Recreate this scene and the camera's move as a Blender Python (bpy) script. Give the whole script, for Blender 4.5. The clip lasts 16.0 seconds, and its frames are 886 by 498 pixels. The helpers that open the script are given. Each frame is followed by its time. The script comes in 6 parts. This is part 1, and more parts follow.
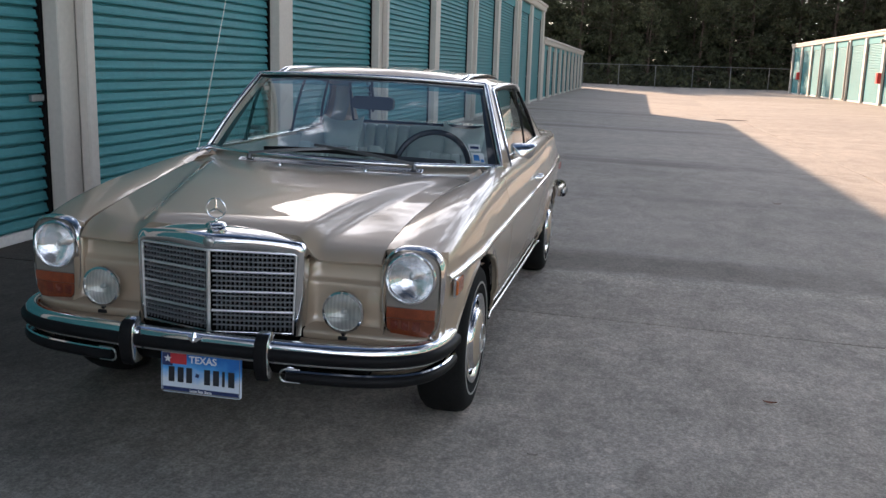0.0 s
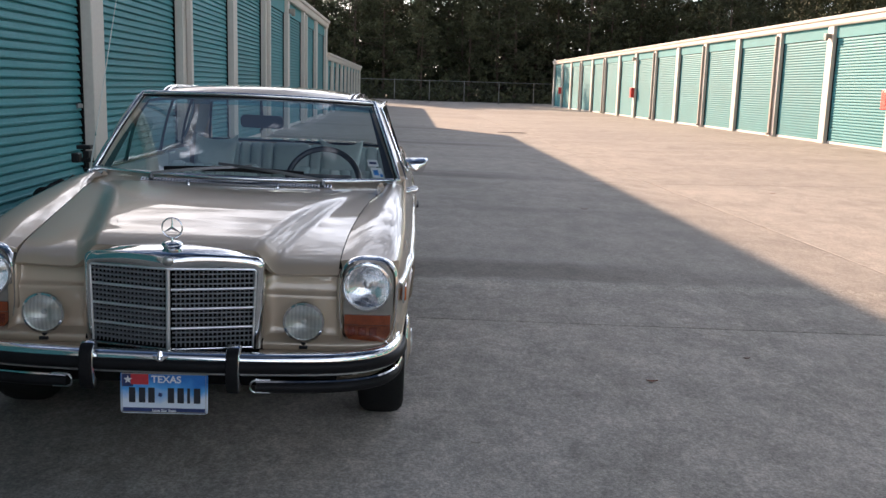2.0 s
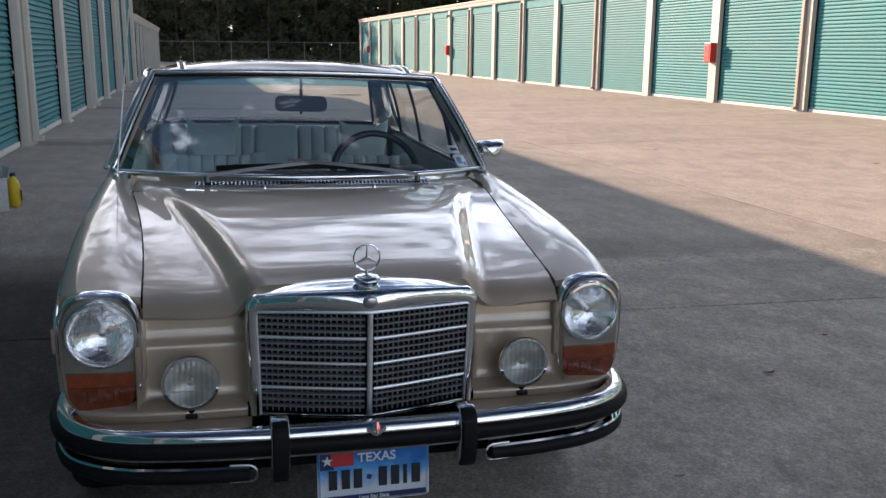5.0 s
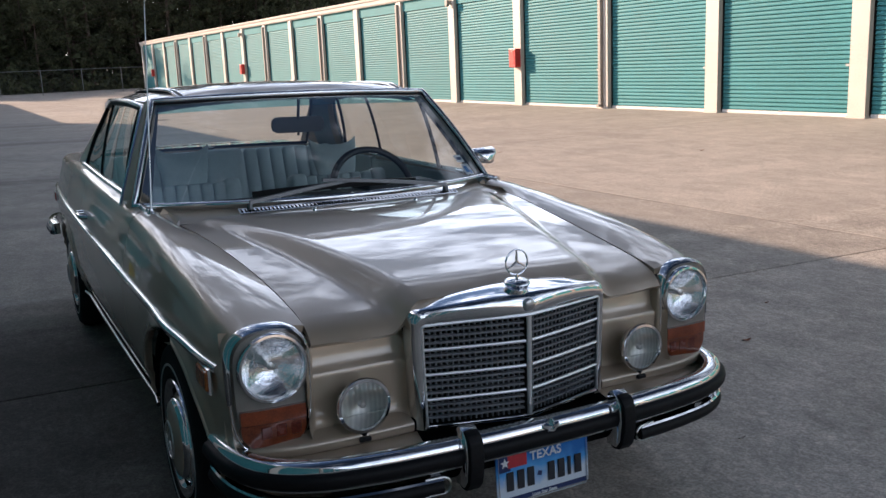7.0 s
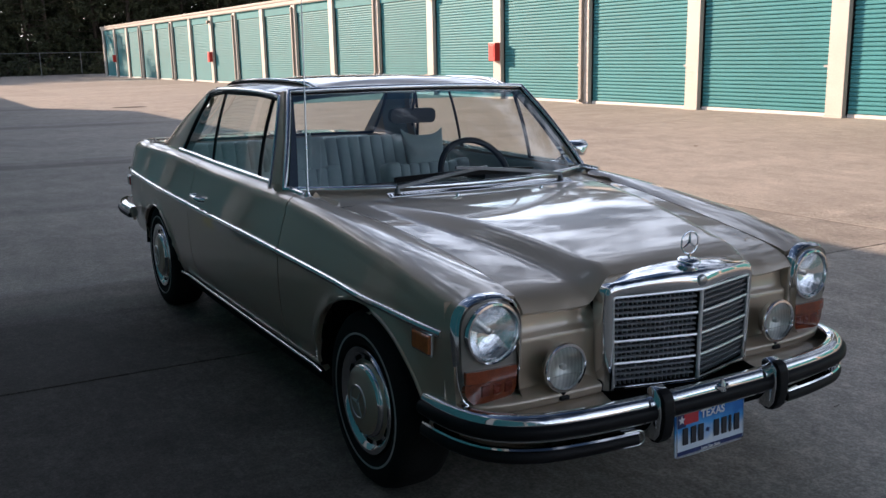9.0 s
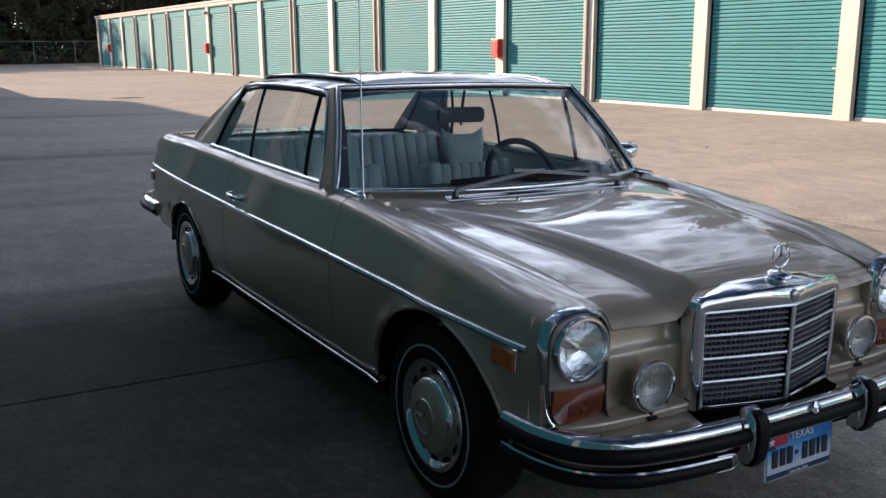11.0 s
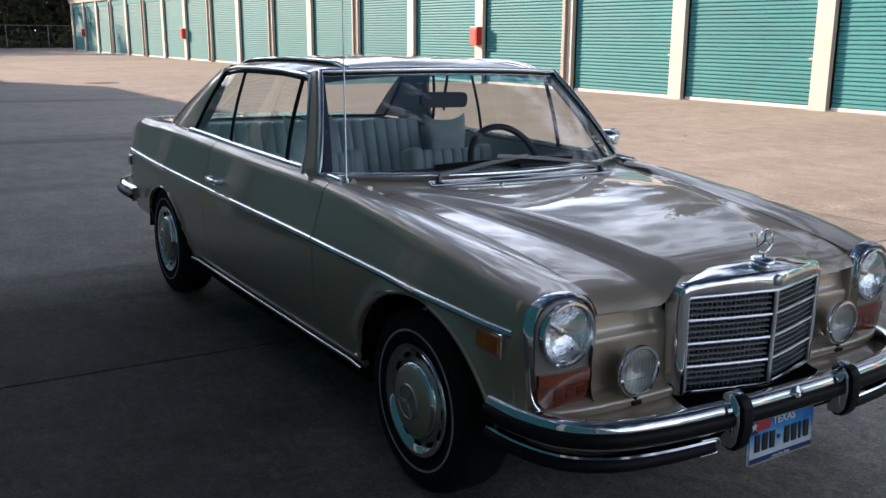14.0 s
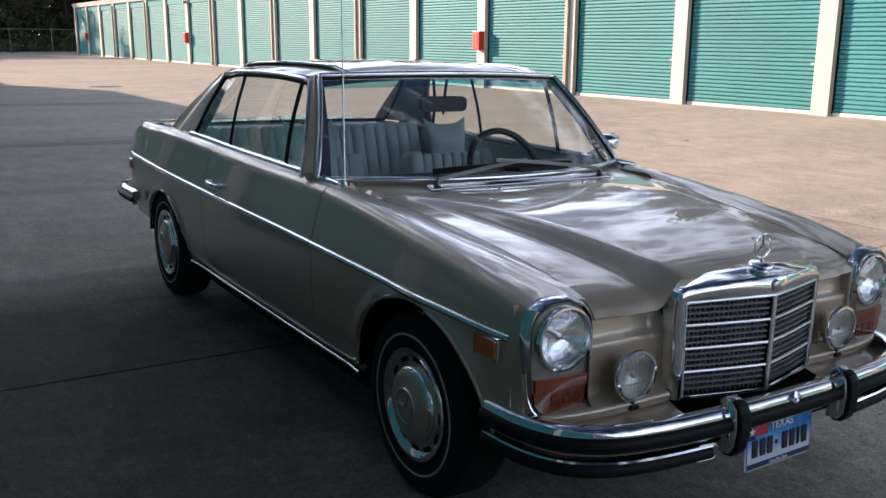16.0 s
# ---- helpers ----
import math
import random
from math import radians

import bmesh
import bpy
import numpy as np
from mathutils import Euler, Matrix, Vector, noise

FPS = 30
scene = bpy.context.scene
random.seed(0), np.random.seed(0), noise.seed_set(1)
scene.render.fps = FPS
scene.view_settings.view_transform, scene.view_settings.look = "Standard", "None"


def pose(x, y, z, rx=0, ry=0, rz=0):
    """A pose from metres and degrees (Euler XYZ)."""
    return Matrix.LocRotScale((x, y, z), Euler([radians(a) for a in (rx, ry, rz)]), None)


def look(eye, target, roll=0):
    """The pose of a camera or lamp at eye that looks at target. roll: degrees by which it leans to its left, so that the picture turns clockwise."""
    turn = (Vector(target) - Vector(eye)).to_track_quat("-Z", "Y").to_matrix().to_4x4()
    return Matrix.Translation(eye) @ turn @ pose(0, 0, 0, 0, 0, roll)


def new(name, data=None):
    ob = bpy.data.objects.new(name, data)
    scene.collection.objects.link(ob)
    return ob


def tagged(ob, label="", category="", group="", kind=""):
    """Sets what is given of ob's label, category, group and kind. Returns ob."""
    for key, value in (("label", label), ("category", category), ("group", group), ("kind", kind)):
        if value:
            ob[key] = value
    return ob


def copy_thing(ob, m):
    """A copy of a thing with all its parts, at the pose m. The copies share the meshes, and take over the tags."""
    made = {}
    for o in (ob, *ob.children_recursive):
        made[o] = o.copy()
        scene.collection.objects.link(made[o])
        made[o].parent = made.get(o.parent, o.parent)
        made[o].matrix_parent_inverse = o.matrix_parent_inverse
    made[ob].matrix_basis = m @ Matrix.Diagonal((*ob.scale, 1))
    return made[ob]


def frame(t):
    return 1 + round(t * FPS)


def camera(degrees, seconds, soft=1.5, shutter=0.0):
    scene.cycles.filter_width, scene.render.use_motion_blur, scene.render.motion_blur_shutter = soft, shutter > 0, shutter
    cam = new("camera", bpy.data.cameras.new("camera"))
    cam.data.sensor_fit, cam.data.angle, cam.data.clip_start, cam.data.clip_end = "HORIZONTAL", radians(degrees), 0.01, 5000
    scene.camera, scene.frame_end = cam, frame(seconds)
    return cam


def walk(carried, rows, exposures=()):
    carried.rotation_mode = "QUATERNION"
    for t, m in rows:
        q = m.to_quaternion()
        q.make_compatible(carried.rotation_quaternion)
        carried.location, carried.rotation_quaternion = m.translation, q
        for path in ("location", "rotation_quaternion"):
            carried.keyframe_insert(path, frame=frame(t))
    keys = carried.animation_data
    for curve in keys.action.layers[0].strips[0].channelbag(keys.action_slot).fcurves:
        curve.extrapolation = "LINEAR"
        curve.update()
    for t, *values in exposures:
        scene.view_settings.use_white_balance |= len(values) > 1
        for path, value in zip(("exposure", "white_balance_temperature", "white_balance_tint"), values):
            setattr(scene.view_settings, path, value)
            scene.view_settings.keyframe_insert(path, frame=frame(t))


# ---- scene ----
cam = camera(52.1, 16.0)
PATH = [
    (0, (1.462, -3.666, 1.39), (1.047, -1.75, 0.994), 1.7),
    (0.5, (1.335, -3.855, 1.405), (0.951, -1.937, 0.985), -0.6),
    (1, (1.244, -3.98, 1.419), (0.904, -2.058, 0.982), 2.6),
    (1.5, (1.08, -4.072, 1.415), (1.096, -2.098, 1.094), 3.3),
    (2, (0.867, -3.982, 1.397), (0.934, -2.014, 1.046), 1.7),
    (2.5, (0.726, -3.782, 1.401), (0.667, -1.819, 1.022), -1.0),
    (3, (0.603, -3.671, 1.415), (0.69, -1.716, 1.006), 2.3),
    (3.5, (0.341, -3.612, 1.426), (0.66, -1.676, 1.04), 0.4),
    (4, (0.108, -3.443, 1.411), (0.366, -1.505, 0.99), 1.9),
    (4.5, (-0.112, -3.236, 1.418), (0.213, -1.322, 0.94), 0.3),
    (5, (-0.405, -3.124, 1.427), (0.089, -1.234, 0.998), 0.5),
    (5.2, (-0.553, -3.099, 1.436), (-0.06, -1.212, 0.994), -1.9),
    (7.3, (-1.444, -2.845, 1.438), (-0.52, -1.118, 1.03), -2.2),
    (7.5, (-1.524, -2.86, 1.455), (-0.632, -1.121, 1.03), -1.9),
    (8, (-1.7, -2.88, 1.47), (-0.762, -1.167, 1.043), -0.1),
    (8.5, (-1.961, -2.823, 1.459), (-0.926, -1.171, 1.011), -3.3),
    (9, (-2.098, -2.767, 1.483), (-1.107, -1.084, 1.056), -1.2),
    (9.2, (-2.114, -2.728, 1.495), (-1.143, -1.021, 1.115), 0.0),
    (11.3, (-2.252, -2.491, 1.493), (-1.225, -0.834, 1.049), -0.6),
    (11.5, (-2.246, -2.502, 1.479), (-1.174, -0.869, 1.051), -0.4),
    (12, (-2.251, -2.504, 1.473), (-1.154, -0.897, 1.01), 0.8),
    (12.5, (-2.252, -2.503, 1.472), (-1.161, -0.898, 0.988), 0.5),
    (13, (-2.253, -2.503, 1.478), (-1.191, -0.882, 0.983), -0.2),
    (13.5, (-2.241, -2.495, 1.474), (-1.166, -0.875, 1.008), 0.1),
    (14, (-2.259, -2.474, 1.478), (-1.212, -0.834, 1.016), 0.3),
    (14.5, (-2.254, -2.481, 1.476), (-1.234, -0.82, 1.028), 0.0),
    (15, (-2.254, -2.485, 1.482), (-1.244, -0.821, 1.025), -0.2),
    (15.5, (-2.254, -2.484, 1.481), (-1.242, -0.823, 1.015), -0.2),
    (16, (-2.245, -2.48, 1.477), (-1.201, -0.835, 1.024), 0.4),
]
walk(cam, [(t, look(eye, target, roll)) for t, eye, target, roll in PATH], exposures=[(0.0, 1.68, 5960, 14), (3.0, 1.42, 5890, 14), (5.0, 1.27, 5790, 14), (9.0, 1.16, 5660, 14), (13.0, 1.26, 5640, 14), (15.5, 1.28, 5640, 14), (16.0, 1.38, 5640, 14)])

# ---- light ----
SUN_EL, SUN_AZ = 17.5, 31.5          # degrees above the horizon, degrees to the left of +y
sky_world = bpy.data.worlds.new("sky")
scene.world = sky_world
sky_world.use_nodes = True
wn, wl = sky_world.node_tree.nodes, sky_world.node_tree.links
wn.clear()
sky_tex = wn.new("ShaderNodeTexSky")
sky_tex.sky_type, sky_tex.sun_disc = "NISHITA", False
sky_tex.sun_elevation, sky_tex.sun_rotation = radians(SUN_EL), radians(-SUN_AZ)
sky_tex.air_density, sky_tex.dust_density, sky_tex.ozone_density = 1.0, 2.0, 1.6
coord = wn.new("ShaderNodeTexCoord")
# a flat layer of broken cloud: the view direction divided by its height
cloud_up = wn.new("ShaderNodeSeparateXYZ")
cloud_low = wn.new("ShaderNodeMath")
cloud_low.operation = "ADD"
cloud_low.inputs[1].default_value = 0.22
cloud_div = wn.new("ShaderNodeVectorMath")
cloud_div.operation = "DIVIDE"
cloud_join = wn.new("ShaderNodeCombineXYZ")
cloud_map = wn.new("ShaderNodeMapping")
cloud_map.inputs["Location"].default_value = (0.4, 1.7, 0.0)
cloud_map.inputs["Scale"].default_value = (1.0, 1.35, 0.4)
cloud_noise = wn.new("ShaderNodeTexNoise")
cloud_noise.inputs["Scale"].default_value = 3.6
cloud_noise.inputs["Detail"].default_value = 9.0
cloud_noise.inputs["Roughness"].default_value = 0.68
cloud_ramp = wn.new("ShaderNodeValToRGB")
cloud_ramp.color_ramp.elements[0].position, cloud_ramp.color_ramp.elements[1].position = 0.42, 0.60
cloud_mix = wn.new("ShaderNodeMix")
cloud_mix.data_type = "RGBA"
lit = wn.new("ShaderNodeMix")
lit.data_type, lit.blend_type = "RGBA", "ADD"
lit.inputs[0].default_value = 1.0
lit.inputs[7].default_value = (29.0, 28.5, 28.0, 1)
gain = wn.new("ShaderNodeMix")
gain.data_type, gain.blend_type = "RGBA", "MULTIPLY"
gain.inputs[0].default_value = 1.0
gain.inputs[7].default_value = (2.5, 2.35, 2.2, 1)
back = wn.new("ShaderNodeBackground")
w_out = wn.new("ShaderNodeOutputWorld")
wl.new(coord.outputs["Generated"], cloud_up.inputs[0])
wl.new(cloud_up.outputs[2], cloud_low.inputs[0])
for k in range(3):
    wl.new(cloud_low.outputs[0], cloud_join.inputs[k])
wl.new(coord.outputs["Generated"], cloud_div.inputs[0])
wl.new(cloud_join.outputs[0], cloud_div.inputs[1])
wl.new(cloud_div.outputs[0], cloud_map.inputs["Vector"])
wl.new(cloud_map.outputs["Vector"], cloud_noise.inputs["Vector"])
# broken cloud looks denser towards the horizon and opens overhead
cloud_thin = wn.new("ShaderNodeMapRange")
cloud_thin.inputs["From Min"].default_value, cloud_thin.inputs["From Max"].default_value = 0.42, 0.92
cloud_thin.inputs["To Min"].default_value, cloud_thin.inputs["To Max"].default_value = 0.0, -0.16
cloud_sum = wn.new("ShaderNodeMath")
cloud_sum.operation = "ADD"
wl.new(cloud_up.outputs[2], cloud_thin.inputs["Value"])
wl.new(cloud_noise.outputs["Fac"], cloud_sum.inputs[0])
wl.new(cloud_thin.outputs["Result"], cloud_sum.inputs[1])
wl.new(cloud_sum.outputs[0], cloud_ramp.inputs["Fac"])
wl.new(cloud_ramp.outputs["Color"], cloud_mix.inputs[0])
wl.new(sky_tex.outputs["Color"], cloud_mix.inputs[6])
wl.new(sky_tex.outputs["Color"], gain.inputs[6])
wl.new(gain.outputs[2], lit.inputs[6])
wl.new(lit.outputs[2], cloud_mix.inputs[7])
wl.new(cloud_mix.outputs[2], back.inputs["Color"])
wl.new(back.outputs["Background"], w_out.inputs["Surface"])
# how bright the sky is at an angle from the low sun: brightest round it, dimmest at right angles, bright again opposite
_e, _a = radians(SUN_EL), radians(SUN_AZ)
sun_side = wn.new("ShaderNodeVectorMath")
sun_side.operation = "DOT_PRODUCT"
sun_side.inputs[1].default_value = (-math.sin(_a) * math.cos(_e), math.cos(_a) * math.cos(_e), math.sin(_e))
glow_at = wn.new("ShaderNodeMapRange")
glow_at.inputs["From Min"].default_value, glow_at.inputs["From Max"].default_value = -1.0, 1.0
glow = wn.new("ShaderNodeValToRGB")
glow.color_ramp.interpolation = "B_SPLINE"
for k, (at, value) in enumerate(((0.0, 0.046), (0.12, 0.033), (0.27, 0.0085), (0.44, 0.0070), (0.58, 0.0165), (0.68, 0.038), (0.76, 0.063), (0.86, 0.035), (1.0, 0.025))):
    stop_ = glow.color_ramp.elements[k] if k < 2 else glow.color_ramp.elements.new(at)
    stop_.position, stop_.color = at, (value, value, value, 1)
wl.new(coord.outputs["Generated"], sun_side.inputs[0])
wl.new(sun_side.outputs["Value"], glow_at.inputs["Value"])
wl.new(glow_at.outputs["Result"], glow.inputs["Fac"])
# the clear dome overhead is darker than the lit cloud lower down
dome, dim = wn.new("ShaderNodeMapRange"), wn.new("ShaderNodeMath")
dome.interpolation_type = "SMOOTHSTEP"
dome.inputs["From Min"].default_value, dome.inputs["From Max"].default_value = 0.55, 1.0
dome.inputs["To Min"].default_value, dome.inputs["To Max"].default_value = 1.0, 0.75
dim.operation = "MULTIPLY"
wl.new(cloud_up.outputs[2], dome.inputs["Value"])
wl.new(dome.outputs["Result"], dim.inputs[0])
wl.new(glow.outputs["Color"], dim.inputs[1])
wl.new(dim.outputs[0], back.inputs["Strength"])

sun_data = bpy.data.lights.new("sun", "SUN")
sun_data.energy, sun_data.angle, sun_data.color = 4.5, radians(0.53), (1.0, 0.70, 0.46)
sun = new("sun", sun_data)
sun.matrix_world = look((-40 * math.sin(_a) * math.cos(_e), 40 * math.cos(_a) * math.cos(_e), 40 * math.sin(_e)), (0, 0, 0))


# ---- materials ----
def material(name, color, rough=0.6, metal=0.0, vary=0.15, scale=6.0, fine=60.0, bump=0.0, bump_scale=80.0, coat=0.0,
             coat_rough=0.03, spec=0.5, rough_vary=0.08, second=None, island=0.0, coat_ior=1.52):
    """A painted, plastic, metal or mineral surface: base colour varied at two scales, roughness varied, fine relief."""
    m = bpy.data.materials.new(name)
    m.use_nodes = True
    n, l = m.node_tree.nodes, m.node_tree.links
    b = n["Principled BSDF"]
    b.inputs["Metallic"].default_value = metal
    b.inputs["Coat Weight"].default_value = coat
    b.inputs["Coat Roughness"].default_value = coat_rough
    b.inputs["Coat IOR"].default_value = coat_ior
    b.inputs["Specular IOR Level"].default_value = spec
    tc = n.new("ShaderNodeTexCoord")
    big, small = n.new("ShaderNodeTexNoise"), n.new("ShaderNodeTexNoise")
    big.inputs["Scale"].default_value, small.inputs["Scale"].default_value = scale, fine
    big.inputs["Detail"].default_value, small.inputs["Detail"].default_value = 5, 3
    l.new(tc.outputs["Object"], big.inputs["Vector"])
    l.new(tc.outputs["Object"], small.inputs["Vector"])
    add = n.new("ShaderNodeMath")
    add.operation = "MULTIPLY_ADD"
    add.inputs[1].default_value = 0.45
    l.new(small.outputs["Fac"], add.inputs[0])
    half = n.new("ShaderNodeMath")
    half.operation = "MULTIPLY"
    half.inputs[1].default_value = 0.55
    l.new(big.outputs["Fac"], half.inputs[0])
    l.new(half.outputs[0], add.inputs[2])
    ramp = n.new("ShaderNodeValToRGB")
    ramp.color_ramp.elements[0].position, ramp.color_ramp.elements[1].position = 0.36, 0.64
    c2 = second or color
    ramp.color_ramp.elements[0].color = (*[max(0.0, v * (1 - vary)) for v in color], 1)
    ramp.color_ramp.elements[1].color = (*[min(1.0, v * (1 + vary)) for v in c2], 1)
    l.new(add.outputs[0], ramp.inputs["Fac"])
    if island:
        oi = n.new("ShaderNodeObjectInfo")
        hsv = n.new("ShaderNodeHueSaturation")
        mr = n.new("ShaderNodeMapRange")
        mr.inputs["To Min"].default_value, mr.inputs["To Max"].default_value = 1 - island, 1 + island
        l.new(oi.outputs["Random"], mr.inputs["Value"])
        l.new(mr.outputs["Result"], hsv.inputs["Value"])
        l.new(ramp.outputs["Color"], hsv.inputs["Color"])
        l.new(hsv.outputs["Color"], b.inputs["Base Color"])
    else:
        l.new(ramp.outputs["Color"], b.inputs["Base Color"])
    rr = n.new("ShaderNodeMapRange")
    rr.inputs["To Min"].default_value, rr.inputs["To Max"].default_value = max(0.02, rough - rough_vary), min(1, rough + rough_vary)
    l.new(big.outputs["Fac"], rr.inputs["Value"])
    l.new(rr.outputs["Result"], b.inputs["Roughness"])
    if bump:
        bn = n.new("ShaderNodeTexNoise")
        bn.inputs["Scale"].default_value, bn.inputs["Detail"].default_value = bump_scale, 4
        l.new(tc.outputs["Object"], bn.inputs["Vector"])
        bu = n.new("ShaderNodeBump")
        bu.inputs["Strength"].default_value, bu.inputs["Distance"].default_value = bump, 0.01
        l.new(bn.outputs["Fac"], bu.inputs["Height"])
        l.new(bu.outputs["Normal"], b.inputs["Normal"])
    return m


def glass_material(name, tint, gloss_tint=(1, 1, 1), rough=0.0, gloss=0.07, flutes=0.0):
    """A thin pane: tinted see-through, with a mirror gloss that grows towards grazing angles."""
    m = bpy.data.materials.new(name)
    m.use_nodes = True
    n, l = m.node_tree.nodes, m.node_tree.links
    n.clear()
    out, mix, tr, gl, fr = (n.new(k) for k in ("ShaderNodeOutputMaterial", "ShaderNodeMixShader", "ShaderNodeBsdfTransparent",
                                              "ShaderNodeBsdfGlossy", "ShaderNodeLayerWeight"))
    tr.inputs["Color"].default_value = (*tint, 1)
    gl.inputs["Color"].default_value = (*gloss_tint, 1)
    gl.inputs["Roughness"].default_value = rough
    power, grow = n.new("ShaderNodeMath"), n.new("ShaderNodeMath")
    power.operation, grow.operation = "POWER", "MULTIPLY_ADD"
    power.inputs[1].default_value = 4.0
    grow.inputs[1].default_value, grow.inputs[2].default_value = 0.9 - gloss, gloss
    l.new(fr.outputs["Facing"], power.inputs[0])
    l.new(power.outputs[0], grow.inputs[0])
    if flutes:
        tc, wave, bu, rp = n.new("ShaderNodeTexCoord"), n.new("ShaderNodeTexWave"), n.new("ShaderNodeBump"), n.new("ShaderNodeValToRGB")
        wave.inputs["Scale"].default_value = flutes
        bu.inputs["Strength"].default_value, bu.inputs["Distance"].default_value = 0.5, 0.004
        l.new(tc.outputs["Object"], wave.inputs["Vector"])
        l.new(wave.outputs["Fac"], bu.inputs["Height"])
        l.new(bu.outputs["Normal"], gl.inputs["Normal"])
        # darker tint stripes stand in for light bent by the flutes
        rp.color_ramp.elements[0].color = (*[v * 0.80 for v in tint], 1)
        rp.color_ramp.elements[1].color = (*tint, 1)
        l.new(wave.outputs["Fac"], rp.inputs["Fac"])
        l.new(rp.outputs["Color"], tr.inputs["Color"])
    l.new(grow.outputs[0], mix.inputs[0])
    l.new(tr.outputs[0], mix.inputs[1])
    l.new(gl.outputs[0], mix.inputs[2])
    l.new(mix.outputs[0], out.inputs["Surface"])
    return m


M = {}
M["paint"] = material("metallic_beige_paint", (0.455, 0.365, 0.268), 0.42, 0.36, vary=0.05, scale=1.5, fine=900, coat=1.0, coat_rough=0.012, rough_vary=0.03, coat_ior=1.60)
M["chrome"] = material("chrome", (0.78, 0.79, 0.80), 0.07, 1.0, vary=0.05, scale=5, fine=120, rough_vary=0.04)
M["bright"] = material("bright_trim", (0.88, 0.89, 0.90), 0.16, 1.0, vary=0.04, scale=5, fine=120)
M["bar"] = material("brushed_bright_metal", (0.78, 0.78, 0.78), 0.34, 0.85, vary=0.05, scale=6, fine=150)
M["satin"] = material("satin_metal", (0.55, 0.55, 0.54), 0.30, 1.0, vary=0.08, scale=8, fine=150)
M["rubber"] = material("black_rubber", (0.009, 0.009, 0.010), 0.5, 0.0, spec=0.14, vary=0.25, scale=10, fine=120, bump=0.05, bump_scale=150)
M["tyre"] = material("tyre_rubber", (0.012, 0.012, 0.012), 0.8, 0.0, spec=0.12, vary=0.25, scale=9, fine=90, bump=0.15, bump_scale=120)
M["white_rubber"] = material("white_wall_rubber", (0.36, 0.35, 0.33), 0.7, 0.0, vary=0.2, scale=14, fine=90)
# also serves where the shade of gaps and hollows is put in as colour
M["dark"] = material("dark_underside_and_shade", (0.008, 0.008, 0.008), 0.9, 0.0, spec=0.05, vary=0.2)
M["lamp_grey"] = material("lamp_surround_grey", (0.24, 0.225, 0.20), 0.35, 0.3, vary=0.08)
M["amber"] = material("amber_lens", (0.20, 0.042, 0.012), 0.16, 0.0, vary=0.3, scale=25, fine=200, coat=0.6)
M["amber_dark"] = material("amber_lens_lower", (0.15, 0.034, 0.011), 0.2, 0.0, vary=0.35, scale=45, fine=200, coat=0.5)
M["amber_marker"] = material("amber_marker_lens", (0.46, 0.12, 0.022), 0.16, 0.0, vary=0.25, scale=30, fine=200, coat=0.6)
M["amber_deep"] = material("amber_lens_inner", (0.12, 0.022, 0.010), 0.25, 0.0, vary=0.3, scale=45, fine=200, coat=0.4)
M["red_lens"] = material("red_lens", (0.30, 0.012, 0.010), 0.16, 0.0, vary=0.2, coat=0.6)
M["reflector"] = material("lamp_reflector", (0.88, 0.89, 0.90), 0.07, 1.0, vary=0.05, scale=30, fine=90, bump=0.35, bump_scale=42)
M["fog_reflector"] = material("fog_lamp_reflector", (0.74, 0.73, 0.69), 0.36, 0.7, vary=0.08, scale=30, fine=90)
M["wiper"] = material("dark_grey_metal", (0.125, 0.125, 0.128), 0.36, 0.7, vary=0.15)
M["lens"] = glass_material("lamp_lens_glass", (0.98, 0.98, 0.98), gloss=0.14)
M["fluted"] = glass_material("fluted_lens_glass", (0.80, 0.81, 0.80), gloss=0.07, flutes=24.0)
M["glass"] = glass_material("car_window_glass", (0.90, 0.94, 0.935), gloss=0.19)
M["side_glass"] = glass_material("side_window_glass", (0.93, 0.965, 0.955), gloss=0.06)
M["band"] = glass_material("blue_shade_band", (0.36, 0.70, 0.82), gloss=0.02)
M["seat"] = material("pale_vinyl", (0.50, 0.575, 0.565), 0.55, 0.0, vary=0.12, scale=5, fine=70, bump=0.12, bump_scale=220)
M["lining"] = material("grey_headlining", (0.27, 0.29, 0.29), 0.85, 0.0, vary=0.12, bump=0.1, bump_scale=200)
M["dash"] = material("dark_dash_vinyl", (0.030, 0.032, 0.036), 0.6, 0.0, vary=0.2, bump=0.1, bump_scale=200)
M["wheel_black"] = material("black_plastic", (0.02, 0.02, 0.022), 0.35, 0.0, vary=0.2)
M["grille"] = material("grille_bar_grey", (0.21, 0.22, 0.235), 0.38, 0.45, vary=0.12, scale=20, fine=200)
M["plate_white"] = material("plate_white", (0.74, 0.75, 0.76), 0.35, 0.0, vary=0.04)
M["plate_blue"] = material("plate_blue", (0.05, 0.22, 0.55), 0.35, 0.0, vary=0.2, scale=12)
M["plate_red"] = material("plate_red", (0.5, 0.04, 0.05), 0.35, 0.0, vary=0.1)
M["plate_black"] = material("plate_ink", (0.02, 0.022, 0.03), 0.4, 0.0, vary=0.1)
M["plate_navy"] = material("plate_navy", (0.02, 0.035, 0.12), 0.4, 0.0, vary=0.2)
M["white_paint"] = material("cream_painted_steel", (0.55, 0.505, 0.445), 0.5, 0.0, vary=0.07, scale=1.2, fine=25, bump=0.03, bump_scale=30)
M["taupe"] = material("taupe_painted_steel", (0.33, 0.29, 0.245), 0.55, 0.0, vary=0.1, scale=1.5, fine=30)
M["teal"] = material("teal_painted_steel", (0.066, 0.238, 0.256), 0.54, 0.0, spec=0.13, vary=0.10, scale=0.9, fine=18, island=0.06, bump=0.03, bump_scale=12)
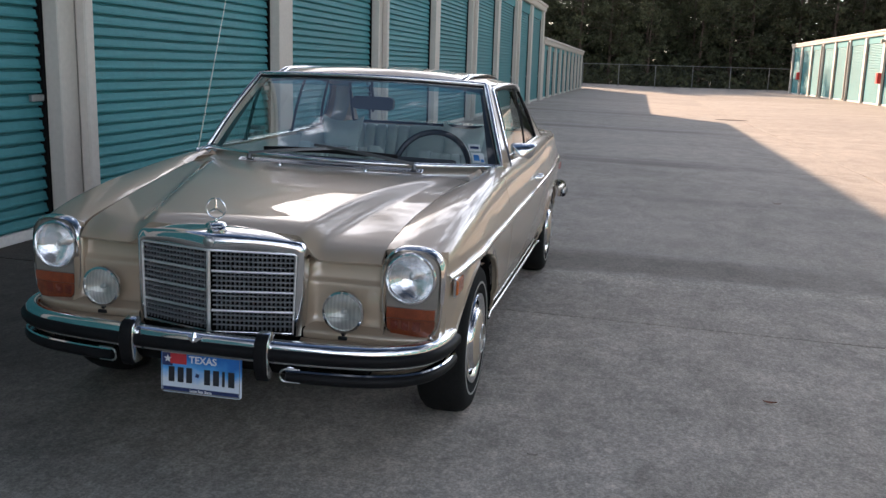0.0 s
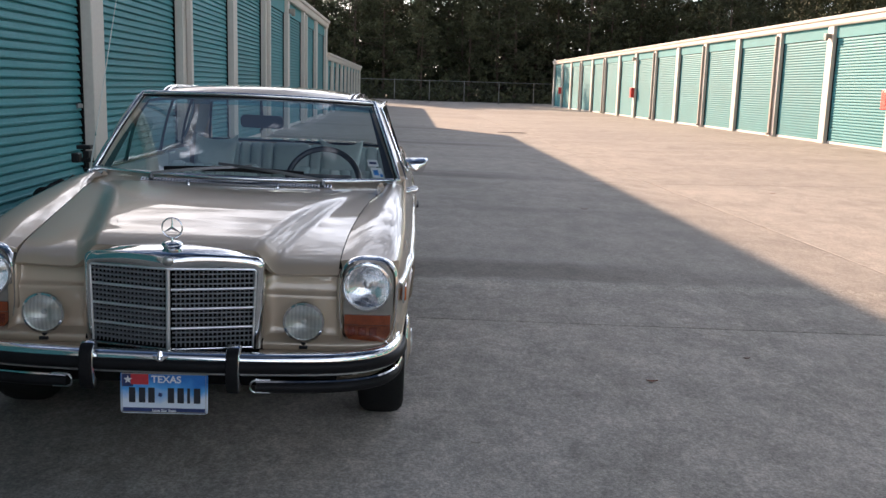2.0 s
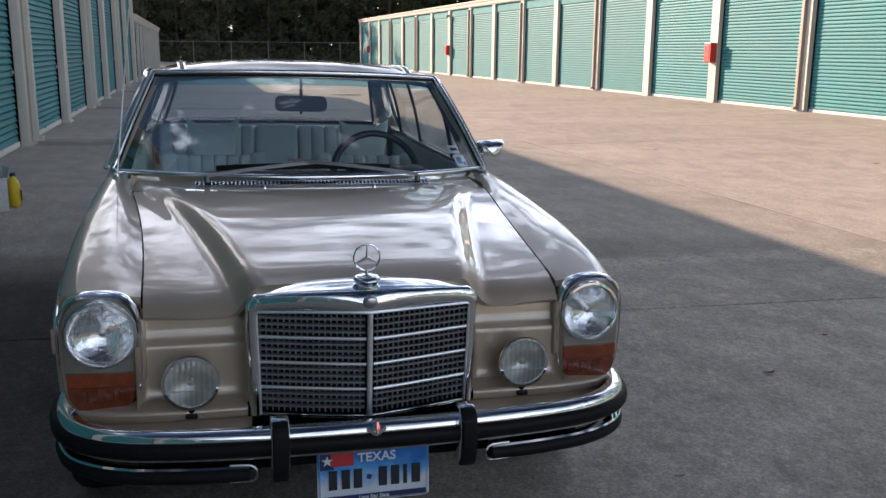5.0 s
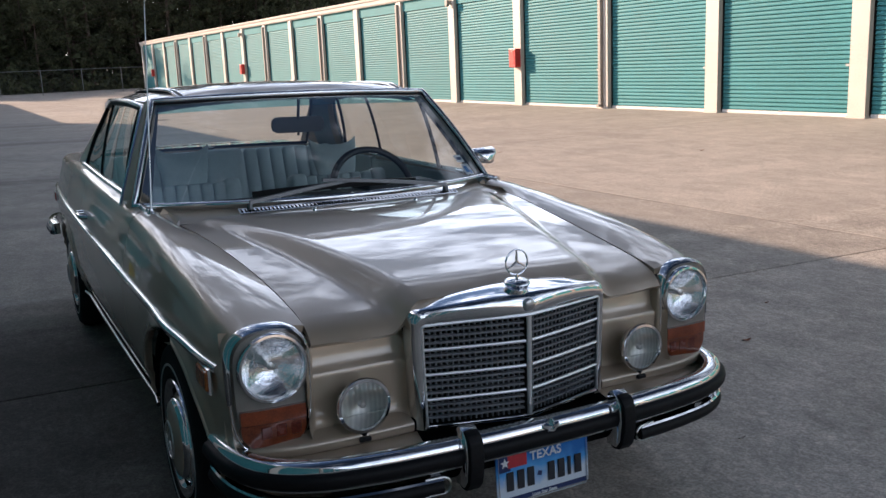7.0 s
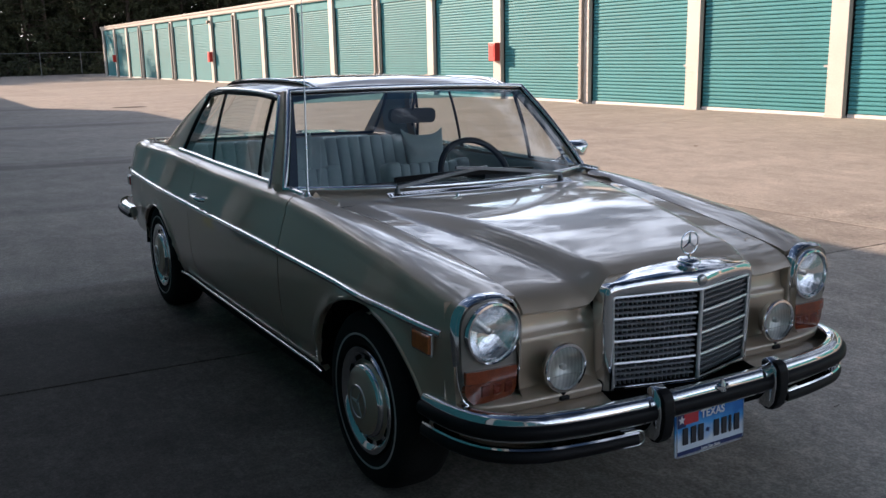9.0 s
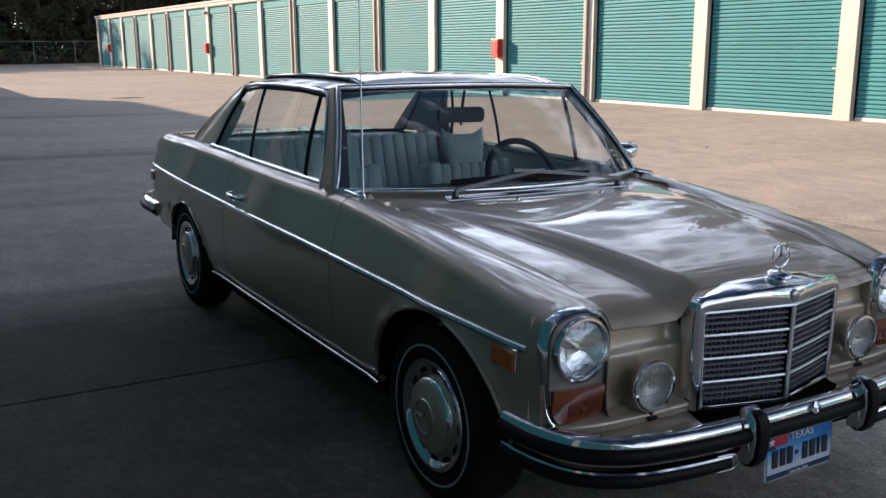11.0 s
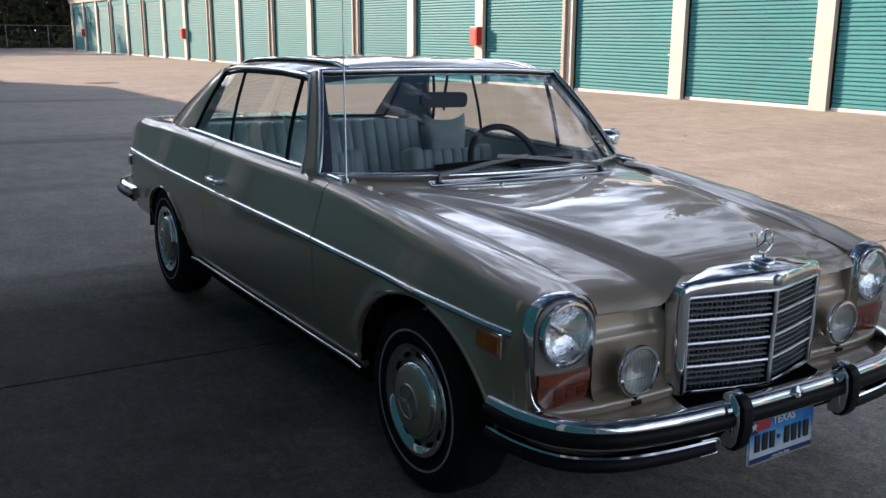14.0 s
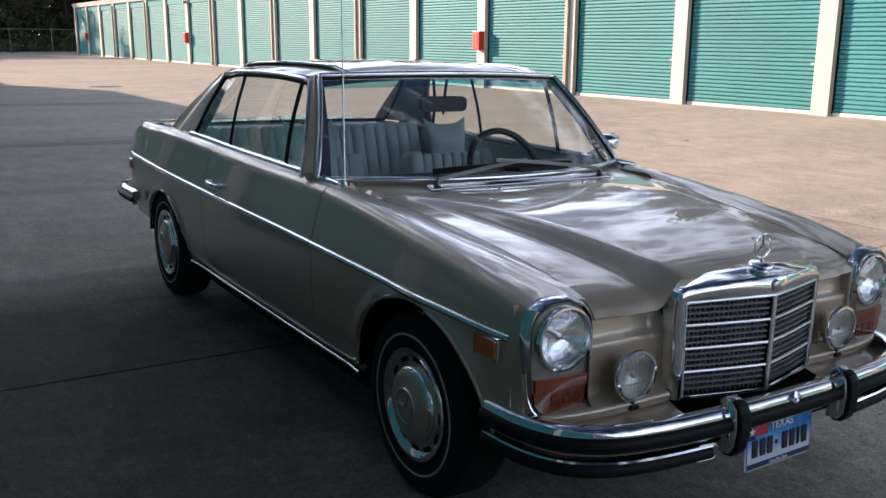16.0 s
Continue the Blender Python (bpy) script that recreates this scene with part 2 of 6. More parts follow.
M["door_white"] = material("white_bottom_bar", (0.70, 0.68, 0.64), 0.5, 0.0, vary=0.12, scale=4, fine=40)
M["red_box"] = material("red_painted_box", (0.62, 0.035, 0.025), 0.4, 0.0, vary=0.1, scale=6)
M["roofing"] = material("pale_metal_roof", (0.55, 0.54, 0.50), 0.5, 0.2, vary=0.1, scale=0.6)
M["wire"] = material("weathered_wire", (0.075, 0.08, 0.075), 0.7, 0.0, vary=0.2, scale=6, fine=80)
M["galv"] = material("galvanised_steel", (0.33, 0.34, 0.34), 0.5, 0.8, vary=0.15, scale=6, fine=80)
M["post"] = material("weathered_steel_post", (0.17, 0.175, 0.17), 0.6, 0.3, vary=0.2, scale=6, fine=80)
M["rust"] = material("rusted_iron", (0.085, 0.07, 0.058), 0.85, 0.0, spec=0.2, vary=0.3, scale=5, fine=60)
M["bark"] = material("pine_bark", (0.085, 0.06, 0.042), 0.9, 0.0, vary=0.4, scale=3, fine=20, bump=0.6, bump_scale=14)
M["leaf"] = material("pine_foliage", (0.048, 0.055, 0.030), 0.8, 0.0, spec=0.2, vary=0.45, scale=0.35, fine=3.0, second=(0.080, 0.084, 0.042), island=0.22)
M["brush"] = material("undergrowth", (0.030, 0.038, 0.018), 0.85, 0.0, spec=0.2, vary=0.5, scale=0.3, fine=2.5, second=(0.055, 0.060, 0.028))
M["soil"] = material("grass_and_soil", (0.07, 0.075, 0.035), 0.95, 0.0, vary=0.35, scale=0.12, fine=2.0, bump=0.5, bump_scale=6)
M["joint"] = material("joint_filler", (0.035, 0.033, 0.030), 0.9, 0.0, vary=0.3, scale=2, fine=30)
M["black_cloth"] = material("black_nylon", (0.009, 0.009, 0.010), 0.85, 0.0, spec=0.15, vary=0.3, scale=12, fine=160, bump=0.4, bump_scale=60)
M["tan_cloth"] = material("tan_canvas", (0.125, 0.10, 0.076), 0.9, 0.0, vary=0.3, scale=10, fine=120, bump=0.4, bump_scale=50)
M["card"] = material("pale_cardboard", (0.66, 0.66, 0.66), 0.8, 0.0, vary=0.12, scale=5, fine=60)
M["yellow"] = material("yellow_plastic", (0.70, 0.50, 0.015), 0.35, 0.0, vary=0.08, scale=10)
M["blue_bin"] = material("blue_plastic", (0.014, 0.04, 0.085), 0.4, 0.0, vary=0.15)
M["black_metal"] = material("black_anodised", (0.008, 0.008, 0.009), 0.45, 0.0, spec=0.3, vary=0.2)
M["leaf_litter"] = material("dry_leaf", (0.16, 0.06, 0.03), 0.8, 0.0, vary=0.3, scale=30)


def concrete():
    """Broom-finished driveway concrete: mottling, dark stains, light scuffs and pores."""
    m = bpy.data.materials.new("worn_concrete")
    m.use_nodes = True
    n, l = m.node_tree.nodes, m.node_tree.links
    b = n["Principled BSDF"]
    tc = n.new("ShaderNodeTexCoord")

    def tex(scale, detail, rough, stretch=(1, 1, 1)):
        mp, t = n.new("ShaderNodeMapping"), n.new("ShaderNodeTexNoise")
        mp.inputs["Scale"].default_value = stretch
        t.inputs["Scale"].default_value, t.inputs["Detail"].default_value, t.inputs["Roughness"].default_value = scale, detail, rough
        l.new(tc.outputs["Object"], mp.inputs["Vector"])
        l.new(mp.outputs["Vector"], t.inputs["Vector"])
        return t

    def ramp(src, p0, p1, v0, v1):
        r = n.new("ShaderNodeMapRange")
        r.interpolation_type = "SMOOTHSTEP"
        r.inputs["From Min"].default_value, r.inputs["From Max"].default_value = p0, p1
        r.inputs["To Min"].default_value, r.inputs["To Max"].default_value = v0, v1
        l.new(src.outputs[0], r.inputs["Value"])
        return r

    def times(a, c):
        q = n.new("ShaderNodeMath")
        q.operation = "MULTIPLY"
        l.new(a.outputs[0], q.inputs[0])
        l.new(c.outputs[0], q.inputs[1])
        return q

    wide = ramp(tex(0.35, 5, 0.6, (0.6, 1.6, 1)), 0.3, 0.7, 0.90, 1.08)
    mid = ramp(tex(3.0, 7, 0.72, (1.3, 0.7, 1)), 0.34, 0.66, 0.88, 1.09)
    pores = ramp(tex(85.0, 4, 0.75), 0.35, 0.66, 0.74, 1.22)
    stains = ramp(tex(0.9, 4, 0.55, (1, 0.35, 1)), 0.56, 0.74, 1.0, 0.86)
    scuff = ramp(tex(13.0, 7, 0.85, (1.6, 0.7, 1)), 0.52, 0.62, 0.98, 1.10)
    scratch = ramp(tex(14.0, 6, 0.85, (0.25, 2.6, 1)), 0.56, 0.66, 0.99, 1.07)
    grit = ramp(tex(26.0, 5, 0.85), 0.38, 0.62, 0.88, 1.12)
    runs = ramp(tex(1.0, 5, 0.6, (0.10, 0.95, 1)), 0.56, 0.74, 1.0, 0.95)
    v = times(times(times(wide, mid), times(pores, stains)), times(times(scuff, runs), times(scratch, grit)))
    # dirt washed out of the downspouts: dark streaks across the lane with a pale line of grit; near slabs: old grime,
    # with shade put into the colour towards the tall building
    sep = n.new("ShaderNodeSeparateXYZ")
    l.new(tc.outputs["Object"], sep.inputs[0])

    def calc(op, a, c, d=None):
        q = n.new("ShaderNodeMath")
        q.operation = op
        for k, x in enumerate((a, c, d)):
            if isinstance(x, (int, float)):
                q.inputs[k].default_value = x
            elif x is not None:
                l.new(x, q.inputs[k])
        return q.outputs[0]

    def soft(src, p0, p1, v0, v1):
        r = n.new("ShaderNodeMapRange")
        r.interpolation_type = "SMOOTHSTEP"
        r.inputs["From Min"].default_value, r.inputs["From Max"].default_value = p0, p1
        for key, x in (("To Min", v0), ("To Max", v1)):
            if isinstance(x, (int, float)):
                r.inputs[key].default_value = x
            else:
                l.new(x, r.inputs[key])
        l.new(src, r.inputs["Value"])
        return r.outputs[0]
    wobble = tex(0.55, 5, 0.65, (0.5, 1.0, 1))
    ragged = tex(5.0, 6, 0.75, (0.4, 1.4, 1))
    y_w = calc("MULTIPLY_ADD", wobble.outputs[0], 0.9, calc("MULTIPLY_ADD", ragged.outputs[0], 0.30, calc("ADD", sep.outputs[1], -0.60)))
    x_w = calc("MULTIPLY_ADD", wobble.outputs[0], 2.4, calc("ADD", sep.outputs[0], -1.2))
    # falls to 0.17 beside the tall building: gap shade painted into the colour
    dirt_and_shade = soft(y_w, 2.55, 3.15, calc("MULTIPLY", soft(x_w, -1.5, 0.8, soft(y_w, -1.9, -0.7, 0.92, 0.17), 0.97), calc("MULTIPLY", soft(tex(3.4, 8, 0.8).outputs[0], 0.36, 0.66, 0.86, 1.11), soft(tex(24.0, 8, 0.85, (1.4, 0.6, 1)).outputs[0], 0.42, 0.64, 0.91, 1.20))), 1.0)
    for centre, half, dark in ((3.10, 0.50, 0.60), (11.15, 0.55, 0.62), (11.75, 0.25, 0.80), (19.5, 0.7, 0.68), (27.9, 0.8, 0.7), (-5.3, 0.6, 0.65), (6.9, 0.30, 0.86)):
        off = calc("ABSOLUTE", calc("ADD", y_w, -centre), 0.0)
        dirt_and_shade = calc("MULTIPLY", dirt_and_shade, soft(off, half * 0.25, half, soft(x_w, 1.6, 4.2, dark, 1.0), 1.0))
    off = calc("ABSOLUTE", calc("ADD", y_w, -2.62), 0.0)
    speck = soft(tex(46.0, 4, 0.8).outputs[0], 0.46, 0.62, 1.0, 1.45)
    dirt_and_shade = calc("MULTIPLY", dirt_and_shade, soft(off, 0.05, 0.22, speck, 1.0))
    dirt_and_shade_node = n.new("ShaderNodeMath")
    dirt_and_shade_node.operation = "MULTIPLY"
    dirt_and_shade_node.inputs[1].default_value = 1.0
    l.new(dirt_and_shade, dirt_and_shade_node.inputs[0])
    v = times(v, dirt_and_shade_node)
    col = n.new("ShaderNodeMix")
    col.data_type, col.blend_type = "RGBA", "MULTIPLY"
    col.inputs[0].default_value = 1.0
    col.inputs[6].default_value = (0.415, 0.370, 0.319, 1)
    oi, tone = n.new("ShaderNodeObjectInfo"), n.new("ShaderNodeMapRange")
    tone.inputs["To Min"].default_value, tone.inputs["To Max"].default_value = 0.90, 1.08
    l.new(oi.outputs["Random"], tone.inputs["Value"])
    v = times(v, tone)
    l.new(v.outputs[0], col.inputs[7])
    l.new(col.outputs[2], b.inputs["Base Color"])
    b.inputs["Roughness"].default_value = 0.82
    b.inputs["Specular IOR Level"].default_value = 0.2
    bt = tex(60.0, 5, 0.7, (1, 1, 1))
    bu = n.new("ShaderNodeBump")
    bu.inputs["Strength"].default_value, bu.inputs["Distance"].default_value = 0.25, 0.006
    l.new(bt.outputs[0], bu.inputs["Height"])
    l.new(bu.outputs["Normal"], b.inputs["Normal"])
    return m


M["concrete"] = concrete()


# ---- mesh helpers ----
def part(name, bm, mat, parent=None, label="", smooth=False, angle=40):
    """Links a bmesh as one mesh object, under a thing or a part if one is given."""
    bmesh.ops.recalc_face_normals(bm, faces=bm.faces)
    me = bpy.data.meshes.new(name)
    if smooth:
        for f in bm.faces:
            f.smooth = True
        for e in bm.edges:
            if len(e.link_faces) == 2 and e.calc_face_angle(0) > radians(angle):
                e.smooth = False
    bm.to_mesh(me)
    bm.free()
    me.materials.append(mat)
    ob = new(name, me)
    if parent:
        ob.parent = parent
    if label:
        tagged(ob, label)
    return ob


def empty(name, m, label, category, group="", kind=""):
    ob = new(name)
    ob.matrix_world = m
    return tagged(ob, label, category, group, kind)


def box(bm, c, s, bevel=0.0, m=None, seg=2):
    r = bmesh.ops.create_cube(bm, size=1.0, matrix=(m or Matrix()) @ Matrix.LocRotScale(c, None, s))
    if bevel:
        es = list({e for v in r["verts"] for e in v.link_edges})
        bmesh.ops.bevel(bm, geom=es, offset=bevel, segments=seg, profile=0.6, affect="EDGES")
    return bm


def rod(bm, p0, p1, r0, r1=None, seg=12):
    p0, p1 = Vector(p0), Vector(p1)
    d = p1 - p0
    q = d.to_track_quat("Z", "Y").to_matrix().to_4x4()
    bmesh.ops.create_cone(bm, cap_ends=True, segments=seg, radius1=r0, radius2=r0 if r1 is None else r1, depth=d.length,
                          matrix=Matrix.Translation((p0 + p1) / 2) @ q)
    return bm


def sweep(bm, pts, prof, up=(0, 0, 1), closed=False, cap=True):
    """Sweeps a closed profile of (side, up) offsets along points."""
    pts, up = [Vector(p) for p in pts], Vector(up)
    rings = []
    k = len(pts)
    for i, p in enumerate(pts):
        a = pts[(i - 1) % k] if (i or closed) else p
        b = pts[(i + 1) % k] if (i < k - 1 or closed) else p
        t = (b - a).normalized()
        s = t.cross(up).normalized()
        u = s.cross(t)
        rings.append([bm.verts.new(p + s * x + u * z) for x, z in prof])
    n = len(prof)
    for i in range(k if closed else k - 1):
        r0, r1 = rings[i], rings[(i + 1) % k]
        for j in range(n):
            bm.faces.new((r0[j], r0[(j + 1) % n], r1[(j + 1) % n], r1[j]))
    if cap and not closed:
        bm.faces.new(rings[0])
        bm.faces.new(rings[-1][::-1])
    return bm


def circle(r, n=8, rz=None):
    return [(r * math.cos(2 * math.pi * i / n), (rz or r) * math.sin(2 * math.pi * i / n)) for i in range(n)]


def sheet(bm, fn, us, vs):
    """A grid surface of fn(u, v)."""
    g = [[bm.verts.new(fn(u, v)) for v in vs] for u in us]
    for i in range(len(us) - 1):
        for j in range(len(vs) - 1):
            bm.faces.new((g[i][j], g[i + 1][j], g[i + 1][j + 1], g[i][j + 1]))
    return g


def skin(bm, fn, us, vs, depth=0.012, towards=(0, 1.4, 0.4)):
    """A grid surface whose rim is folded inwards, towards a point inside the body."""
    g = sheet(bm, fn, us, vs)
    rim = [g[i][0] for i in range(len(us))] + [g[-1][j] for j in range(1, len(vs))]
    rim += [g[i][-1] for i in range(len(us) - 2, -1, -1)] + [g[0][j] for j in range(len(vs) - 2, 0, -1)]
    bm.normal_update()
    inner = []
    for v in rim:
        nrm = v.normal.copy()
        if nrm.dot(Vector(towards) - v.co) < 0:
            nrm = -nrm
        inner.append(bm.verts.new(v.co + nrm * depth))
    for i in range(len(rim)):
        j = (i + 1) % len(rim)
        bm.faces.new((rim[i], rim[j], inner[j], inner[i]))
    return g


def lathe(bm, prof, axis_m, seg=48):
    """Turns a profile of (radius, height) about the z axis of axis_m."""
    rings = []
    for r, z in prof:
        rings.append([bm.verts.new(axis_m @ Vector((r * math.cos(2 * math.pi * i / seg), r * math.sin(2 * math.pi * i / seg), z))) for i in range(seg)])
    for a, b in zip(rings, rings[1:]):
        for i in range(seg):
            j = (i + 1) % seg
            bm.faces.new((a[i], a[j], b[j], b[i]))
    return rings


def smooth_keys(keys):
    """A smooth curve through (position, value) keys."""
    xs, ys = np.array([k[0] for k in keys], float), np.array([k[1] for k in keys], float)
    d = np.gradient(ys, xs)

    def f(x):
        x = min(max(x, xs[0]), xs[-1])
        i = int(min(max(np.searchsorted(xs, x) - 1, 0), len(xs) - 2))
        h = xs[i + 1] - xs[i]
        t = (x - xs[i]) / h
        return float((2 * t**3 - 3 * t**2 + 1) * ys[i] + (t**3 - 2 * t**2 + t) * h * d[i] + (-2 * t**3 + 3 * t**2) * ys[i + 1] + (t**3 - t**2) * h * d[i + 1])
    return f


def spread(a, b, n):
    return [a + (b - a) * i / (n - 1) for i in range(n)]


def step(t):
    t = min(max(t, 0.0), 1.0)
    return t * t * (3 - 2 * t)


# ---- ground and pavement ----
def ground_z(x):
    """The lane falls from the tall building to a drain line, and rises again to the far row."""
    return -0.003 - 0.0175 * x if x < 5.0 else -0.0905 + 0.0097 * (x - 5.0)


def lane_x(y):
    return 5.05 - 0.020 * y


bm = bmesh.new()
sheet(bm, lambda u, v: Vector((u, v, -0.22)), spread(-900, 900, 13), spread(-900, 900, 13))
tagged(part("ground", bm, M["soil"]), "dark grass and soil beyond the paved lane", "ground", kind="structure")
bm = bmesh.new()
sheet(bm, lambda u, v: Vector((u, v, ground_z(u) - 0.022)), [-26, -3, 5.0, 14.6, 40], spread(-45, 92, 20))
pavement = tagged(part("pavement", bm, M["joint"]), "grey concrete lane between two rows of storage units", "pavement", kind="structure")
JOINTS_Y = [-45, -36, -26.5, -17, -8, 1.5, 11.0, 20.5, 30, 39.5, 49, 58.5, 68, 77, 92]
for y0, y1 in zip(JOINTS_Y, JOINTS_Y[1:]):
    for band in range(4):
        bm = bmesh.new()

        def edge(k, y):
            return (-26.0, -10.0, lane_x(y), 14.6 - 0.02 * y, 40.0)[k]
        g = 0.010
        pts = [(edge(band, y0) + g, y0 + g), (edge(band + 1, y0) - g, y0 + g), (edge(band + 1, y1) - g, y1 - g), (edge(band, y1) + g, y1 - g)]
        top = [bm.verts.new((x, y, ground_z(x))) for x, y in pts]
        low = [bm.verts.new((x, y, ground_z(x) - 0.02)) for x, y in pts]
        bm.faces.new(top)
        for i in range(4):
            bm.faces.new((top[i], low[i], low[(i + 1) % 4], top[(i + 1) % 4]))
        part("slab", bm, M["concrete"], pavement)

bm = bmesh.new()
for y0, y1 in ((-8, 6.2), (6.4, 10.6), (11.4, 20), (21, 33), (36, 47), (52, 66)):
    n_ = int((y1 - y0) / 0.5)
    left, right = [], []
    for k in range(n_ + 1):
        y = y0 + (y1 - y0) * k / n_
        w_ = 0.011 + 0.012 * noise.noise((y * 1.7, 0, 3.1))
        c_ = lane_x(y) + 0.012 * noise.noise((y * 0.9, 5.0, 0))
        left.append(bm.verts.new((c_ - w_, y, ground_z(c_ - w_) + 0.003)))
        right.append(bm.verts.new((c_ + w_, y, ground_z(c_ + w_) + 0.003)))
    for k in range(n_):
        bm.faces.new((left[k], right[k], right[k + 1], left[k + 1]))
part("joint_sealant", bm, material("pale_sealant", (0.52, 0.46, 0.39), 0.8, vary=0.25, scale=4, fine=40), pavement)


# ---- storage buildings ----
RIB = 0.088


def curtain_mesh(width, height):
    """The ribbed curtain of a roll-up door: rounded ribs, one above the other."""
    bm = bmesh.new()
    prof = []
    for k in range(int(height / RIB)):
        z = k * RIB
        prof += [(-0.012, z), (-0.012, z + 0.012), (0.017, z + 0.014), (0.024, z + 0.020), (0.024, z + 0.034), (0.016, z + 0.044), (0.010, z + 0.080)]
    prof.append((0.0, height))
    a = [bm.verts.new((-x, -width / 2, z)) for x, z in prof]
    b = [bm.verts.new((-x, width / 2, z)) for x, z in prof]
    for i in range(len(prof) - 1):
        bm.faces.new((a[i], b[i], b[i + 1], a[i + 1]))
    bmesh.ops.recalc_face_normals(bm, faces=bm.faces)
    me = bpy.data.meshes.new("curtain")
    bm.to_mesh(me)
    bm.free()
    me.materials.append(M["teal"])
    return me


def storage_building(name, at, angle, side, stops, height, door_h, depth, base_z, label, doubles=(), lamps=(), boxes=(), col_w=0.40, ends=True):
    """A row of units: columns at the stops along its front, doors between them, header, fascia, roof and end walls.
    side is +1 where the front faces +x. Local x points out of the front, local y along it."""
    root = empty(name, pose(at[0], at[1], base_z, 0, 0, angle), label, "storage building")
    s = side

    def P(n, u, z):
        return Vector((s * n, u, z))

    def block(bm, n0, n1, u0, u1, z0, z1, bevel=0.0):
        return box(bm, P((n0 + n1) / 2, (u0 + u1) / 2, (z0 + z1) / 2), (n1 - n0, u1 - u0, z1 - z0), bevel, seg=1)

    fascia_h = 0.30
    head = height - fascia_h
    for k, u in enumerate(stops):
        if k in doubles:
            bm = bmesh.new()
            block(bm, -0.2, 0.0, u - col_w * 0.54, u - 0.012, -0.1, head, 0.008)
            part("column", bm, M["white_paint"], root)
            bm = bmesh.new()
            block(bm, -0.2, -0.01, u + 0.012, u + col_w * 0.54, -0.1, head, 0.008)
            part("column", bm, M["white_paint"], root)
            bm = bmesh.new()
            block(bm, -0.06, -0.035, u - 0.012, u + 0.012, 0.02, head - 0.002)
            part("seam", bm, M["taupe"], root)
            bm = bmesh.new()
            block(bm, 0.0, 0.085, u - 0.02, u + 0.10, 0.10, head - 0.1, 0.012)
            box(bm, P(0.075, u + 0.04, 0.09), (0.15, 0.12, 0.07), 0.012)
            part("downspout", bm, M["taupe"] if side < 0 else M["white_paint"], root)
        else:
            bm = bmesh.new()
            block(bm, -0.2, 0.0, u - col_w / 2, u + col_w / 2, -0.1, head, 0.008)
            part("column", bm, M["white_paint"], root)
        bm = bmesh.new()
        block(bm, -0.15, 0.03, u - col_w / 2 - 0.03, u + col_w / 2 + 0.03, -0.12, 0.05, 0.02)
        part("column_base", bm, M["white_paint"], root)
    meshes = {}
    for k in range(len(stops) - 1):
        wl_ = stops[k] + (col_w * 0.54 if k in doubles else col_w / 2)
        wr_ = stops[k + 1] - (col_w * 0.54 if k + 1 in doubles else col_w / 2)
        w, mid = round(wr_ - wl_ - 0.01, 3), (wl_ + wr_) / 2
        if w not in meshes:
            meshes[w] = curtain_mesh(w, door_h - 0.09)
        door = new("roll_up_door", meshes[w])
        door.parent = root
        door.matrix_local = Matrix.Translation(P(-0.16, mid, 0.08)) @ (Matrix() if s < 0 else Matrix.Rotation(math.pi, 4, "Z"))
        tagged(door, "closed teal ribbed steel roll-up door")
        bm = bmesh.new()
        box(bm, (-0.012, 0, -0.035), (0.05, w, 0.075), 0.006, seg=1)
        part("bottom_bar", bm, M["door_white"], door, "white bottom bar of the door")
        bm = bmesh.new()
        box(bm, (-0.03, 0.02, 0.005), (0.03, 0.09, 0.03), 0.004, seg=1)
        part("pull_handle", bm, M["galv"], door)
        bm = bmesh.new()
        box(bm, (-0.028, -w / 2 + 0.10, 0.95), (0.03, 0.14, 0.05), 0.004, seg=1)
        part("latch", bm, M["galv"], door)
        # guide strips in near-black: shade of the channel gap put into their colour
        for e, d in ((wl_, 1), (wr_, -1)):
            bm = bmesh.new()
            block(bm, -0.19, -0.118, min(e + d * 0.002, e + d * 0.035), max(e + d * 0.002, e + d * 0.035), 0.004, door_h)
            part("dark_gap_guide", bm, M["dark"], root)
        bm = bmesh.new()
        block(bm, -0.17, -0.10, wl_ + 0.002, wr_ - 0.002, door_h, head - 0.002)
        part("header_panel", bm, M["teal"], root)
    bm = bmesh.new()
    u0, u1 = stops[0] - col_w / 2 - 0.1, stops[-1] + col_w / 2 + 0.1
    prof = [(-0.25, head), (0.02, head), (0.05, head + 0.05), (0.06, head + 0.18), (0.11, head + 0.20), (0.12, height - 0.02), (0.10, height), (-0.25, height)]
    a = [bm.verts.new(P(n, u0, z)) for n, z in prof]
    b = [bm.verts.new(P(n, u1, z)) for n, z in prof]
    for i in range(len(prof)):
        j = (i + 1) % len(prof)
        bm.faces.new((a[i], a[j], b[j], b[i]))
    bm.faces.new(a)
    bm.faces.new(b[::-1])
    part("fascia", bm, M["white_paint"], root, "cream fascia and gutter along the eave")
    bm = bmesh.new()
    n0, n1 = 0.06, -depth
    top = [bm.verts.new(P(n, u, z)) for n, u, z in ((n0, u0, height + 0.004), (n0, u1, height + 0.004), (n1, u1, height + 0.25), (n1, u0, height + 0.25))]
    low = [bm.verts.new(v.co - Vector((0, 0, 0.12))) for v in top]
    bm.faces.new(top)
    bm.faces.new(low[::-1])
    for i in range(4):
        bm.faces.new((top[i], low[i], low[(i + 1) % 4], top[(i + 1) % 4]))
    part("roof", bm, M["roofing"], root)
    bm = bmesh.new()
    block(bm, -depth, -depth + 0.15, u0, u1, -0.1, height + 0.1)
    part("wall", bm, M["white_paint"], root)
    for u, d in ((stops[0] - col_w / 2 - 0.06, 1), (stops[-1] + col_w / 2 + 0.06, -1)):
        bm = bmesh.new()
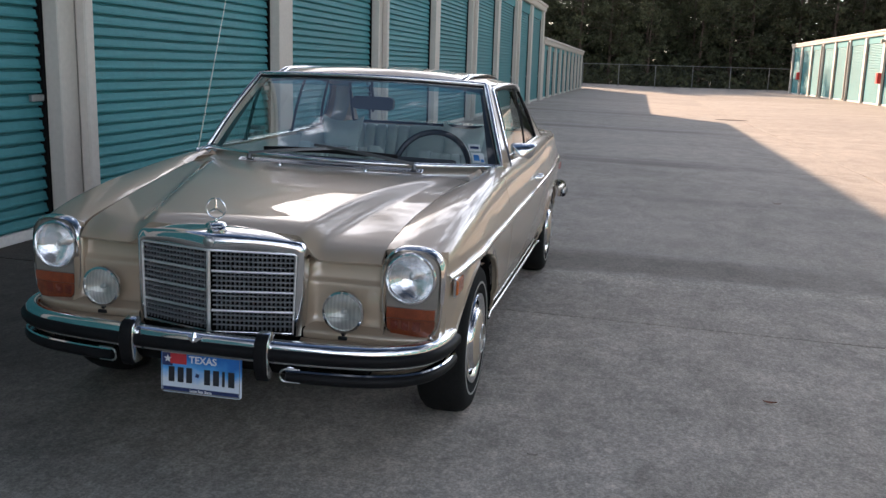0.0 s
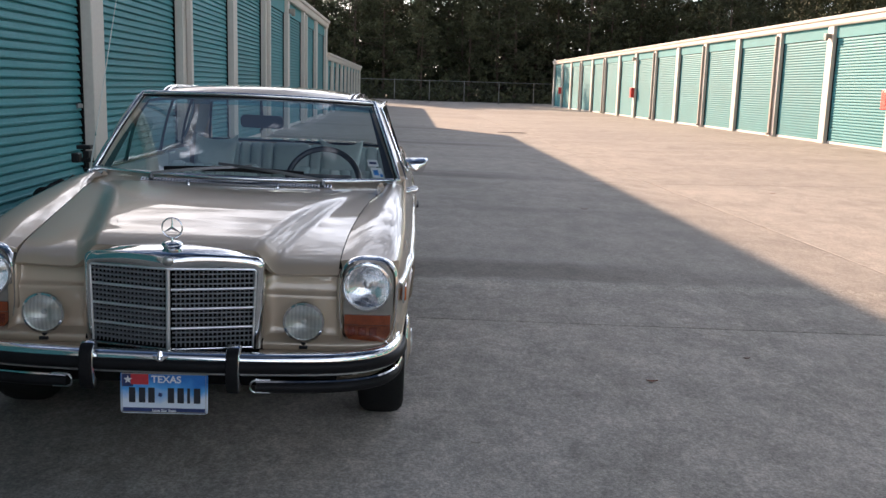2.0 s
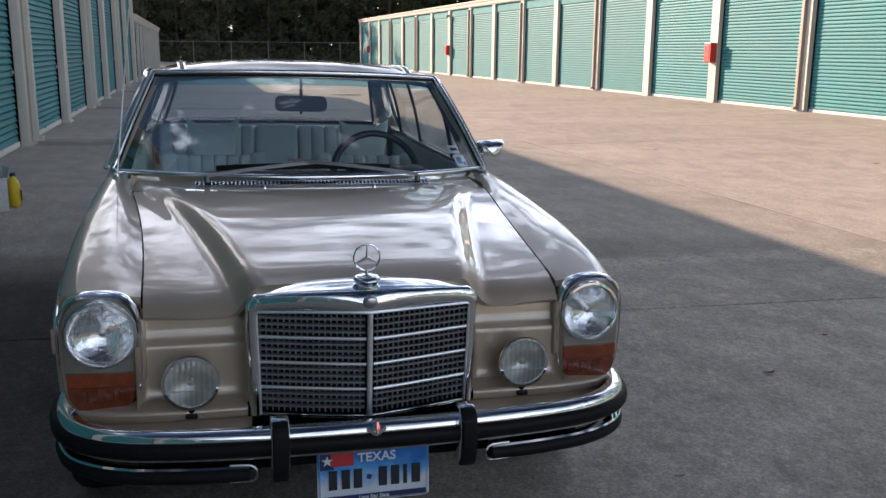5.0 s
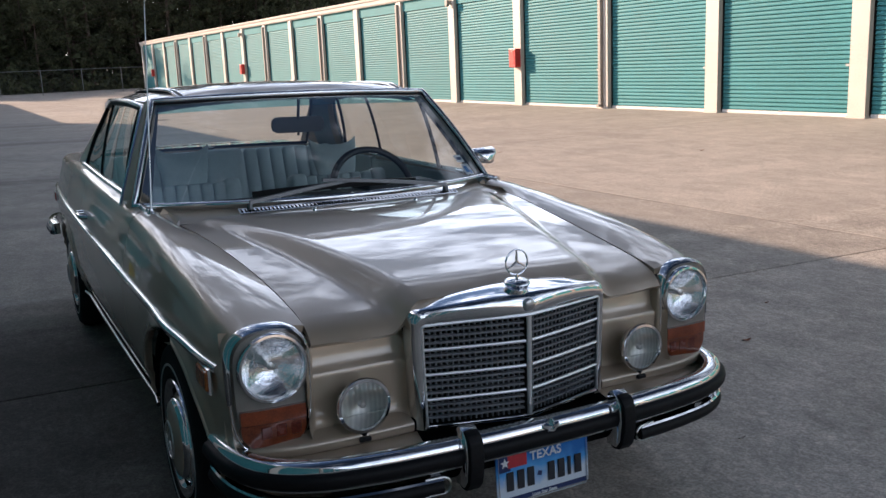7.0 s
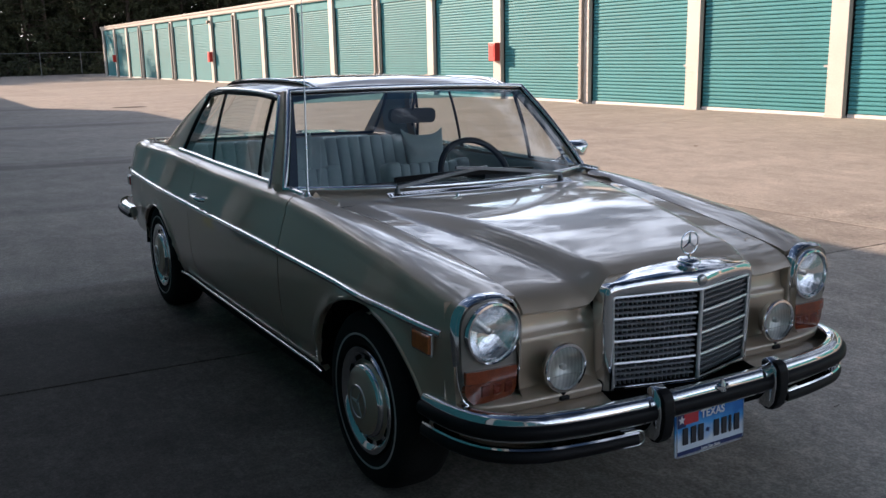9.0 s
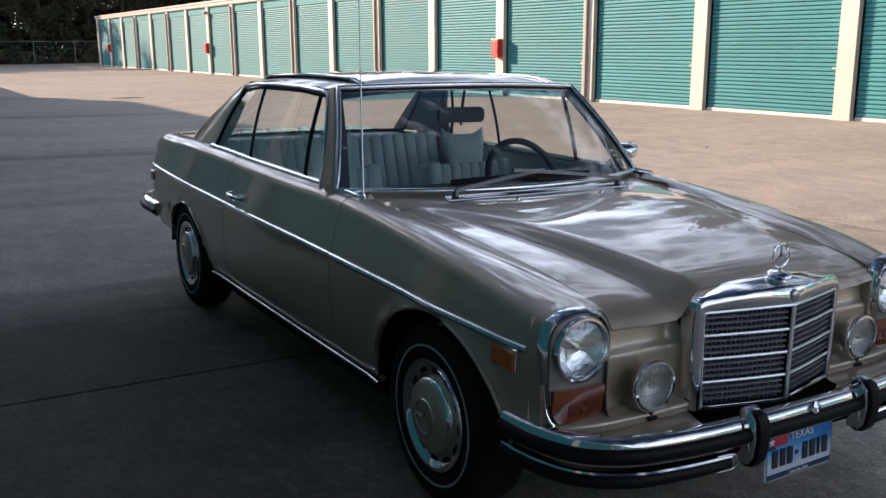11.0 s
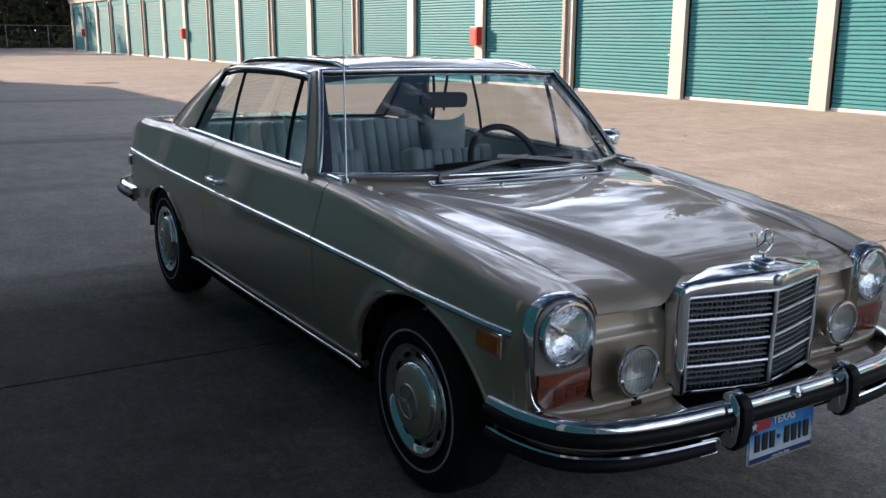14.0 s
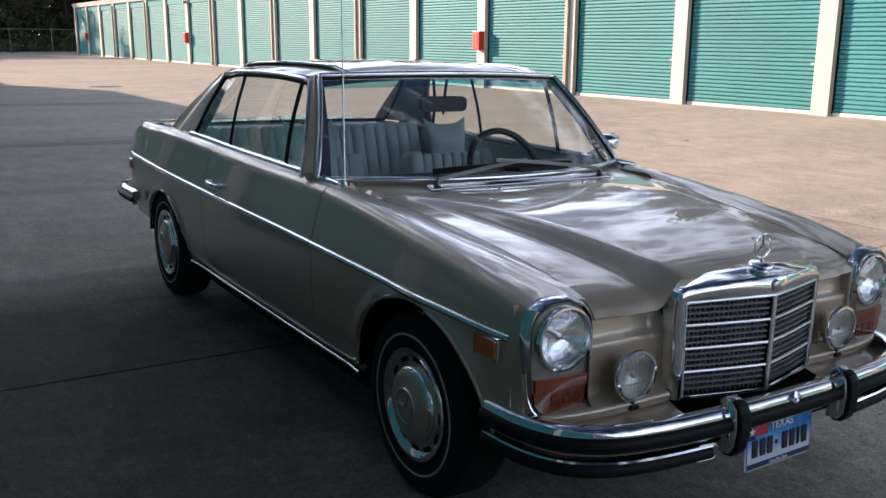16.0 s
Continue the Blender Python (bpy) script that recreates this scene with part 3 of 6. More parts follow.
        block(bm, -depth + 0.15, -0.003, u - 0.05, u + 0.05, -0.1, height - 0.12)
        part("wall", bm, M["white_paint"], root)
    for k in lamps:
        bm = bmesh.new()
        box(bm, P(0.09, stops[k], head - 0.30), (0.18, 0.16, 0.14), 0.02)
        box(bm, P(0.13, stops[k], head - 0.40), (0.10, 0.12, 0.08), 0.02)
        part("wall_lamp", bm, M["taupe"], root, "small wall-pack lamp under the eave")
    for k in boxes:
        cab = empty("extinguisher_box", root.matrix_world @ Matrix.Translation(P(0.10, stops[k], 1.43)), "red metal fire extinguisher cabinet on a column", "cabinet", "extinguisher cabinets")
        bm = bmesh.new()
        box(bm, (0, 0, 0), (0.195, 0.34, 0.55), 0.015)
        part("case", bm, M["red_box"], cab)
        bm = bmesh.new()
        box(bm, (s * 0.1, 0, 0.02), (0.012, 0.22, 0.38), 0.004)
        part("door", bm, M["red_box"], cab)
    return root


LEFT = [2.55 + 4.20 * k for k in range(-8, 9)]
storage_building("storage_building", (-2.72, 0.0), 0.5, 1, LEFT, 4.02, 3.35, 9.0, 0.045,
                 "tall cream steel storage building with teal roll-up doors", doubles=(0, 2, 4, 6, 8, 10, 12, 14), lamps=(13,), col_w=0.42)
LOW = [LEFT[-1] + 0.75 + 3.05 * k for k in range(10)]
storage_building("storage_building", (-2.74, 0.0), 0.5, 1, LOW, 2.72, 2.2, 9.0, 0.03,
                 "low cream steel storage building with narrow teal doors", doubles=(), col_w=0.42)
# units south of the camera are unseen, added for warm bounce light
RIGHT = [8.976 + 3.98 * k + {0: 0.15, 1: 0.0, 2: -0.07}.get(k, 0.0) for k in range(-9, 18)]
storage_building("storage_building", (14.305, 0.0), 1.07, -1, RIGHT, 3.95, 3.28, 9.0, -0.01,
                 "long cream storage building with sunlit teal roll-up doors", doubles=(1, 4, 8, 11, 14, 16, 18, 21, 23), lamps=(13, 19), boxes=(5, 12, 19, 25), col_w=0.40)

# unseen plain wall added behind the camera: closes the lane, blocks low southern sky
bm = bmesh.new()
box(bm, (6.0, -33.0, 1.4), (38.0, 0.3, 3.0), 0.01)
tagged(part("added_south_wall", bm, material("plain_grey_wall", (0.24, 0.24, 0.235), 0.8, vary=0.12, scale=0.8, fine=12)), "plain grey wall added out of view to close the lane and hold back low sky light", "wall", kind="structure")


# ---- the car ----
# x is across the car (its left side is +x), y runs from nose to tail, z is up from the ground.
AXLE_F, AXLE_R, AXLE_Z, ARCH = -0.11, 2.68, 0.309, 0.402
RISE = {AXLE_F: 0.878, AXLE_R: 0.75}
NOSE_Y, TAIL_Y = -0.632, 3.72
half_width = smooth_keys([(-0.62, 0.812), (-0.5, 0.832), (-0.25, 0.853), (0.3, 0.868), (1.0, 0.872), (2.0, 0.870), (2.7, 0.860), (3.2, 0.842), (3.55, 0.818), (3.72, 0.785)])
crown_z = smooth_keys([(-0.62, 0.768), (-0.52, 0.792), (-0.35, 0.826), (0.0, 0.872), (0.35, 0.905), (0.62, 0.922), (1.2, 0.930), (1.8, 0.938), (2.3, 0.950), (2.8, 0.950), (3.2, 0.942), (3.58, 0.925), (3.72, 0.89)])
hood_x = smooth_keys([(-0.70, 0.592), (-0.4, 0.601), (0.0, 0.632), (0.45, 0.690)])
hood_edge_z = smooth_keys([(-0.70, 0.716), (-0.675, 0.736), (-0.64, 0.755), (-0.58, 0.773), (-0.5, 0.788), (-0.3, 0.820), (0.0, 0.858), (0.25, 0.883), (0.45, 0.893)])
hood_mid_z = smooth_keys([(-0.70, 0.792), (-0.66, 0.808), (-0.5, 0.837), (-0.2, 0.877), (0.0, 0.893), (0.2, 0.8995), (0.45, 0.902)])

car = empty("car", pose(-0.012, 0, -0.003, 0, 1.0, 0), "beige metallic vintage two-door coupe with chrome trim, parked on the concrete", "car")


def holder(name, m):
    """A part of the car that is made of pieces."""
    ob = new(name)
    ob.parent = car
    ob.matrix_local = m
    return ob


def bottom_z(y):
    z = 0.288 if y > AXLE_F else 0.40
    if y > AXLE_R + ARCH:
        z = 0.36
    for c in (AXLE_F, AXLE_R):
        if abs(y - c) < ARCH:
            z = max(z if abs(y - c) > ARCH * 0.93 else 0.288, AXLE_Z + math.sqrt(ARCH**2 - (y - c)**2) * RISE[c])
    return z


def side_x(y, z):
    """Half width of the body side at height z."""
    w = half_width(y)
    off = float(np.interp(z, [0.25, 0.32, 0.42, 0.55, 0.66, 0.72, 0.80, 0.95], [0.075, 0.042, 0.012, 0.001, 0.0, 0.005, 0.026, 0.072]))
    lip = 0.0
    for c, k in RISE.items():
        d = math.hypot(y - c, (z - AXLE_Z) / (k if z > AXLE_Z else 1)) - ARCH
        if z > AXLE_Z - 0.08 and 0 <= d < 0.06:
            lip = 0.010 * (1 - step(d / 0.06))
    return w - off + lip


def side_point(sx, y, t):
    """Body side: t from 0 at the sill or wheel arch to 1 at the crown."""
    c, b = crown_z(y), bottom_z(y)
    z1 = c - 0.065
    if t <= 0.7:
        z = b + (z1 - b) * t / 0.7
        return Vector((sx * side_x(y, z), y, z))
    a = (t - 0.7) / 0.3 * math.pi / 2
    x1 = side_x(y, z1)
    return Vector((sx * (x1 - 0.066 * (1 - math.cos(a))), y, z1 + 0.065 * math.sin(a)))


SIDE_T = spread(0, 0.7, 15) + spread(0.7, 1.0, 8)[1:]


def stations(y0, y1, n):
    ys = set(spread(y0, y1, n))
    for c in (AXLE_F, AXLE_R):
        for k in range(25):
            y = c + ARCH * 0.9999 * math.cos(math.pi * k / 24)
            if y0 < y < y1:
                ys.add(y)
        for e in (-1.001, 1.001):
            if y0 < c + e * ARCH < y1:
                ys.add(c + e * ARCH)
    ys = sorted(ys)
    return [y for i, y in enumerate(ys) if i == 0 or y - ys[i - 1] > 1e-4]


DOOR_F, DOOR_R, GAP = 0.630, 1.945, 0.0035
strip_z = smooth_keys([(-0.62, 0.660), (0.0, 0.685), (0.63, 0.700), (1.94, 0.714), (3.6, 0.732)])
for sx in (1, -1):
    inside = (sx * 0.2, 1.2, 0.55)
    # front fender: side and the strip of its top up to the bonnet

    def fender_fn(y, t, sx=sx):
        if t <= 1:
            return side_point(sx, y, t)
        p = side_point(sx, y, 1.0)
        xh = hood_x(min(y, 0.45)) + 0.0045
        k = t - 1
        x = abs(p.x) + (xh - abs(p.x)) * k
        z0, z1 = p.z, hood_edge_z(min(y, 0.45)) + (0.001 if y < 0.3 else 0.0)
        return Vector((sx * x, y, z0 + (z1 - z0) * k * k + 0.004 * math.sin(math.pi * k)))
    bm = bmesh.new()
    skin(bm, fender_fn, stations(NOSE_Y, DOOR_F - GAP, 40), SIDE_T + [1.15, 1.3, 1.45, 1.6, 1.75, 0.9 + 1, 2.0], 0.022, inside)
    part("front_fender", bm, M["paint"], car, smooth=True, angle=50)
    bm = bmesh.new()
    skin(bm, lambda y, t: side_point(sx, y, t), stations(DOOR_F + GAP, DOOR_R - GAP, 34), SIDE_T, 0.022, inside)
    door = part("door", bm, M["paint"], car, "closed beige door with a chrome belt strip", smooth=True, angle=50)
    bm = bmesh.new()
    skin(bm, lambda y, t: side_point(sx, y, t), stations(DOOR_R + GAP, TAIL_Y, 50), SIDE_T, 0.022, inside)
    part("rear_quarter", bm, M["paint"], car, smooth=True, angle=50)
    # sill with its bright strip
    bm = bmesh.new()
    sweep(bm, [(sx * (half_width(y) - 0.100), y, 0.252) for y in spread(AXLE_F + 0.40, AXLE_R - 0.40, 20)], [(-0.03, -0.03), (0.02, -0.03), (0.03, 0.04), (-0.03, 0.04)])
    part("sill", bm, M["dark"], car)
    bm = bmesh.new()
    sweep(bm, [(sx * (side_x(y, 0.305) + 0.004), y, 0.283) for y in spread(AXLE_F + 0.405, AXLE_R - 0.405, 20)], circle(0.007, 10, 0.008))
    part("sill_strip", bm, M["chrome"], car, "bright sill strip", smooth=True)
    # bright strip along the side, in three pieces
    for y0, y1, owner in ((-0.58, DOOR_F - 0.004, car), (DOOR_F + 0.004, DOOR_R - 0.004, door), (DOOR_R + 0.004, 3.64, car)):
        bm = bmesh.new()
        sweep(bm, [(sx * (side_x(y, strip_z(y)) + 0.002), y, strip_z(y)) for y in spread(y0, y1, 16)], circle(0.011, 12, 0.013))
        part("side_strip", bm, M["chrome"], owner, "bright side moulding", smooth=True, angle=60)
    # wheel arch edge
    for c, k in RISE.items():
        bm = bmesh.new()
        pts = []
        for i in range(33):
            a = math.pi * (0.02 + 0.96 * i / 32)
            y, z = c + ARCH * math.cos(a), AXLE_Z + ARCH * k * math.sin(a)
            pts.append((sx * (side_x(y, z) - 0.001), y, z))
        sweep(bm, pts, circle(0.007, 6), up=(sx, 0, 0))
        part("arch_lip", bm, M["paint"], car, smooth=True)
        bm = bmesh.new()
        sheet(bm, lambda u, v: Vector((sx * v, c + (ARCH - 0.004) * math.cos(u), AXLE_Z + (ARCH - 0.004) * k * math.sin(u))), spread(0.02, math.pi - 0.02, 28), [0.45, half_width(c) - 0.02])
        part("wheel_well", bm, M["dark"], car)
    # side marker lamps
    for y, z, mat, w in ((-0.495, 0.622, "amber_marker", 0.105), (3.50, 0.668, "red_lens", 0.07)):
        bm = bmesh.new()
        box(bm, (sx * (side_x(y, z) + 0.006), y, z), (0.020, w, 0.056), 0.006)
        mk = part("side_marker", bm, M[mat], car, "amber side marker lamp" if mat == "amber_marker" else "red side marker lamp")
        bm = bmesh.new()
        xx = sx * (side_x(y, z) + 0.004)
        loop = [(xx, y - w / 2 - 0.004, z - 0.031), (xx, y + w / 2 + 0.004, z - 0.031), (xx, y + w / 2 + 0.004, z + 0.031), (xx, y - w / 2 - 0.004, z + 0.031)]
        sweep(bm, loop, circle(0.006, 6), up=(sx, 0, 0), closed=True)
        part("bezel", bm, M["chrome"], mk, smooth=True)
    # door handle: two brackets, a pull and a button
    bm = bmesh.new()
    hx, hz = side_x(1.76, 0.765), 0.768
    pts = [(sx * (hx - 0.004), 1.68, hz), (sx * (hx + 0.026), 1.69, hz + 0.003), (sx * (hx + 0.032), 1.73, hz + 0.005), (sx * (hx + 0.032), 1.79, hz + 0.006), (sx * (hx + 0.026), 1.825, hz + 0.006), (sx * (hx - 0.004), 1.84, hz + 0.004)]
    sweep(bm, pts, circle(0.008, 8, 0.012))
    rod(bm, (sx * (hx - 0.004), 1.83, hz + 0.005), (sx * (hx + 0.030), 1.83, hz + 0.005), 0.013)
    part("door_handle", bm, M["chrome"], door, "chrome pull handle", smooth=True)

# bonnet: a raised middle that widens from the radiator to the windscreen


def hood_fn(y, u):
    xe = hood_x(y)
    x = xe * u
    ze, zm = hood_edge_z(y), hood_mid_z(y)
    k = min(max((y + 0.70) / 1.15, 0.0), 1.0)
    # the raised middle: as wide as the radiator in front, it spreads towards the windscreen; a soft crease bounds it
    crease, width = xe * (0.548 + 0.347 * k), 0.11 - 0.03 * k
    t = min(max((abs(x) - crease) / width + 0.5, 0.0), 1.0)
    s = 1 - t * t * t * (t * (6 * t - 15) + 10)
    z = ze + (zm - ze) * s + 0.008 * (1 - (x / xe)**4) * step((y + 0.72) / 0.12)
    fall = max(0.0, (-0.655 - y) / 0.045)
    z -= 0.016 * fall**2 * (1 - s)
    y += 0.024 * step((abs(u) - 0.72) / 0.28) * step((-0.45 - y) / 0.24)
    return Vector((x, y, z))


bm = bmesh.new()
skin(bm, hood_fn, spread(-0.692, -0.56, 12)[:-1] + spread(-0.56, 0.405, 32), spread(-1, 1, 97), 0.020, (0, 0, 0.4))
hood = part("bonnet", bm, M["paint"], car, "beige bonnet with a raised centre", smooth=True, angle=60)
for x in (-0.205, 0.215):
    bm = bmesh.new()
    z = hood_fn(0.33, x / 0.66).z
    rod(bm, (x, 0.33, z - 0.003), (x, 0.33, z + 0.006), 0.009, 0.007)
    rod(bm, (x, 0.325, z + 0.006), (x, 0.325, z + 0.011), 0.006, 0.004)
    part("washer_jet", bm, M["chrome"], hood, smooth=True)

# cowl between bonnet and windscreen, with its louvred grille
bm = bmesh.new()
sheet(bm, lambda x, t: Vector((x, 0.408 + t * (0.105 + 0.30 * (x / 0.785)**2), 0.898 + 0.020 * t - 0.006 * (x / 0.72)**2)), spread(-0.765, 0.765, 31), spread(0, 1, 6))
cowl = part("cowl", bm, M["paint"], car, smooth=True)
slope = pose(0, 0.442, 0.9140, 20, 0, 0)
bm = bmesh.new()
for y in (-0.016, 0.016):
    box(bm, (0, y, 0), (0.92, 0.005, 0.007), 0.002, m=slope, seg=1)
for x in (-0.457, 0.457):
    box(bm, (x, 0, 0), (0.006, 0.037, 0.008), 0.002, m=slope, seg=1)
for i in range(60):
    box(bm, (-0.45 + 0.9 * (i + 0.5) / 60, 0, -0.001), (0.0062, 0.031, 0.006), m=slope)
part("cowl_grille", bm, M["bright"], cowl, "bright louvred air intake")
# near-black strip under the slats, painting in the shade of the intake
bm = bmesh.new()
box(bm, (0, 0, -0.007), (0.91, 0.032, 0.004), m=slope)
part("intake_shade", bm, M["dark"], cowl)

# radiator grille
GR_HALF, GR_TOP, GR_LOW = 0.303, 0.734, 0.447


def grille_y(x):
    return -0.800 + 0.078 * (abs(x) / GR_HALF)**1.15


grille = holder("radiator_grille", Matrix())
# near-black sheet behind the mesh: shade of the hollow put in as colour
bm = bmesh.new()
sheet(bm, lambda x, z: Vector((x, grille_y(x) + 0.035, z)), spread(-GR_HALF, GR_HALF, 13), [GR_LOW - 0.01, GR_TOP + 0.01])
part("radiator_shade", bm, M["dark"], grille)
rows, cols = 16, 19
for sx in (1, -1):
    bm = bmesh.new()
    for k in range(1, rows):
        if k % 4:
            z = GR_LOW + (GR_TOP - GR_LOW) * k / rows
            p0, p1 = Vector((sx * 0.012, grille_y(0.012) + 0.006, z)), Vector((sx * GR_HALF, grille_y(GR_HALF) + 0.006, z))
            sweep(bm, [p0, (p0 + p1) / 2 + Vector((0, grille_y(GR_HALF / 2) + 0.006 - (p0.y + p1.y) / 2, 0)), p1], [(-0.006, -0.0034), (0.006, -0.0014), (0.006, 0.0034), (-0.006, 0.0024)])
    for k in range(1, cols + 1):
        x = sx * (0.008 + (GR_HALF - 0.008) * k / cols)
        box(bm, (x, grille_y(x) + 0.0125, (GR_TOP + GR_LOW) / 2), (0.0032, 0.010, GR_TOP - GR_LOW))
    part("grille_mesh", bm, M["grille"], grille, "dark grey cross-bar mesh")
    for k in (4, 8, 12):
        bm = bmesh.new()
        z = GR_LOW + (GR_TOP - GR_LOW) * k / rows
        sweep(bm, [(sx * x, grille_y(x) - 0.001, z) for x in spread(0.01, GR_HALF + 0.004, 7)], circle(0.0060, 8, 0.0055))
        part("cross_bar", bm, M["bar"], grille, smooth=True)
bm = bmesh.new()
sweep(bm, [(0, grille_y(0) - 0.004, GR_LOW - 0.004), (0, grille_y(0) - 0.004, GR_TOP + 0.002)], circle(0.008, 10, 0.006), up=(0, 1, 0))
part("centre_bar", bm, M["bar"], grille, smooth=True)


def arch_line(half, top, drop, radius, low):
    """Half-round-cornered arch: up one side, over the top, down the other."""
    right = [(half - 0.03 * (top - z), z) for z in spread(low, top - drop - radius, 8)]
    for k in range(1, 10):
        a = math.pi / 2 * k / 9
        right.append((half - radius + radius * math.cos(a), top - drop - radius + radius * math.sin(a)))
    for x in spread(half - radius, 0.0, 16)[1:]:
        right.append((x, top - drop * (x / (half - radius))**2))
    return [(-x, z) for x, z in right] + right[-2::-1]


# radiator shell: a bright frame round the mesh with a broad rounded cap above it
shell_in = arch_line(0.297, GR_TOP + 0.002, 0.006, 0.012, GR_LOW - 0.012)
shell_out = arch_line(0.325, GR_TOP + 0.056, 0.014, 0.036, GR_LOW - 0.012)
bm = bmesh.new()
rings = []
for (xi, zi), (xo, zo) in zip(shell_in, shell_out):
    up = step((zo - GR_TOP + 0.02) / 0.05)
    gy = grille_y(min(abs(xi), GR_HALF))
    round_y = -0.797 + 0.075 * min(1.0, abs(xi) / GR_HALF)**2
    back_y = -0.687 + 0.018 * (xi / 0.3)**2 - round_y
    row = []
    for t, dy, deep, out_x, out_z in ((0.0, 0.016, 0, 0, 0), (0.0, -0.003, 0, 0, 0), (0.12, -0.007, 0, 0, 0), (0.55, -0.006, 0, 0, 0), (0.86, 0.000, 0, 0, 0), (1.0, 0.007, 0.0, 0.001, 0.002),
                                      (1.0, 0, 0.16, 0.003, 0.006), (1.0, 0, 0.36, 0.005, 0.011), (1.0, 0, 0.66, 0.006, 0.017), (1.0, 0, 0.92, 0.006, 0.021), (1.0, 0, 1.08, 0.003, 0.014)):
        side = math.copysign(1, xo) * (1 - up)
        row.append(bm.verts.new((xi + (xo - xi) * t + side * out_x, gy + dy, zi + (zo - zi) * t + up * out_z)))
        row[-1].co.z -= 0.85 * up * out_z * min(1.0, abs(xi) / 0.29)**2.2
        row[-1].co.y = (gy * (1 - t) + round_y * t) + (dy if not deep else back_y * deep)
    rings.append(row)
for r0, r1 in zip(rings, rings[1:]):
    for k in range(len(r0) - 1):
        bm.faces.new((r0[k], r1[k], r1[k + 1], r0[k + 1]))
part("radiator_shell", bm, M["chrome"], grille, "polished chrome radiator shell with a broad cap", smooth=True, angle=60)
bm = bmesh.new()
sweep(bm, [(x, grille_y(min(abs(x), GR_HALF)) - 0.006, z) for x, z in arch_line(0.299, GR_TOP + 0.003, 0.005, 0.010, GR_LOW - 0.006)], circle(0.0042, 8), up=(0, 1, 0))
part("mesh_frame", bm, M["bar"], grille, "bright bead round the mesh", smooth=True)
bm = bmesh.new()
sweep(bm, [(x, grille_y(x) - 0.002, GR_LOW - 0.008) for x in spread(-0.30, 0.30, 13)], circle(0.006, 8, 0.007))
part("shell_foot", bm, M["chrome"], grille, smooth=True)
bm = bmesh.new()
sheet(bm, lambda x, t: Vector((x, grille_y(min(abs(x), 0.30)) + 0.012 + 0.05 * t, GR_LOW - 0.014 - 0.035 * t)), spread(-0.34, 0.34, 13), [0, 1])
part("lower_apron", bm, M["dark"], grille)
# round badge and the ring mascot
bm = bmesh.new()
lathe(bm, [(0.0, 0.008), (0.012, 0.007), (0.018, 0.004), (0.0205, 0.0), (0.0205, -0.006)], pose(0, -0.803, 0.764, 96, 0, 0), 28)
part("badge", bm, M["satin"], grille, "round enamel and silver badge", smooth=True)
mascot = holder("bonnet_mascot", Matrix())
bm = bmesh.new()
lathe(bm, [(0.0, 0.018), (0.010, 0.018), (0.028, 0.015), (0.036, 0.010), (0.038, 0.005), (0.035, 0.0), (0.029, -0.010), (0.027, -0.022)], pose(0, -0.742, 0.812, 4, 0, 0), 32)
rod(bm, (0, -0.742, 0.826), (0, -0.742, 0.842), 0.006, 0.004)
part("base", bm, M["chrome"], mascot, smooth=True)
bm = bmesh.new()
ring_c = Vector((0, -0.742, 0.876))
sweep(bm, [ring_c + Vector((0.036 * math.sin(2 * math.pi * i / 40), 0, 0.036 * math.cos(2 * math.pi * i / 40))) for i in range(40)], circle(0.0026, 8), up=(0, 1, 0), closed=True)
for a in (0, 120, 240):
    d = Vector((math.sin(radians(a)), 0, math.cos(radians(a))))
    rod(bm, ring_c, ring_c + d * 0.036, 0.0052, 0.0014, 6)
part("ring", bm, M["chrome"], mascot, "chrome ring ornament", smooth=True)

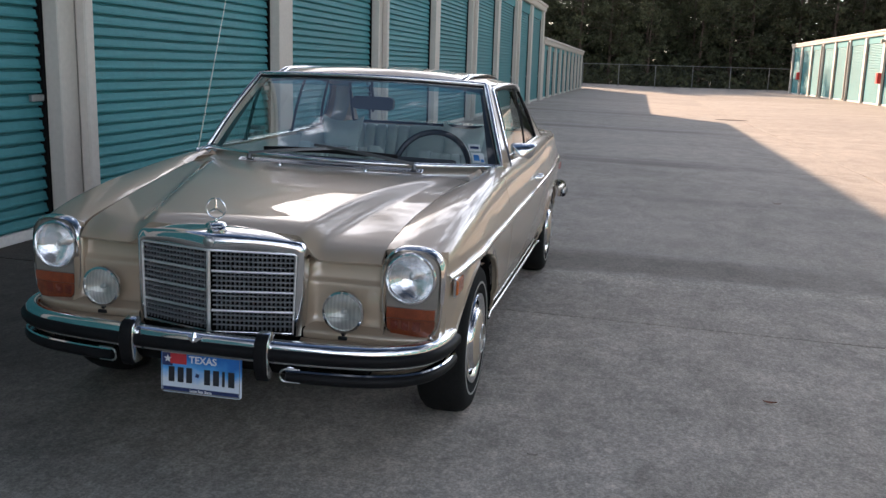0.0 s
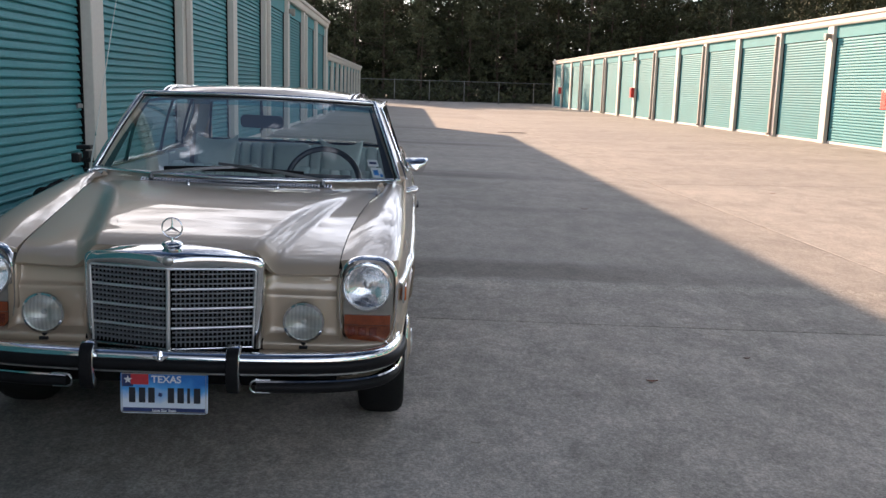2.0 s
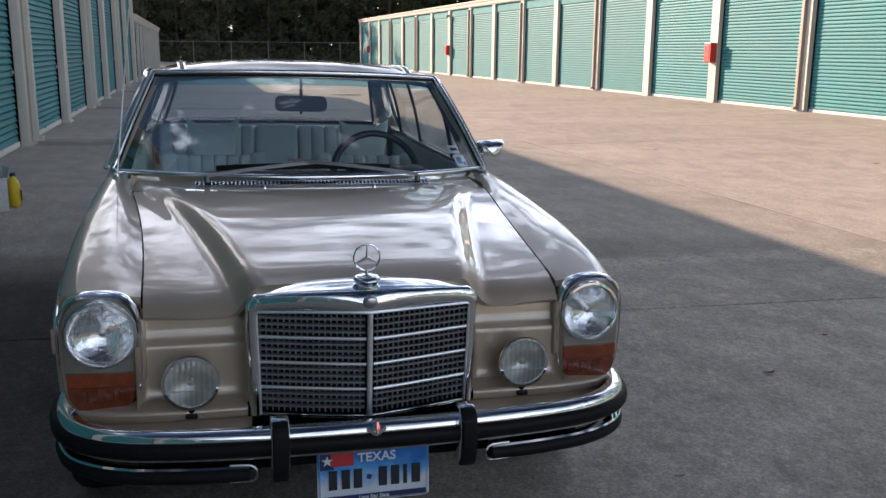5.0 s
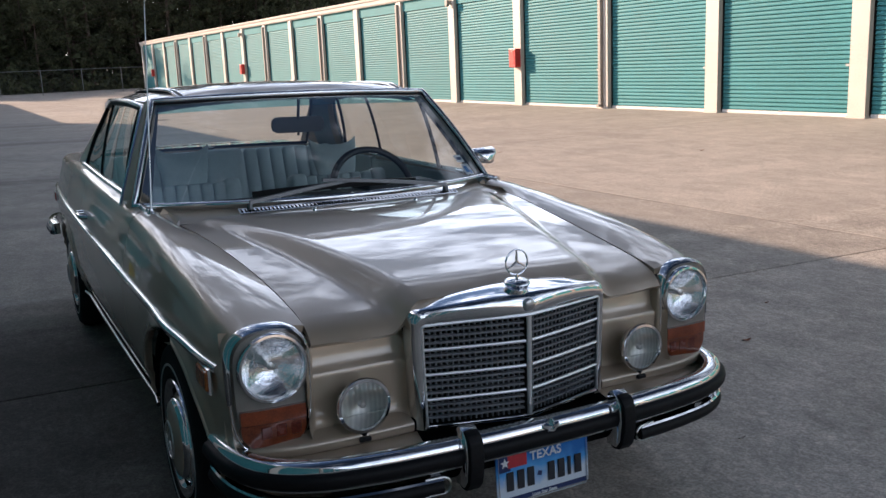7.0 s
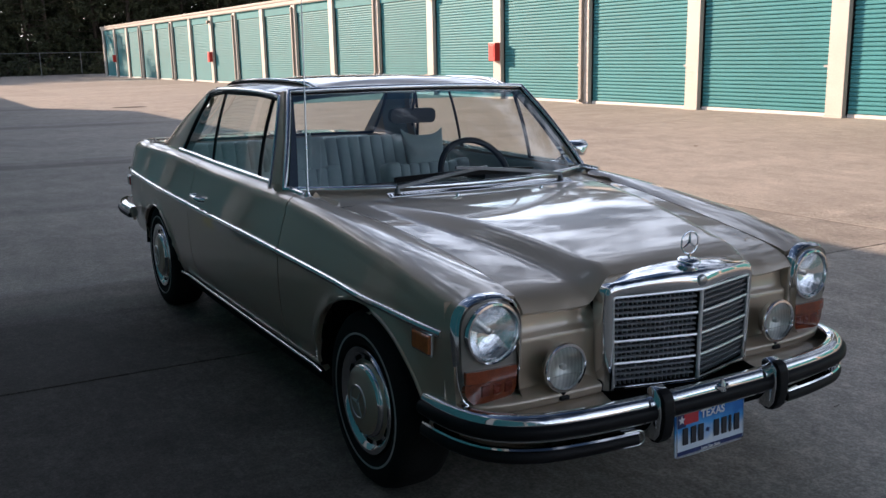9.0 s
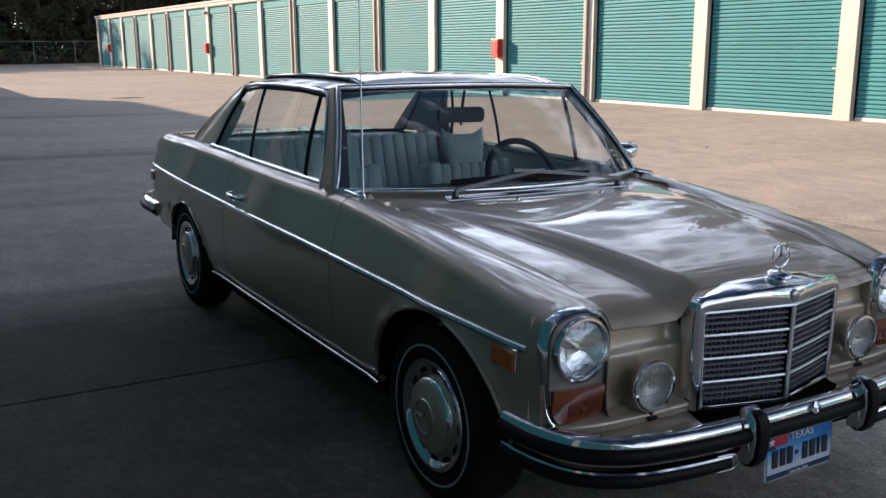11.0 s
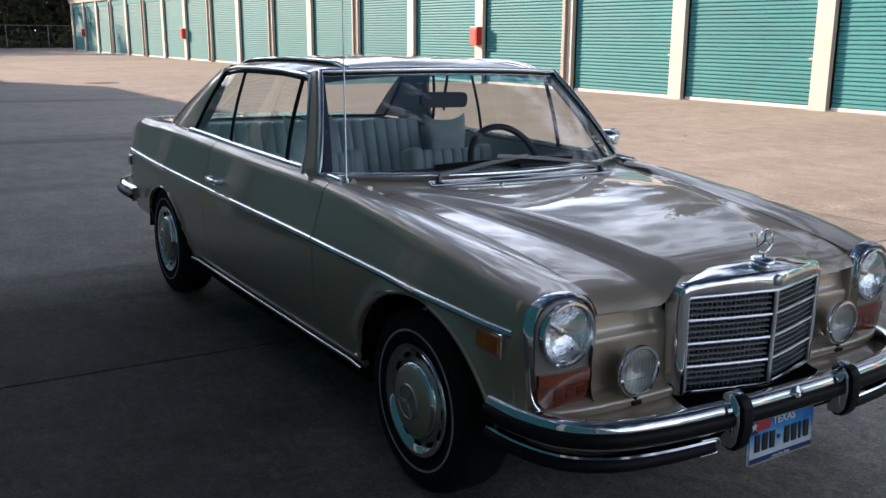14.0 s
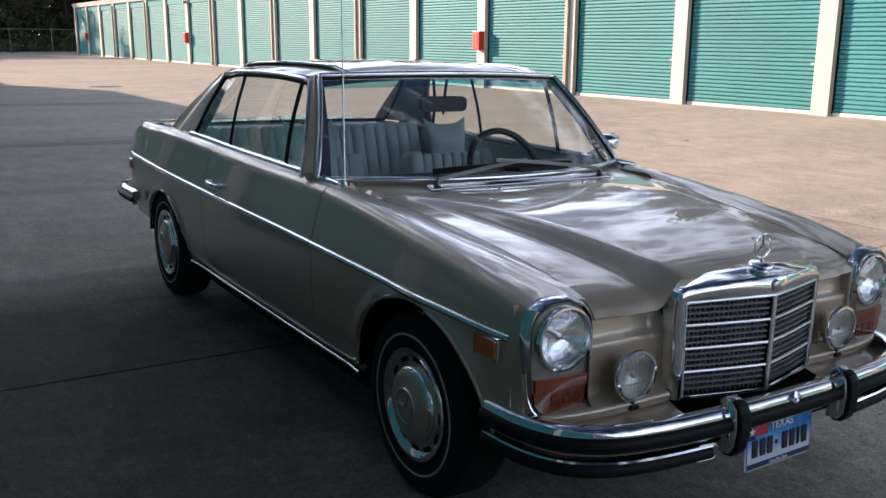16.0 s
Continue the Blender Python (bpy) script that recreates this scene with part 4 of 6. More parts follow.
# nose panels with the fog lamps, headlamp units
NOSE = [(-0.612, 0.722), (-0.616, 0.712), (-0.620, 0.704), (-0.623, 0.692), (-0.625, 0.670), (-0.629, 0.646), (-0.635, 0.634), (-0.645, 0.627), (-0.649, 0.620),
        (-0.649, 0.608), (-0.648, 0.580), (-0.649, 0.550), (-0.650, 0.510), (-0.653, 0.488), (-0.660, 0.474), (-0.672, 0.466)]
for sx in (1, -1):
    bm = bmesh.new()

    def nose_fn(x, v):
        """A shallow pocket between radiator and headlamp: rounded side walls, a step across its upper third."""
        y, z = NOSE[v]
        inner, outer = max(0.0, 1 - (x - 0.318) / 0.040), max(0.0, 1 - (0.616 - x) / 0.032)
        wall = 0.045 * (1 - math.sqrt(max(0.0, 1 - inner**2))) + 0.040 * (1 - math.sqrt(max(0.0, 1 - outer**2)))
        k = 1.0 if v > 2 else (0.0, 0.25, 0.7)[v]
        z -= 0.020 * max(inner, outer)**2 * (v in (2, 3, 4))
        return Vector((sx * x, y - wall * k, z))
    sheet(bm, nose_fn, [0.314, 0.319, 0.323, 0.328, 0.334, 0.342, 0.350, 0.360, 0.38, 0.42, 0.47, 0.52, 0.56, 0.584, 0.592, 0.600, 0.606, 0.611, 0.6155], range(len(NOSE)))
    box(bm, (sx * 0.600, -0.630, 0.620), (0.022, 0.066, 0.170), 0.008)
    part("nose_panel", bm, M["paint"], car, smooth=True, angle=65)
    fog = holder("fog_lamp", pose(sx * 0.474, -0.716, 0.540, 90, 0, 0) @ Matrix.Diagonal((1.09, 1.09, 1.0, 1)))
    bm = bmesh.new()
    lathe(bm, [(0.0, -0.055), (0.030, -0.052), (0.056, -0.030), (0.066, -0.004), (0.0705, 0.002), (0.0715, 0.008), (0.069, 0.014), (0.062, 0.015), (0.060, 0.008)], Matrix(), 44)
    part("shell", bm, M["chrome"], fog, smooth=True)
    bm = bmesh.new()
    lathe(bm, [(0.062, 0.004), (0.045, -0.016), (0.022, -0.028), (0.0, -0.032)], Matrix(), 36)
    part("reflector", bm, M["fog_reflector"], fog, smooth=True)
    bm = bmesh.new()
    lathe(bm, [(0.009, -0.010), (0.009, 0.000), (0.006, 0.004), (0.0005, 0.005)], Matrix(), 20)
    part("bulb", bm, M["bar"], fog, smooth=True)
    bm = bmesh.new()
    box(bm, (0, -0.020, 0.011), (0.108, 0.0018, 0.003))
    part("lens_rib", bm, M["fog_reflector"], fog)
    bm = bmesh.new()
    g = lathe(bm, [(0.061, 0.009), (0.050, 0.014), (0.030, 0.019), (0.0005, 0.021)], Matrix(), 36)
    part("lens", bm, M["fluted"], fog, "clear fluted fog lamp glass", smooth=True).visible_shadow = False
    bm = bmesh.new()
    rod(bm, (0, -0.066, 0.0), (0, -0.082, -0.01), 0.010, 0.012)
    box(bm, (0, -0.088, -0.012), (0.03, 0.012, 0.05), 0.003)
    part("bracket", bm, M["black_metal"], fog)

    unit = holder("headlamp", Matrix())
    cx, cz, LY = sx * 0.706, 0.670, -0.668

    def outline(grow=0.0, n=56):
        """Outline of the tall lamp unit: a round-shouldered upright shape, narrower at its foot."""
        pts = []
        for i in range(n):
            a = 2 * math.pi * i / n
            c, s = math.cos(a), math.sin(a)
            e = 0.74 if s > 0 else 0.42
            hx = 0.106 + grow - (0.010 if s < 0 else 0.0) * -s
            hz = (0.106 if s > 0 else 0.220) + grow
            pts.append((math.copysign(abs(c)**e, c) * hx, math.copysign(abs(s)**e, s) * hz))
        return pts

    def wrap(x, z, y=0.0):
        """The unit's face leans back at its outer edge and at its top."""
        o = max(0.0, x * 1.0) / 0.10
        return Vector((cx + sx * x, LY + y + 0.016 * o**2.2 + 0.009 * max(0.0, z / 0.10)**2, cz + z))
    bm = bmesh.new()
    outer, inner = outline(0.0), outline(-0.012)
    a = [bm.verts.new(wrap(x, z, 0.05)) for x, z in outer]
    b = [bm.verts.new(wrap(x, z, 0.0)) for x, z in inner]
    d = [bm.verts.new(wrap(x, z, 0.10)) for x, z in outer]
    for i in range(len(outer)):
        j = (i + 1) % len(outer)
        bm.faces.new((a[i], a[j], b[j], b[i]))
        bm.faces.new((d[i], d[j], a[j], a[i]))
    n_hole = 40
    hole = [bm.verts.new(wrap(-0.006 + 0.086 * math.cos(2 * math.pi * k / n_hole), 0.086 * math.sin(2 * math.pi * k / n_hole), 0.001)) for k in range(n_hole)]
    rim_edges = [bm.edges.get((b[k], b[(k + 1) % len(b)])) for k in range(len(b))]
    rim_edges += [bm.edges.new((hole[k], hole[(k + 1) % n_hole])) for k in range(n_hole)]
    bmesh.ops.triangle_fill(bm, use_beauty=True, edges=rim_edges)
    part("surround", bm, M["lamp_grey"], unit, "grey painted lamp surround", smooth=True, angle=35)
    bm = bmesh.new()
    top = [(x, z) for x, z in outline(0.004) if z > -0.03 or (z > -0.11 and x > 0)]
    top.sort(key=lambda p: math.atan2(p[1] + 0.06, p[0]))
    rim0 = [wrap(x, z, 0.004) for x, z in top]
    rim1 = [wrap(x * 0.93, z * 0.93, -0.004) for x, z in top]
    rim2 = [wrap(x * 1.012, z * 1.02, 0.008 + 0.020 * step((z + 0.115) / 0.07)) for x, z in top]
    va, vb, vc = ([bm.verts.new(p) for p in r] for r in (rim1, rim0, rim2))
    for i in range(len(top) - 1):
        bm.faces.new((va[i], va[i + 1], vb[i + 1], vb[i]))
        bm.faces.new((vb[i], vb[i + 1], vc[i + 1], vc[i]))
    part("visor", bm, M["chrome"], unit, "chrome brow over the headlamp", smooth=True, angle=60)
    bm = bmesh.new()
    sweep(bm, [wrap(x, z, 0.004) for x, z in outline(0.001)], circle(0.0026, 6), up=(0, 1, 0), closed=True)
    part("rim", bm, M["chrome"], unit, smooth=True)
    face = pose(cx - sx * 0.006, LY + 0.003, cz, 90, 0, 0)
    bm = bmesh.new()
    lathe(bm, [(0.094, -0.02), (0.0945, 0.006), (0.091, 0.013), (0.085, 0.014), (0.081, 0.006), (0.080, -0.004)], face, 52)
    part("bezel", bm, M["chrome"], unit, "chrome headlamp ring", smooth=True)
    bm = bmesh.new()
    lathe(bm, [(0.082, 0.0), (0.064, -0.018), (0.040, -0.032), (0.018, -0.039), (0.0005, -0.040)], face, 44)
    part("reflector", bm, M["reflector"], unit, smooth=True)
    bm = bmesh.new()
    lathe(bm, [(0.010, -0.040), (0.010, -0.016), (0.0005, -0.013)], face, 16)
    part("bulb", bm, M["satin"], unit, smooth=True)
    bm = bmesh.new()
    lathe(bm, [(0.0815, 0.005), (0.066, 0.013), (0.044, 0.021), (0.022, 0.025), (0.0005, 0.026)], face, 44)
    part("lens", bm, M["lens"], unit, "clear moulded headlamp glass", smooth=True).visible_shadow = False
    # turn signal: a bright upper step and a darker lower one, rounded at the foot
    signal = holder("turn_signal", Matrix())
    signal.parent = unit
    for name, t0, t1, out, mat in (("upper_lens", -0.106, -0.143, -0.012, "amber"), ("lower_lens", -0.146, -0.207, -0.007, "amber_dark")):
        bm = bmesh.new()
        g = []
        for t in spread(t0, t1, 8):
            hx = 0.086 - 0.026 * max(0.0, (-0.165 - t) / 0.042)**2
            g.append([bm.verts.new(wrap(x, t, out)) for x in spread(-hx, hx, 11)])
        for r0, r1 in zip(g, g[1:]):
            for i in range(10):
                bm.faces.new((r0[i], r0[i + 1], r1[i + 1], r1[i]))
        rim = g[0] + [r[-1] for r in g[1:-1]] + g[-1][::-1] + [r[0] for r in g[-2:0:-1]]
        back_ring = [bm.verts.new(v.co + Vector((0, 0.020, 0))) for v in rim]
        for i in range(len(rim)):
            j = (i + 1) % len(rim)
            bm.faces.new((rim[i], rim[j], back_ring[j], back_ring[i]))
        part(name, bm, M[mat], signal, "amber turn signal lens", smooth=True, angle=50)
    for x in (-0.058, -0.018, 0.022):
        bm = bmesh.new()
        box(bm, wrap(x, -0.170, -0.006), (0.028, 0.006, 0.034), 0.002, seg=1)
        part("lens_window", bm, M["amber_deep"], signal)
    bm = bmesh.new()
    sheet(bm, lambda u, v: Vector((sx * (0.600 + 0.215 * u), -0.605 + 0.02 * u * u, 0.40 + 0.36 * v)), spread(0, 1, 8), spread(0, 1, 4))
    part("lamp_backing", bm, M["paint"], unit)

LEDGE = [(0.324, -0.719), (0.36, -0.720), (0.40, -0.720), (0.52, -0.719), (0.60, -0.715), (0.67, -0.706), (0.73, -0.690), (0.78, -0.664), (0.812, -0.625), (0.826, -0.570)]
for sx in (1, -1):
    # ledge under the fog lamp and the headlamp unit, with a rounded front edge
    bm = bmesh.new()
    line = []
    for i, (x, y) in enumerate(LEDGE):
        p0, p1 = Vector((*LEDGE[max(i - 1, 0)], 0)), Vector((*LEDGE[min(i + 1, len(LEDGE) - 1)], 0))
        d = (p1 - p0).normalized()
        line.append((Vector((x, y, 0)), Vector((-d.y, d.x, 0))))
    rows_ = []
    for p, n_ in line:
        row = []
        for back_, z in ((0.060, 0.476), (0.014, 0.463), (0.006, 0.4605), (0.001, 0.456), (0.0, 0.450), (0.002, 0.437), (0.006, 0.430), (0.020, 0.424), (0.045, 0.400)):
            q = p + n_ * back_
            row.append(bm.verts.new((sx * max(q.x, 0.322), q.y, z)))
        rows_.append(row)
    for r0, r1 in zip(rows_, rows_[1:]):
        for i in range(len(r0) - 1):
            bm.faces.new((r0[i], r0[i + 1], r1[i + 1], r1[i]))
    part("valance", bm, M["paint"], car, smooth=True, angle=60)
    # filler panel from under the ledge to the back of the bumper
    bm = bmesh.new()
    reach = [(0.324, -0.848), (0.36, -0.846), (0.40, -0.842), (0.52, -0.828), (0.60, -0.808), (0.67, -0.782), (0.73, -0.735), (0.772, -0.680), (0.796, -0.620), (0.802, -0.560)]
    sheet(bm, lambda i, t: Vector((sx * (LEDGE[i][0] * (1 - t) + reach[i][0] * t - 0.012 * (1 - t)), LEDGE[i][1] * (1 - t) + reach[i][1] * t + 0.012 * (1 - t), 0.426 - 0.014 * math.sin(math.pi * t) - 0.006 * t)), range(len(LEDGE)), spread(0, 1, 5))
    part("filler_panel", bm, M["paint"], car, smooth=True, angle=60)

# front bumper
BUMP = [(0.0, -0.890), (0.18, -0.888), (0.36, -0.878), (0.52, -0.860), (0.64, -0.832), (0.718, -0.790), (0.772, -0.735), (0.803, -0.665), (0.820, -0.580), (0.824, -0.490)]


def smooth_path(keys, n):
    xs = np.array(keys, float)
    d = np.concatenate([[0], np.cumsum(np.hypot(*np.diff(xs, axis=0).T))])
    fx, fy = smooth_keys(list(zip(d, xs[:, 0]))), smooth_keys(list(zip(d, xs[:, 1])))
    return [(fx(t), fy(t)) for t in spread(0, d[-1], n)]


def bumper_line(z, setback=0.0, x0=None, n=30):
    half = [(x, y) for x, y in smooth_path(BUMP, n)]
    if x0 is None:
        line = [(-x, y) for x, y in half[::-1]] + half[1:]
    else:
        line = [(x, y) for x, y in half if x >= x0 - 0.02]
    return [Vector((x * (1 - setback * 0.6), y + setback * (1 - abs(x) / 0.9 * 0.6), z)) for x, y in line]


bumper = holder("front_bumper", Matrix())
bm = bmesh.new()
sweep(bm, bumper_line(0.428), [(-0.034, 0.026), (-0.020, 0.033), (-0.004, 0.034), (0.008, 0.030), (0.016, 0.021), (0.019, 0.008), (0.018, -0.030), (0.016, -0.040), (0.014, -0.044), (-0.004, -0.046), (-0.030, -0.040)])
part("bar", bm, M["chrome"], bumper, "polished chrome upper bumper bar", smooth=True, angle=50)
bm = bmesh.new()
sweep(bm, bumper_line(0.415), [(0.010, 0.023), (0.025, 0.021), (0.033, 0.013), (0.035, 0.002), (0.034, -0.010), (0.027, -0.020), (0.010, -0.025)])
part("rubber_strip", bm, M["rubber"], bumper, "black rubber strip", smooth=True, angle=50)
for sx in (1, -1):
    line = [Vector((sx * p.x, p.y, p.z)) for p in bumper_line(0.340, 0.005, 0.335)]
    flip = -1 if sx > 0 else 1
    bm = bmesh.new()
    prof = [(0.02, 0.020), (-0.008, 0.020), (-0.022, 0.013), (-0.027, 0.0), (-0.024, -0.013), (-0.012, -0.022), (0.02, -0.024)]
    sweep(bm, line, [(flip * a, b) for a, b in prof])
    part("lower_bar", bm, M["rubber"], bumper, "black lower bumper bar", smooth=True, angle=50)
    bm = bmesh.new()
    sweep(bm, [p + Vector((0, -0.004, 0.023)) for p in line], [(flip * a, b) for a, b in [(0.02, -0.004), (-0.016, -0.005), (-0.020, -0.001), (-0.016, 0.004), (0.02, 0.006)]])
    part("lower_strip", bm, M["chrome"], bumper, "bright strip over the lower bar", smooth=True)
    bm = bmesh.new()
    q = [Vector((sx * x, y, z)) for x, y, z in ((0.380, -0.890, 0.369), (0.330, -0.896, 0.369), (0.318, -0.898, 0.364), (0.312, -0.899, 0.355), (0.311, -0.899, 0.340), (0.315, -0.897, 0.330), (0.325, -0.895, 0.324), (0.380, -0.888, 0.322))]
    sweep(bm, q, circle(0.0035, 8))
    part("lower_end", bm, M["satin"], bumper, smooth=True)
    # overrider
    bm = bmesh.new()
    px = sx * 0.252
    shape = [(-0.905, 0.487), (-0.924, 0.480), (-0.938, 0.460), (-0.942, 0.420), (-0.941, 0.380), (-0.932, 0.342), (-0.915, 0.322), (-0.892, 0.318), (-0.862, 0.330), (-0.862, 0.475)]
    ra = [bm.verts.new((px - 0.021, y, z)) for y, z in shape]
    rb = [bm.verts.new((px + 0.021, y, z)) for y, z in shape]
    for i in range(len(shape)):
        j = (i + 1) % len(shape)
        bm.faces.new((ra[i], ra[j], rb[j], rb[i]))
    bm.faces.new(ra)
    bm.faces.new(rb[::-1])
    bmesh.ops.bevel(bm, geom=list(bm.edges), offset=0.006, segments=2, profile=0.6, affect="EDGES")
    part("overrider", bm, M["rubber"], bumper, "black rubber overrider", smooth=True, angle=45)
    bm = bmesh.new()
    shape = [(-0.880, 0.494), (-0.904, 0.484), (-0.922, 0.460), (-0.928, 0.410), (-0.922, 0.350), (-0.905, 0.326), (-0.862, 0.326), (-0.862, 0.480)]
    ra = [bm.verts.new((px - 0.0235, y, z)) for y, z in shape]
    rb = [bm.verts.new((px + 0.0235, y, z)) for y, z in shape]
    for i in range(len(shape)):
        j = (i + 1) % len(shape)
        bm.faces.new((ra[i], ra[j], rb[j], rb[i]))
    bm.faces.new(ra)
    bm.faces.new(rb[::-1])
    bmesh.ops.bevel(bm, geom=list(bm.edges), offset=0.003, segments=1, affect="EDGES")
    part("overrider_shell", bm, M["chrome"], bumper, smooth=True, angle=45)
bm = bmesh.new()
for a in (0, 72, 144, 216, 288):
    d = Vector((math.sin(radians(a)), 0, math.cos(radians(a))))
    rod(bm, Vector((0.0, -0.908, 0.440)), Vector((0.0, -0.907, 0.440)) + d * 0.027, 0.015, 0.006, 6)
part("star_bolt", bm, M["chrome"], bumper, "small chrome star on the bumper", smooth=True)
bm = bmesh.new()
box(bm, (0, -0.785, 0.357), (1.22, 0.10, 0.070), 0.02)
part("front_apron", bm, M["dark"], car)

# number plate
plate = holder("number_plate", pose(0.002, -0.868, 0.300, -3, -0.6, 0))


def rounded_panel(bm, w, h, r, y0, y1, n=5):
    pts = []
    for qx, qz, a0 in ((1, 1, 0), (-1, 1, 90), (-1, -1, 180), (1, -1, 270)):
        for i in range(n):
            a = radians(a0 + 90 * i / (n - 1))
            pts.append((qx * (w / 2 - r) + r * math.cos(a), qz * (h / 2 - r) + r * math.sin(a)))
    f, b = [bm.verts.new((x, y0, z)) for x, z in pts], [bm.verts.new((x, y1, z)) for x, z in pts]
    bm.faces.new(f)
    bm.faces.new(b[::-1])
    for i in range(len(pts)):
        j = (i + 1) % len(pts)
        bm.faces.new((f[i], b[i], b[j], f[j]))


def sky_plate():
    """Printed sheet: blue sky at the top, thin cloud, white towards the foot."""
    m = material("plate_sky_print", (0.04, 0.20, 0.52), 0.35, vary=0.1)
    n, l = m.node_tree.nodes, m.node_tree.links
    tc, sep, cl, add, rp = (n.new(k) for k in ("ShaderNodeTexCoord", "ShaderNodeSeparateXYZ", "ShaderNodeTexNoise", "ShaderNodeMath", "ShaderNodeValToRGB"))
    cl.inputs["Scale"].default_value, cl.inputs["Detail"].default_value = 14.0, 5
    add.operation = "MULTIPLY_ADD"
    add.inputs[1].default_value = 0.10
    l.new(tc.outputs["Object"], sep.inputs[0])
    l.new(tc.outputs["Object"], cl.inputs["Vector"])
    l.new(cl.outputs["Fac"], add.inputs[0])
    l.new(sep.outputs[2], add.inputs[2])
    mr = n.new("ShaderNodeMapRange")
    mr.inputs["From Min"].default_value, mr.inputs["From Max"].default_value = -0.02, 0.12
    l.new(add.outputs[0], mr.inputs["Value"])
    l.new(mr.outputs["Result"], rp.inputs["Fac"])
    for k, (at, c) in enumerate(((0.30, (0.66, 0.72, 0.80)), (0.58, (0.10, 0.36, 0.74)), (0.85, (0.025, 0.16, 0.50)))):
        e = rp.color_ramp.elements[k] if k < 2 else rp.color_ramp.elements.new(at)
        e.position, e.color = at, (*c, 1)
    l.new(rp.outputs["Color"], n["Principled BSDF"].inputs["Base Color"])
    return m


bm = bmesh.new()
rounded_panel(bm, 0.308, 0.152, 0.012, 0.0, 0.004)
part("sheet", bm, sky_plate(), plate, "number plate with a blue sky fading to white")
bm = bmesh.new()
box(bm, (-0.086, -0.0020, 0.050), (0.062, 0.001, 0.040))
part("red_field", bm, M["plate_red"], plate)
bm = bmesh.new()
box(bm, (-0.128, -0.0016, 0.046), (0.038, 0.001, 0.048))
part("navy_field", bm, M["plate_navy"], plate)
bm = bmesh.new()
pts = [bm.verts.new((-0.127 + (0.016 if i % 2 == 0 else 0.0065) * math.sin(math.pi * i / 5), -0.0030, 0.047 + (0.016 if i % 2 == 0 else 0.0065) * math.cos(math.pi * i / 5))) for i in range(10)]
bm.faces.new(pts)
part("star", bm, M["plate_white"], plate)
bm = bmesh.new()
box(bm, (0, -0.0016, -0.064), (0.290, 0.001, 0.018))
part("lower_band", bm, M["plate_navy"], plate)
for x, w_ in ((-0.112, 0.0225), (-0.077, 0.0225), (-0.044, 0.0225), (0.025, 0.0225), (0.059, 0.0225), (0.087, 0.010), (0.117, 0.0235)):
    bm = bmesh.new()
    box(bm, (x, -0.0035, -0.008), (w_, 0.003, 0.055), 0.001, seg=1)
    part("character_bar", bm, M["plate_black"], plate)
bm = bmesh.new()
box(bm, (-0.011, -0.0020, -0.010), (0.013, 0.001, 0.013), m=Matrix.Rotation(0.3, 4, "Y"))
part("middle_mark", bm, M["plate_navy"], plate)
bm = bmesh.new()
for pts in ([(-0.148, 0.070), (0.148, 0.070), (0.148, -0.070), (-0.148, -0.070)],):
    sweep(bm, [(x, -0.001, z) for x, z in pts], circle(0.0035, 6), up=(0, 1, 0), closed=True)
part("plate_frame", bm, M["chrome"], plate, smooth=True)


def lettering(text, size, m, mat, parent, name):
    cu = bpy.data.curves.new(name, "FONT")
    cu.body, cu.size, cu.align_x, cu.align_y, cu.extrude, cu.offset = text, size, "CENTER", "CENTER", 0.0006, size * 0.02
    ob = new(name + "_curve", cu)
    dg = bpy.context.evaluated_depsgraph_get()
    me = bpy.data.meshes.new_from_object(ob.evaluated_get(dg))
    bpy.data.objects.remove(ob)
    me.materials.clear()
    me.materials.append(mat)
    t = new(name, me)
    t.parent = parent
    t.matrix_local = m
    return t


lettering("TEXAS", 0.036, pose(0.008, -0.0032, 0.049, 90, 0, 0), M["plate_white"], plate, "state_name")
lettering("Lone Star State", 0.0135, pose(0.0, -0.0026, -0.0635, 90, 0, 0), M["plate_white"], plate, "motto")

# wheels


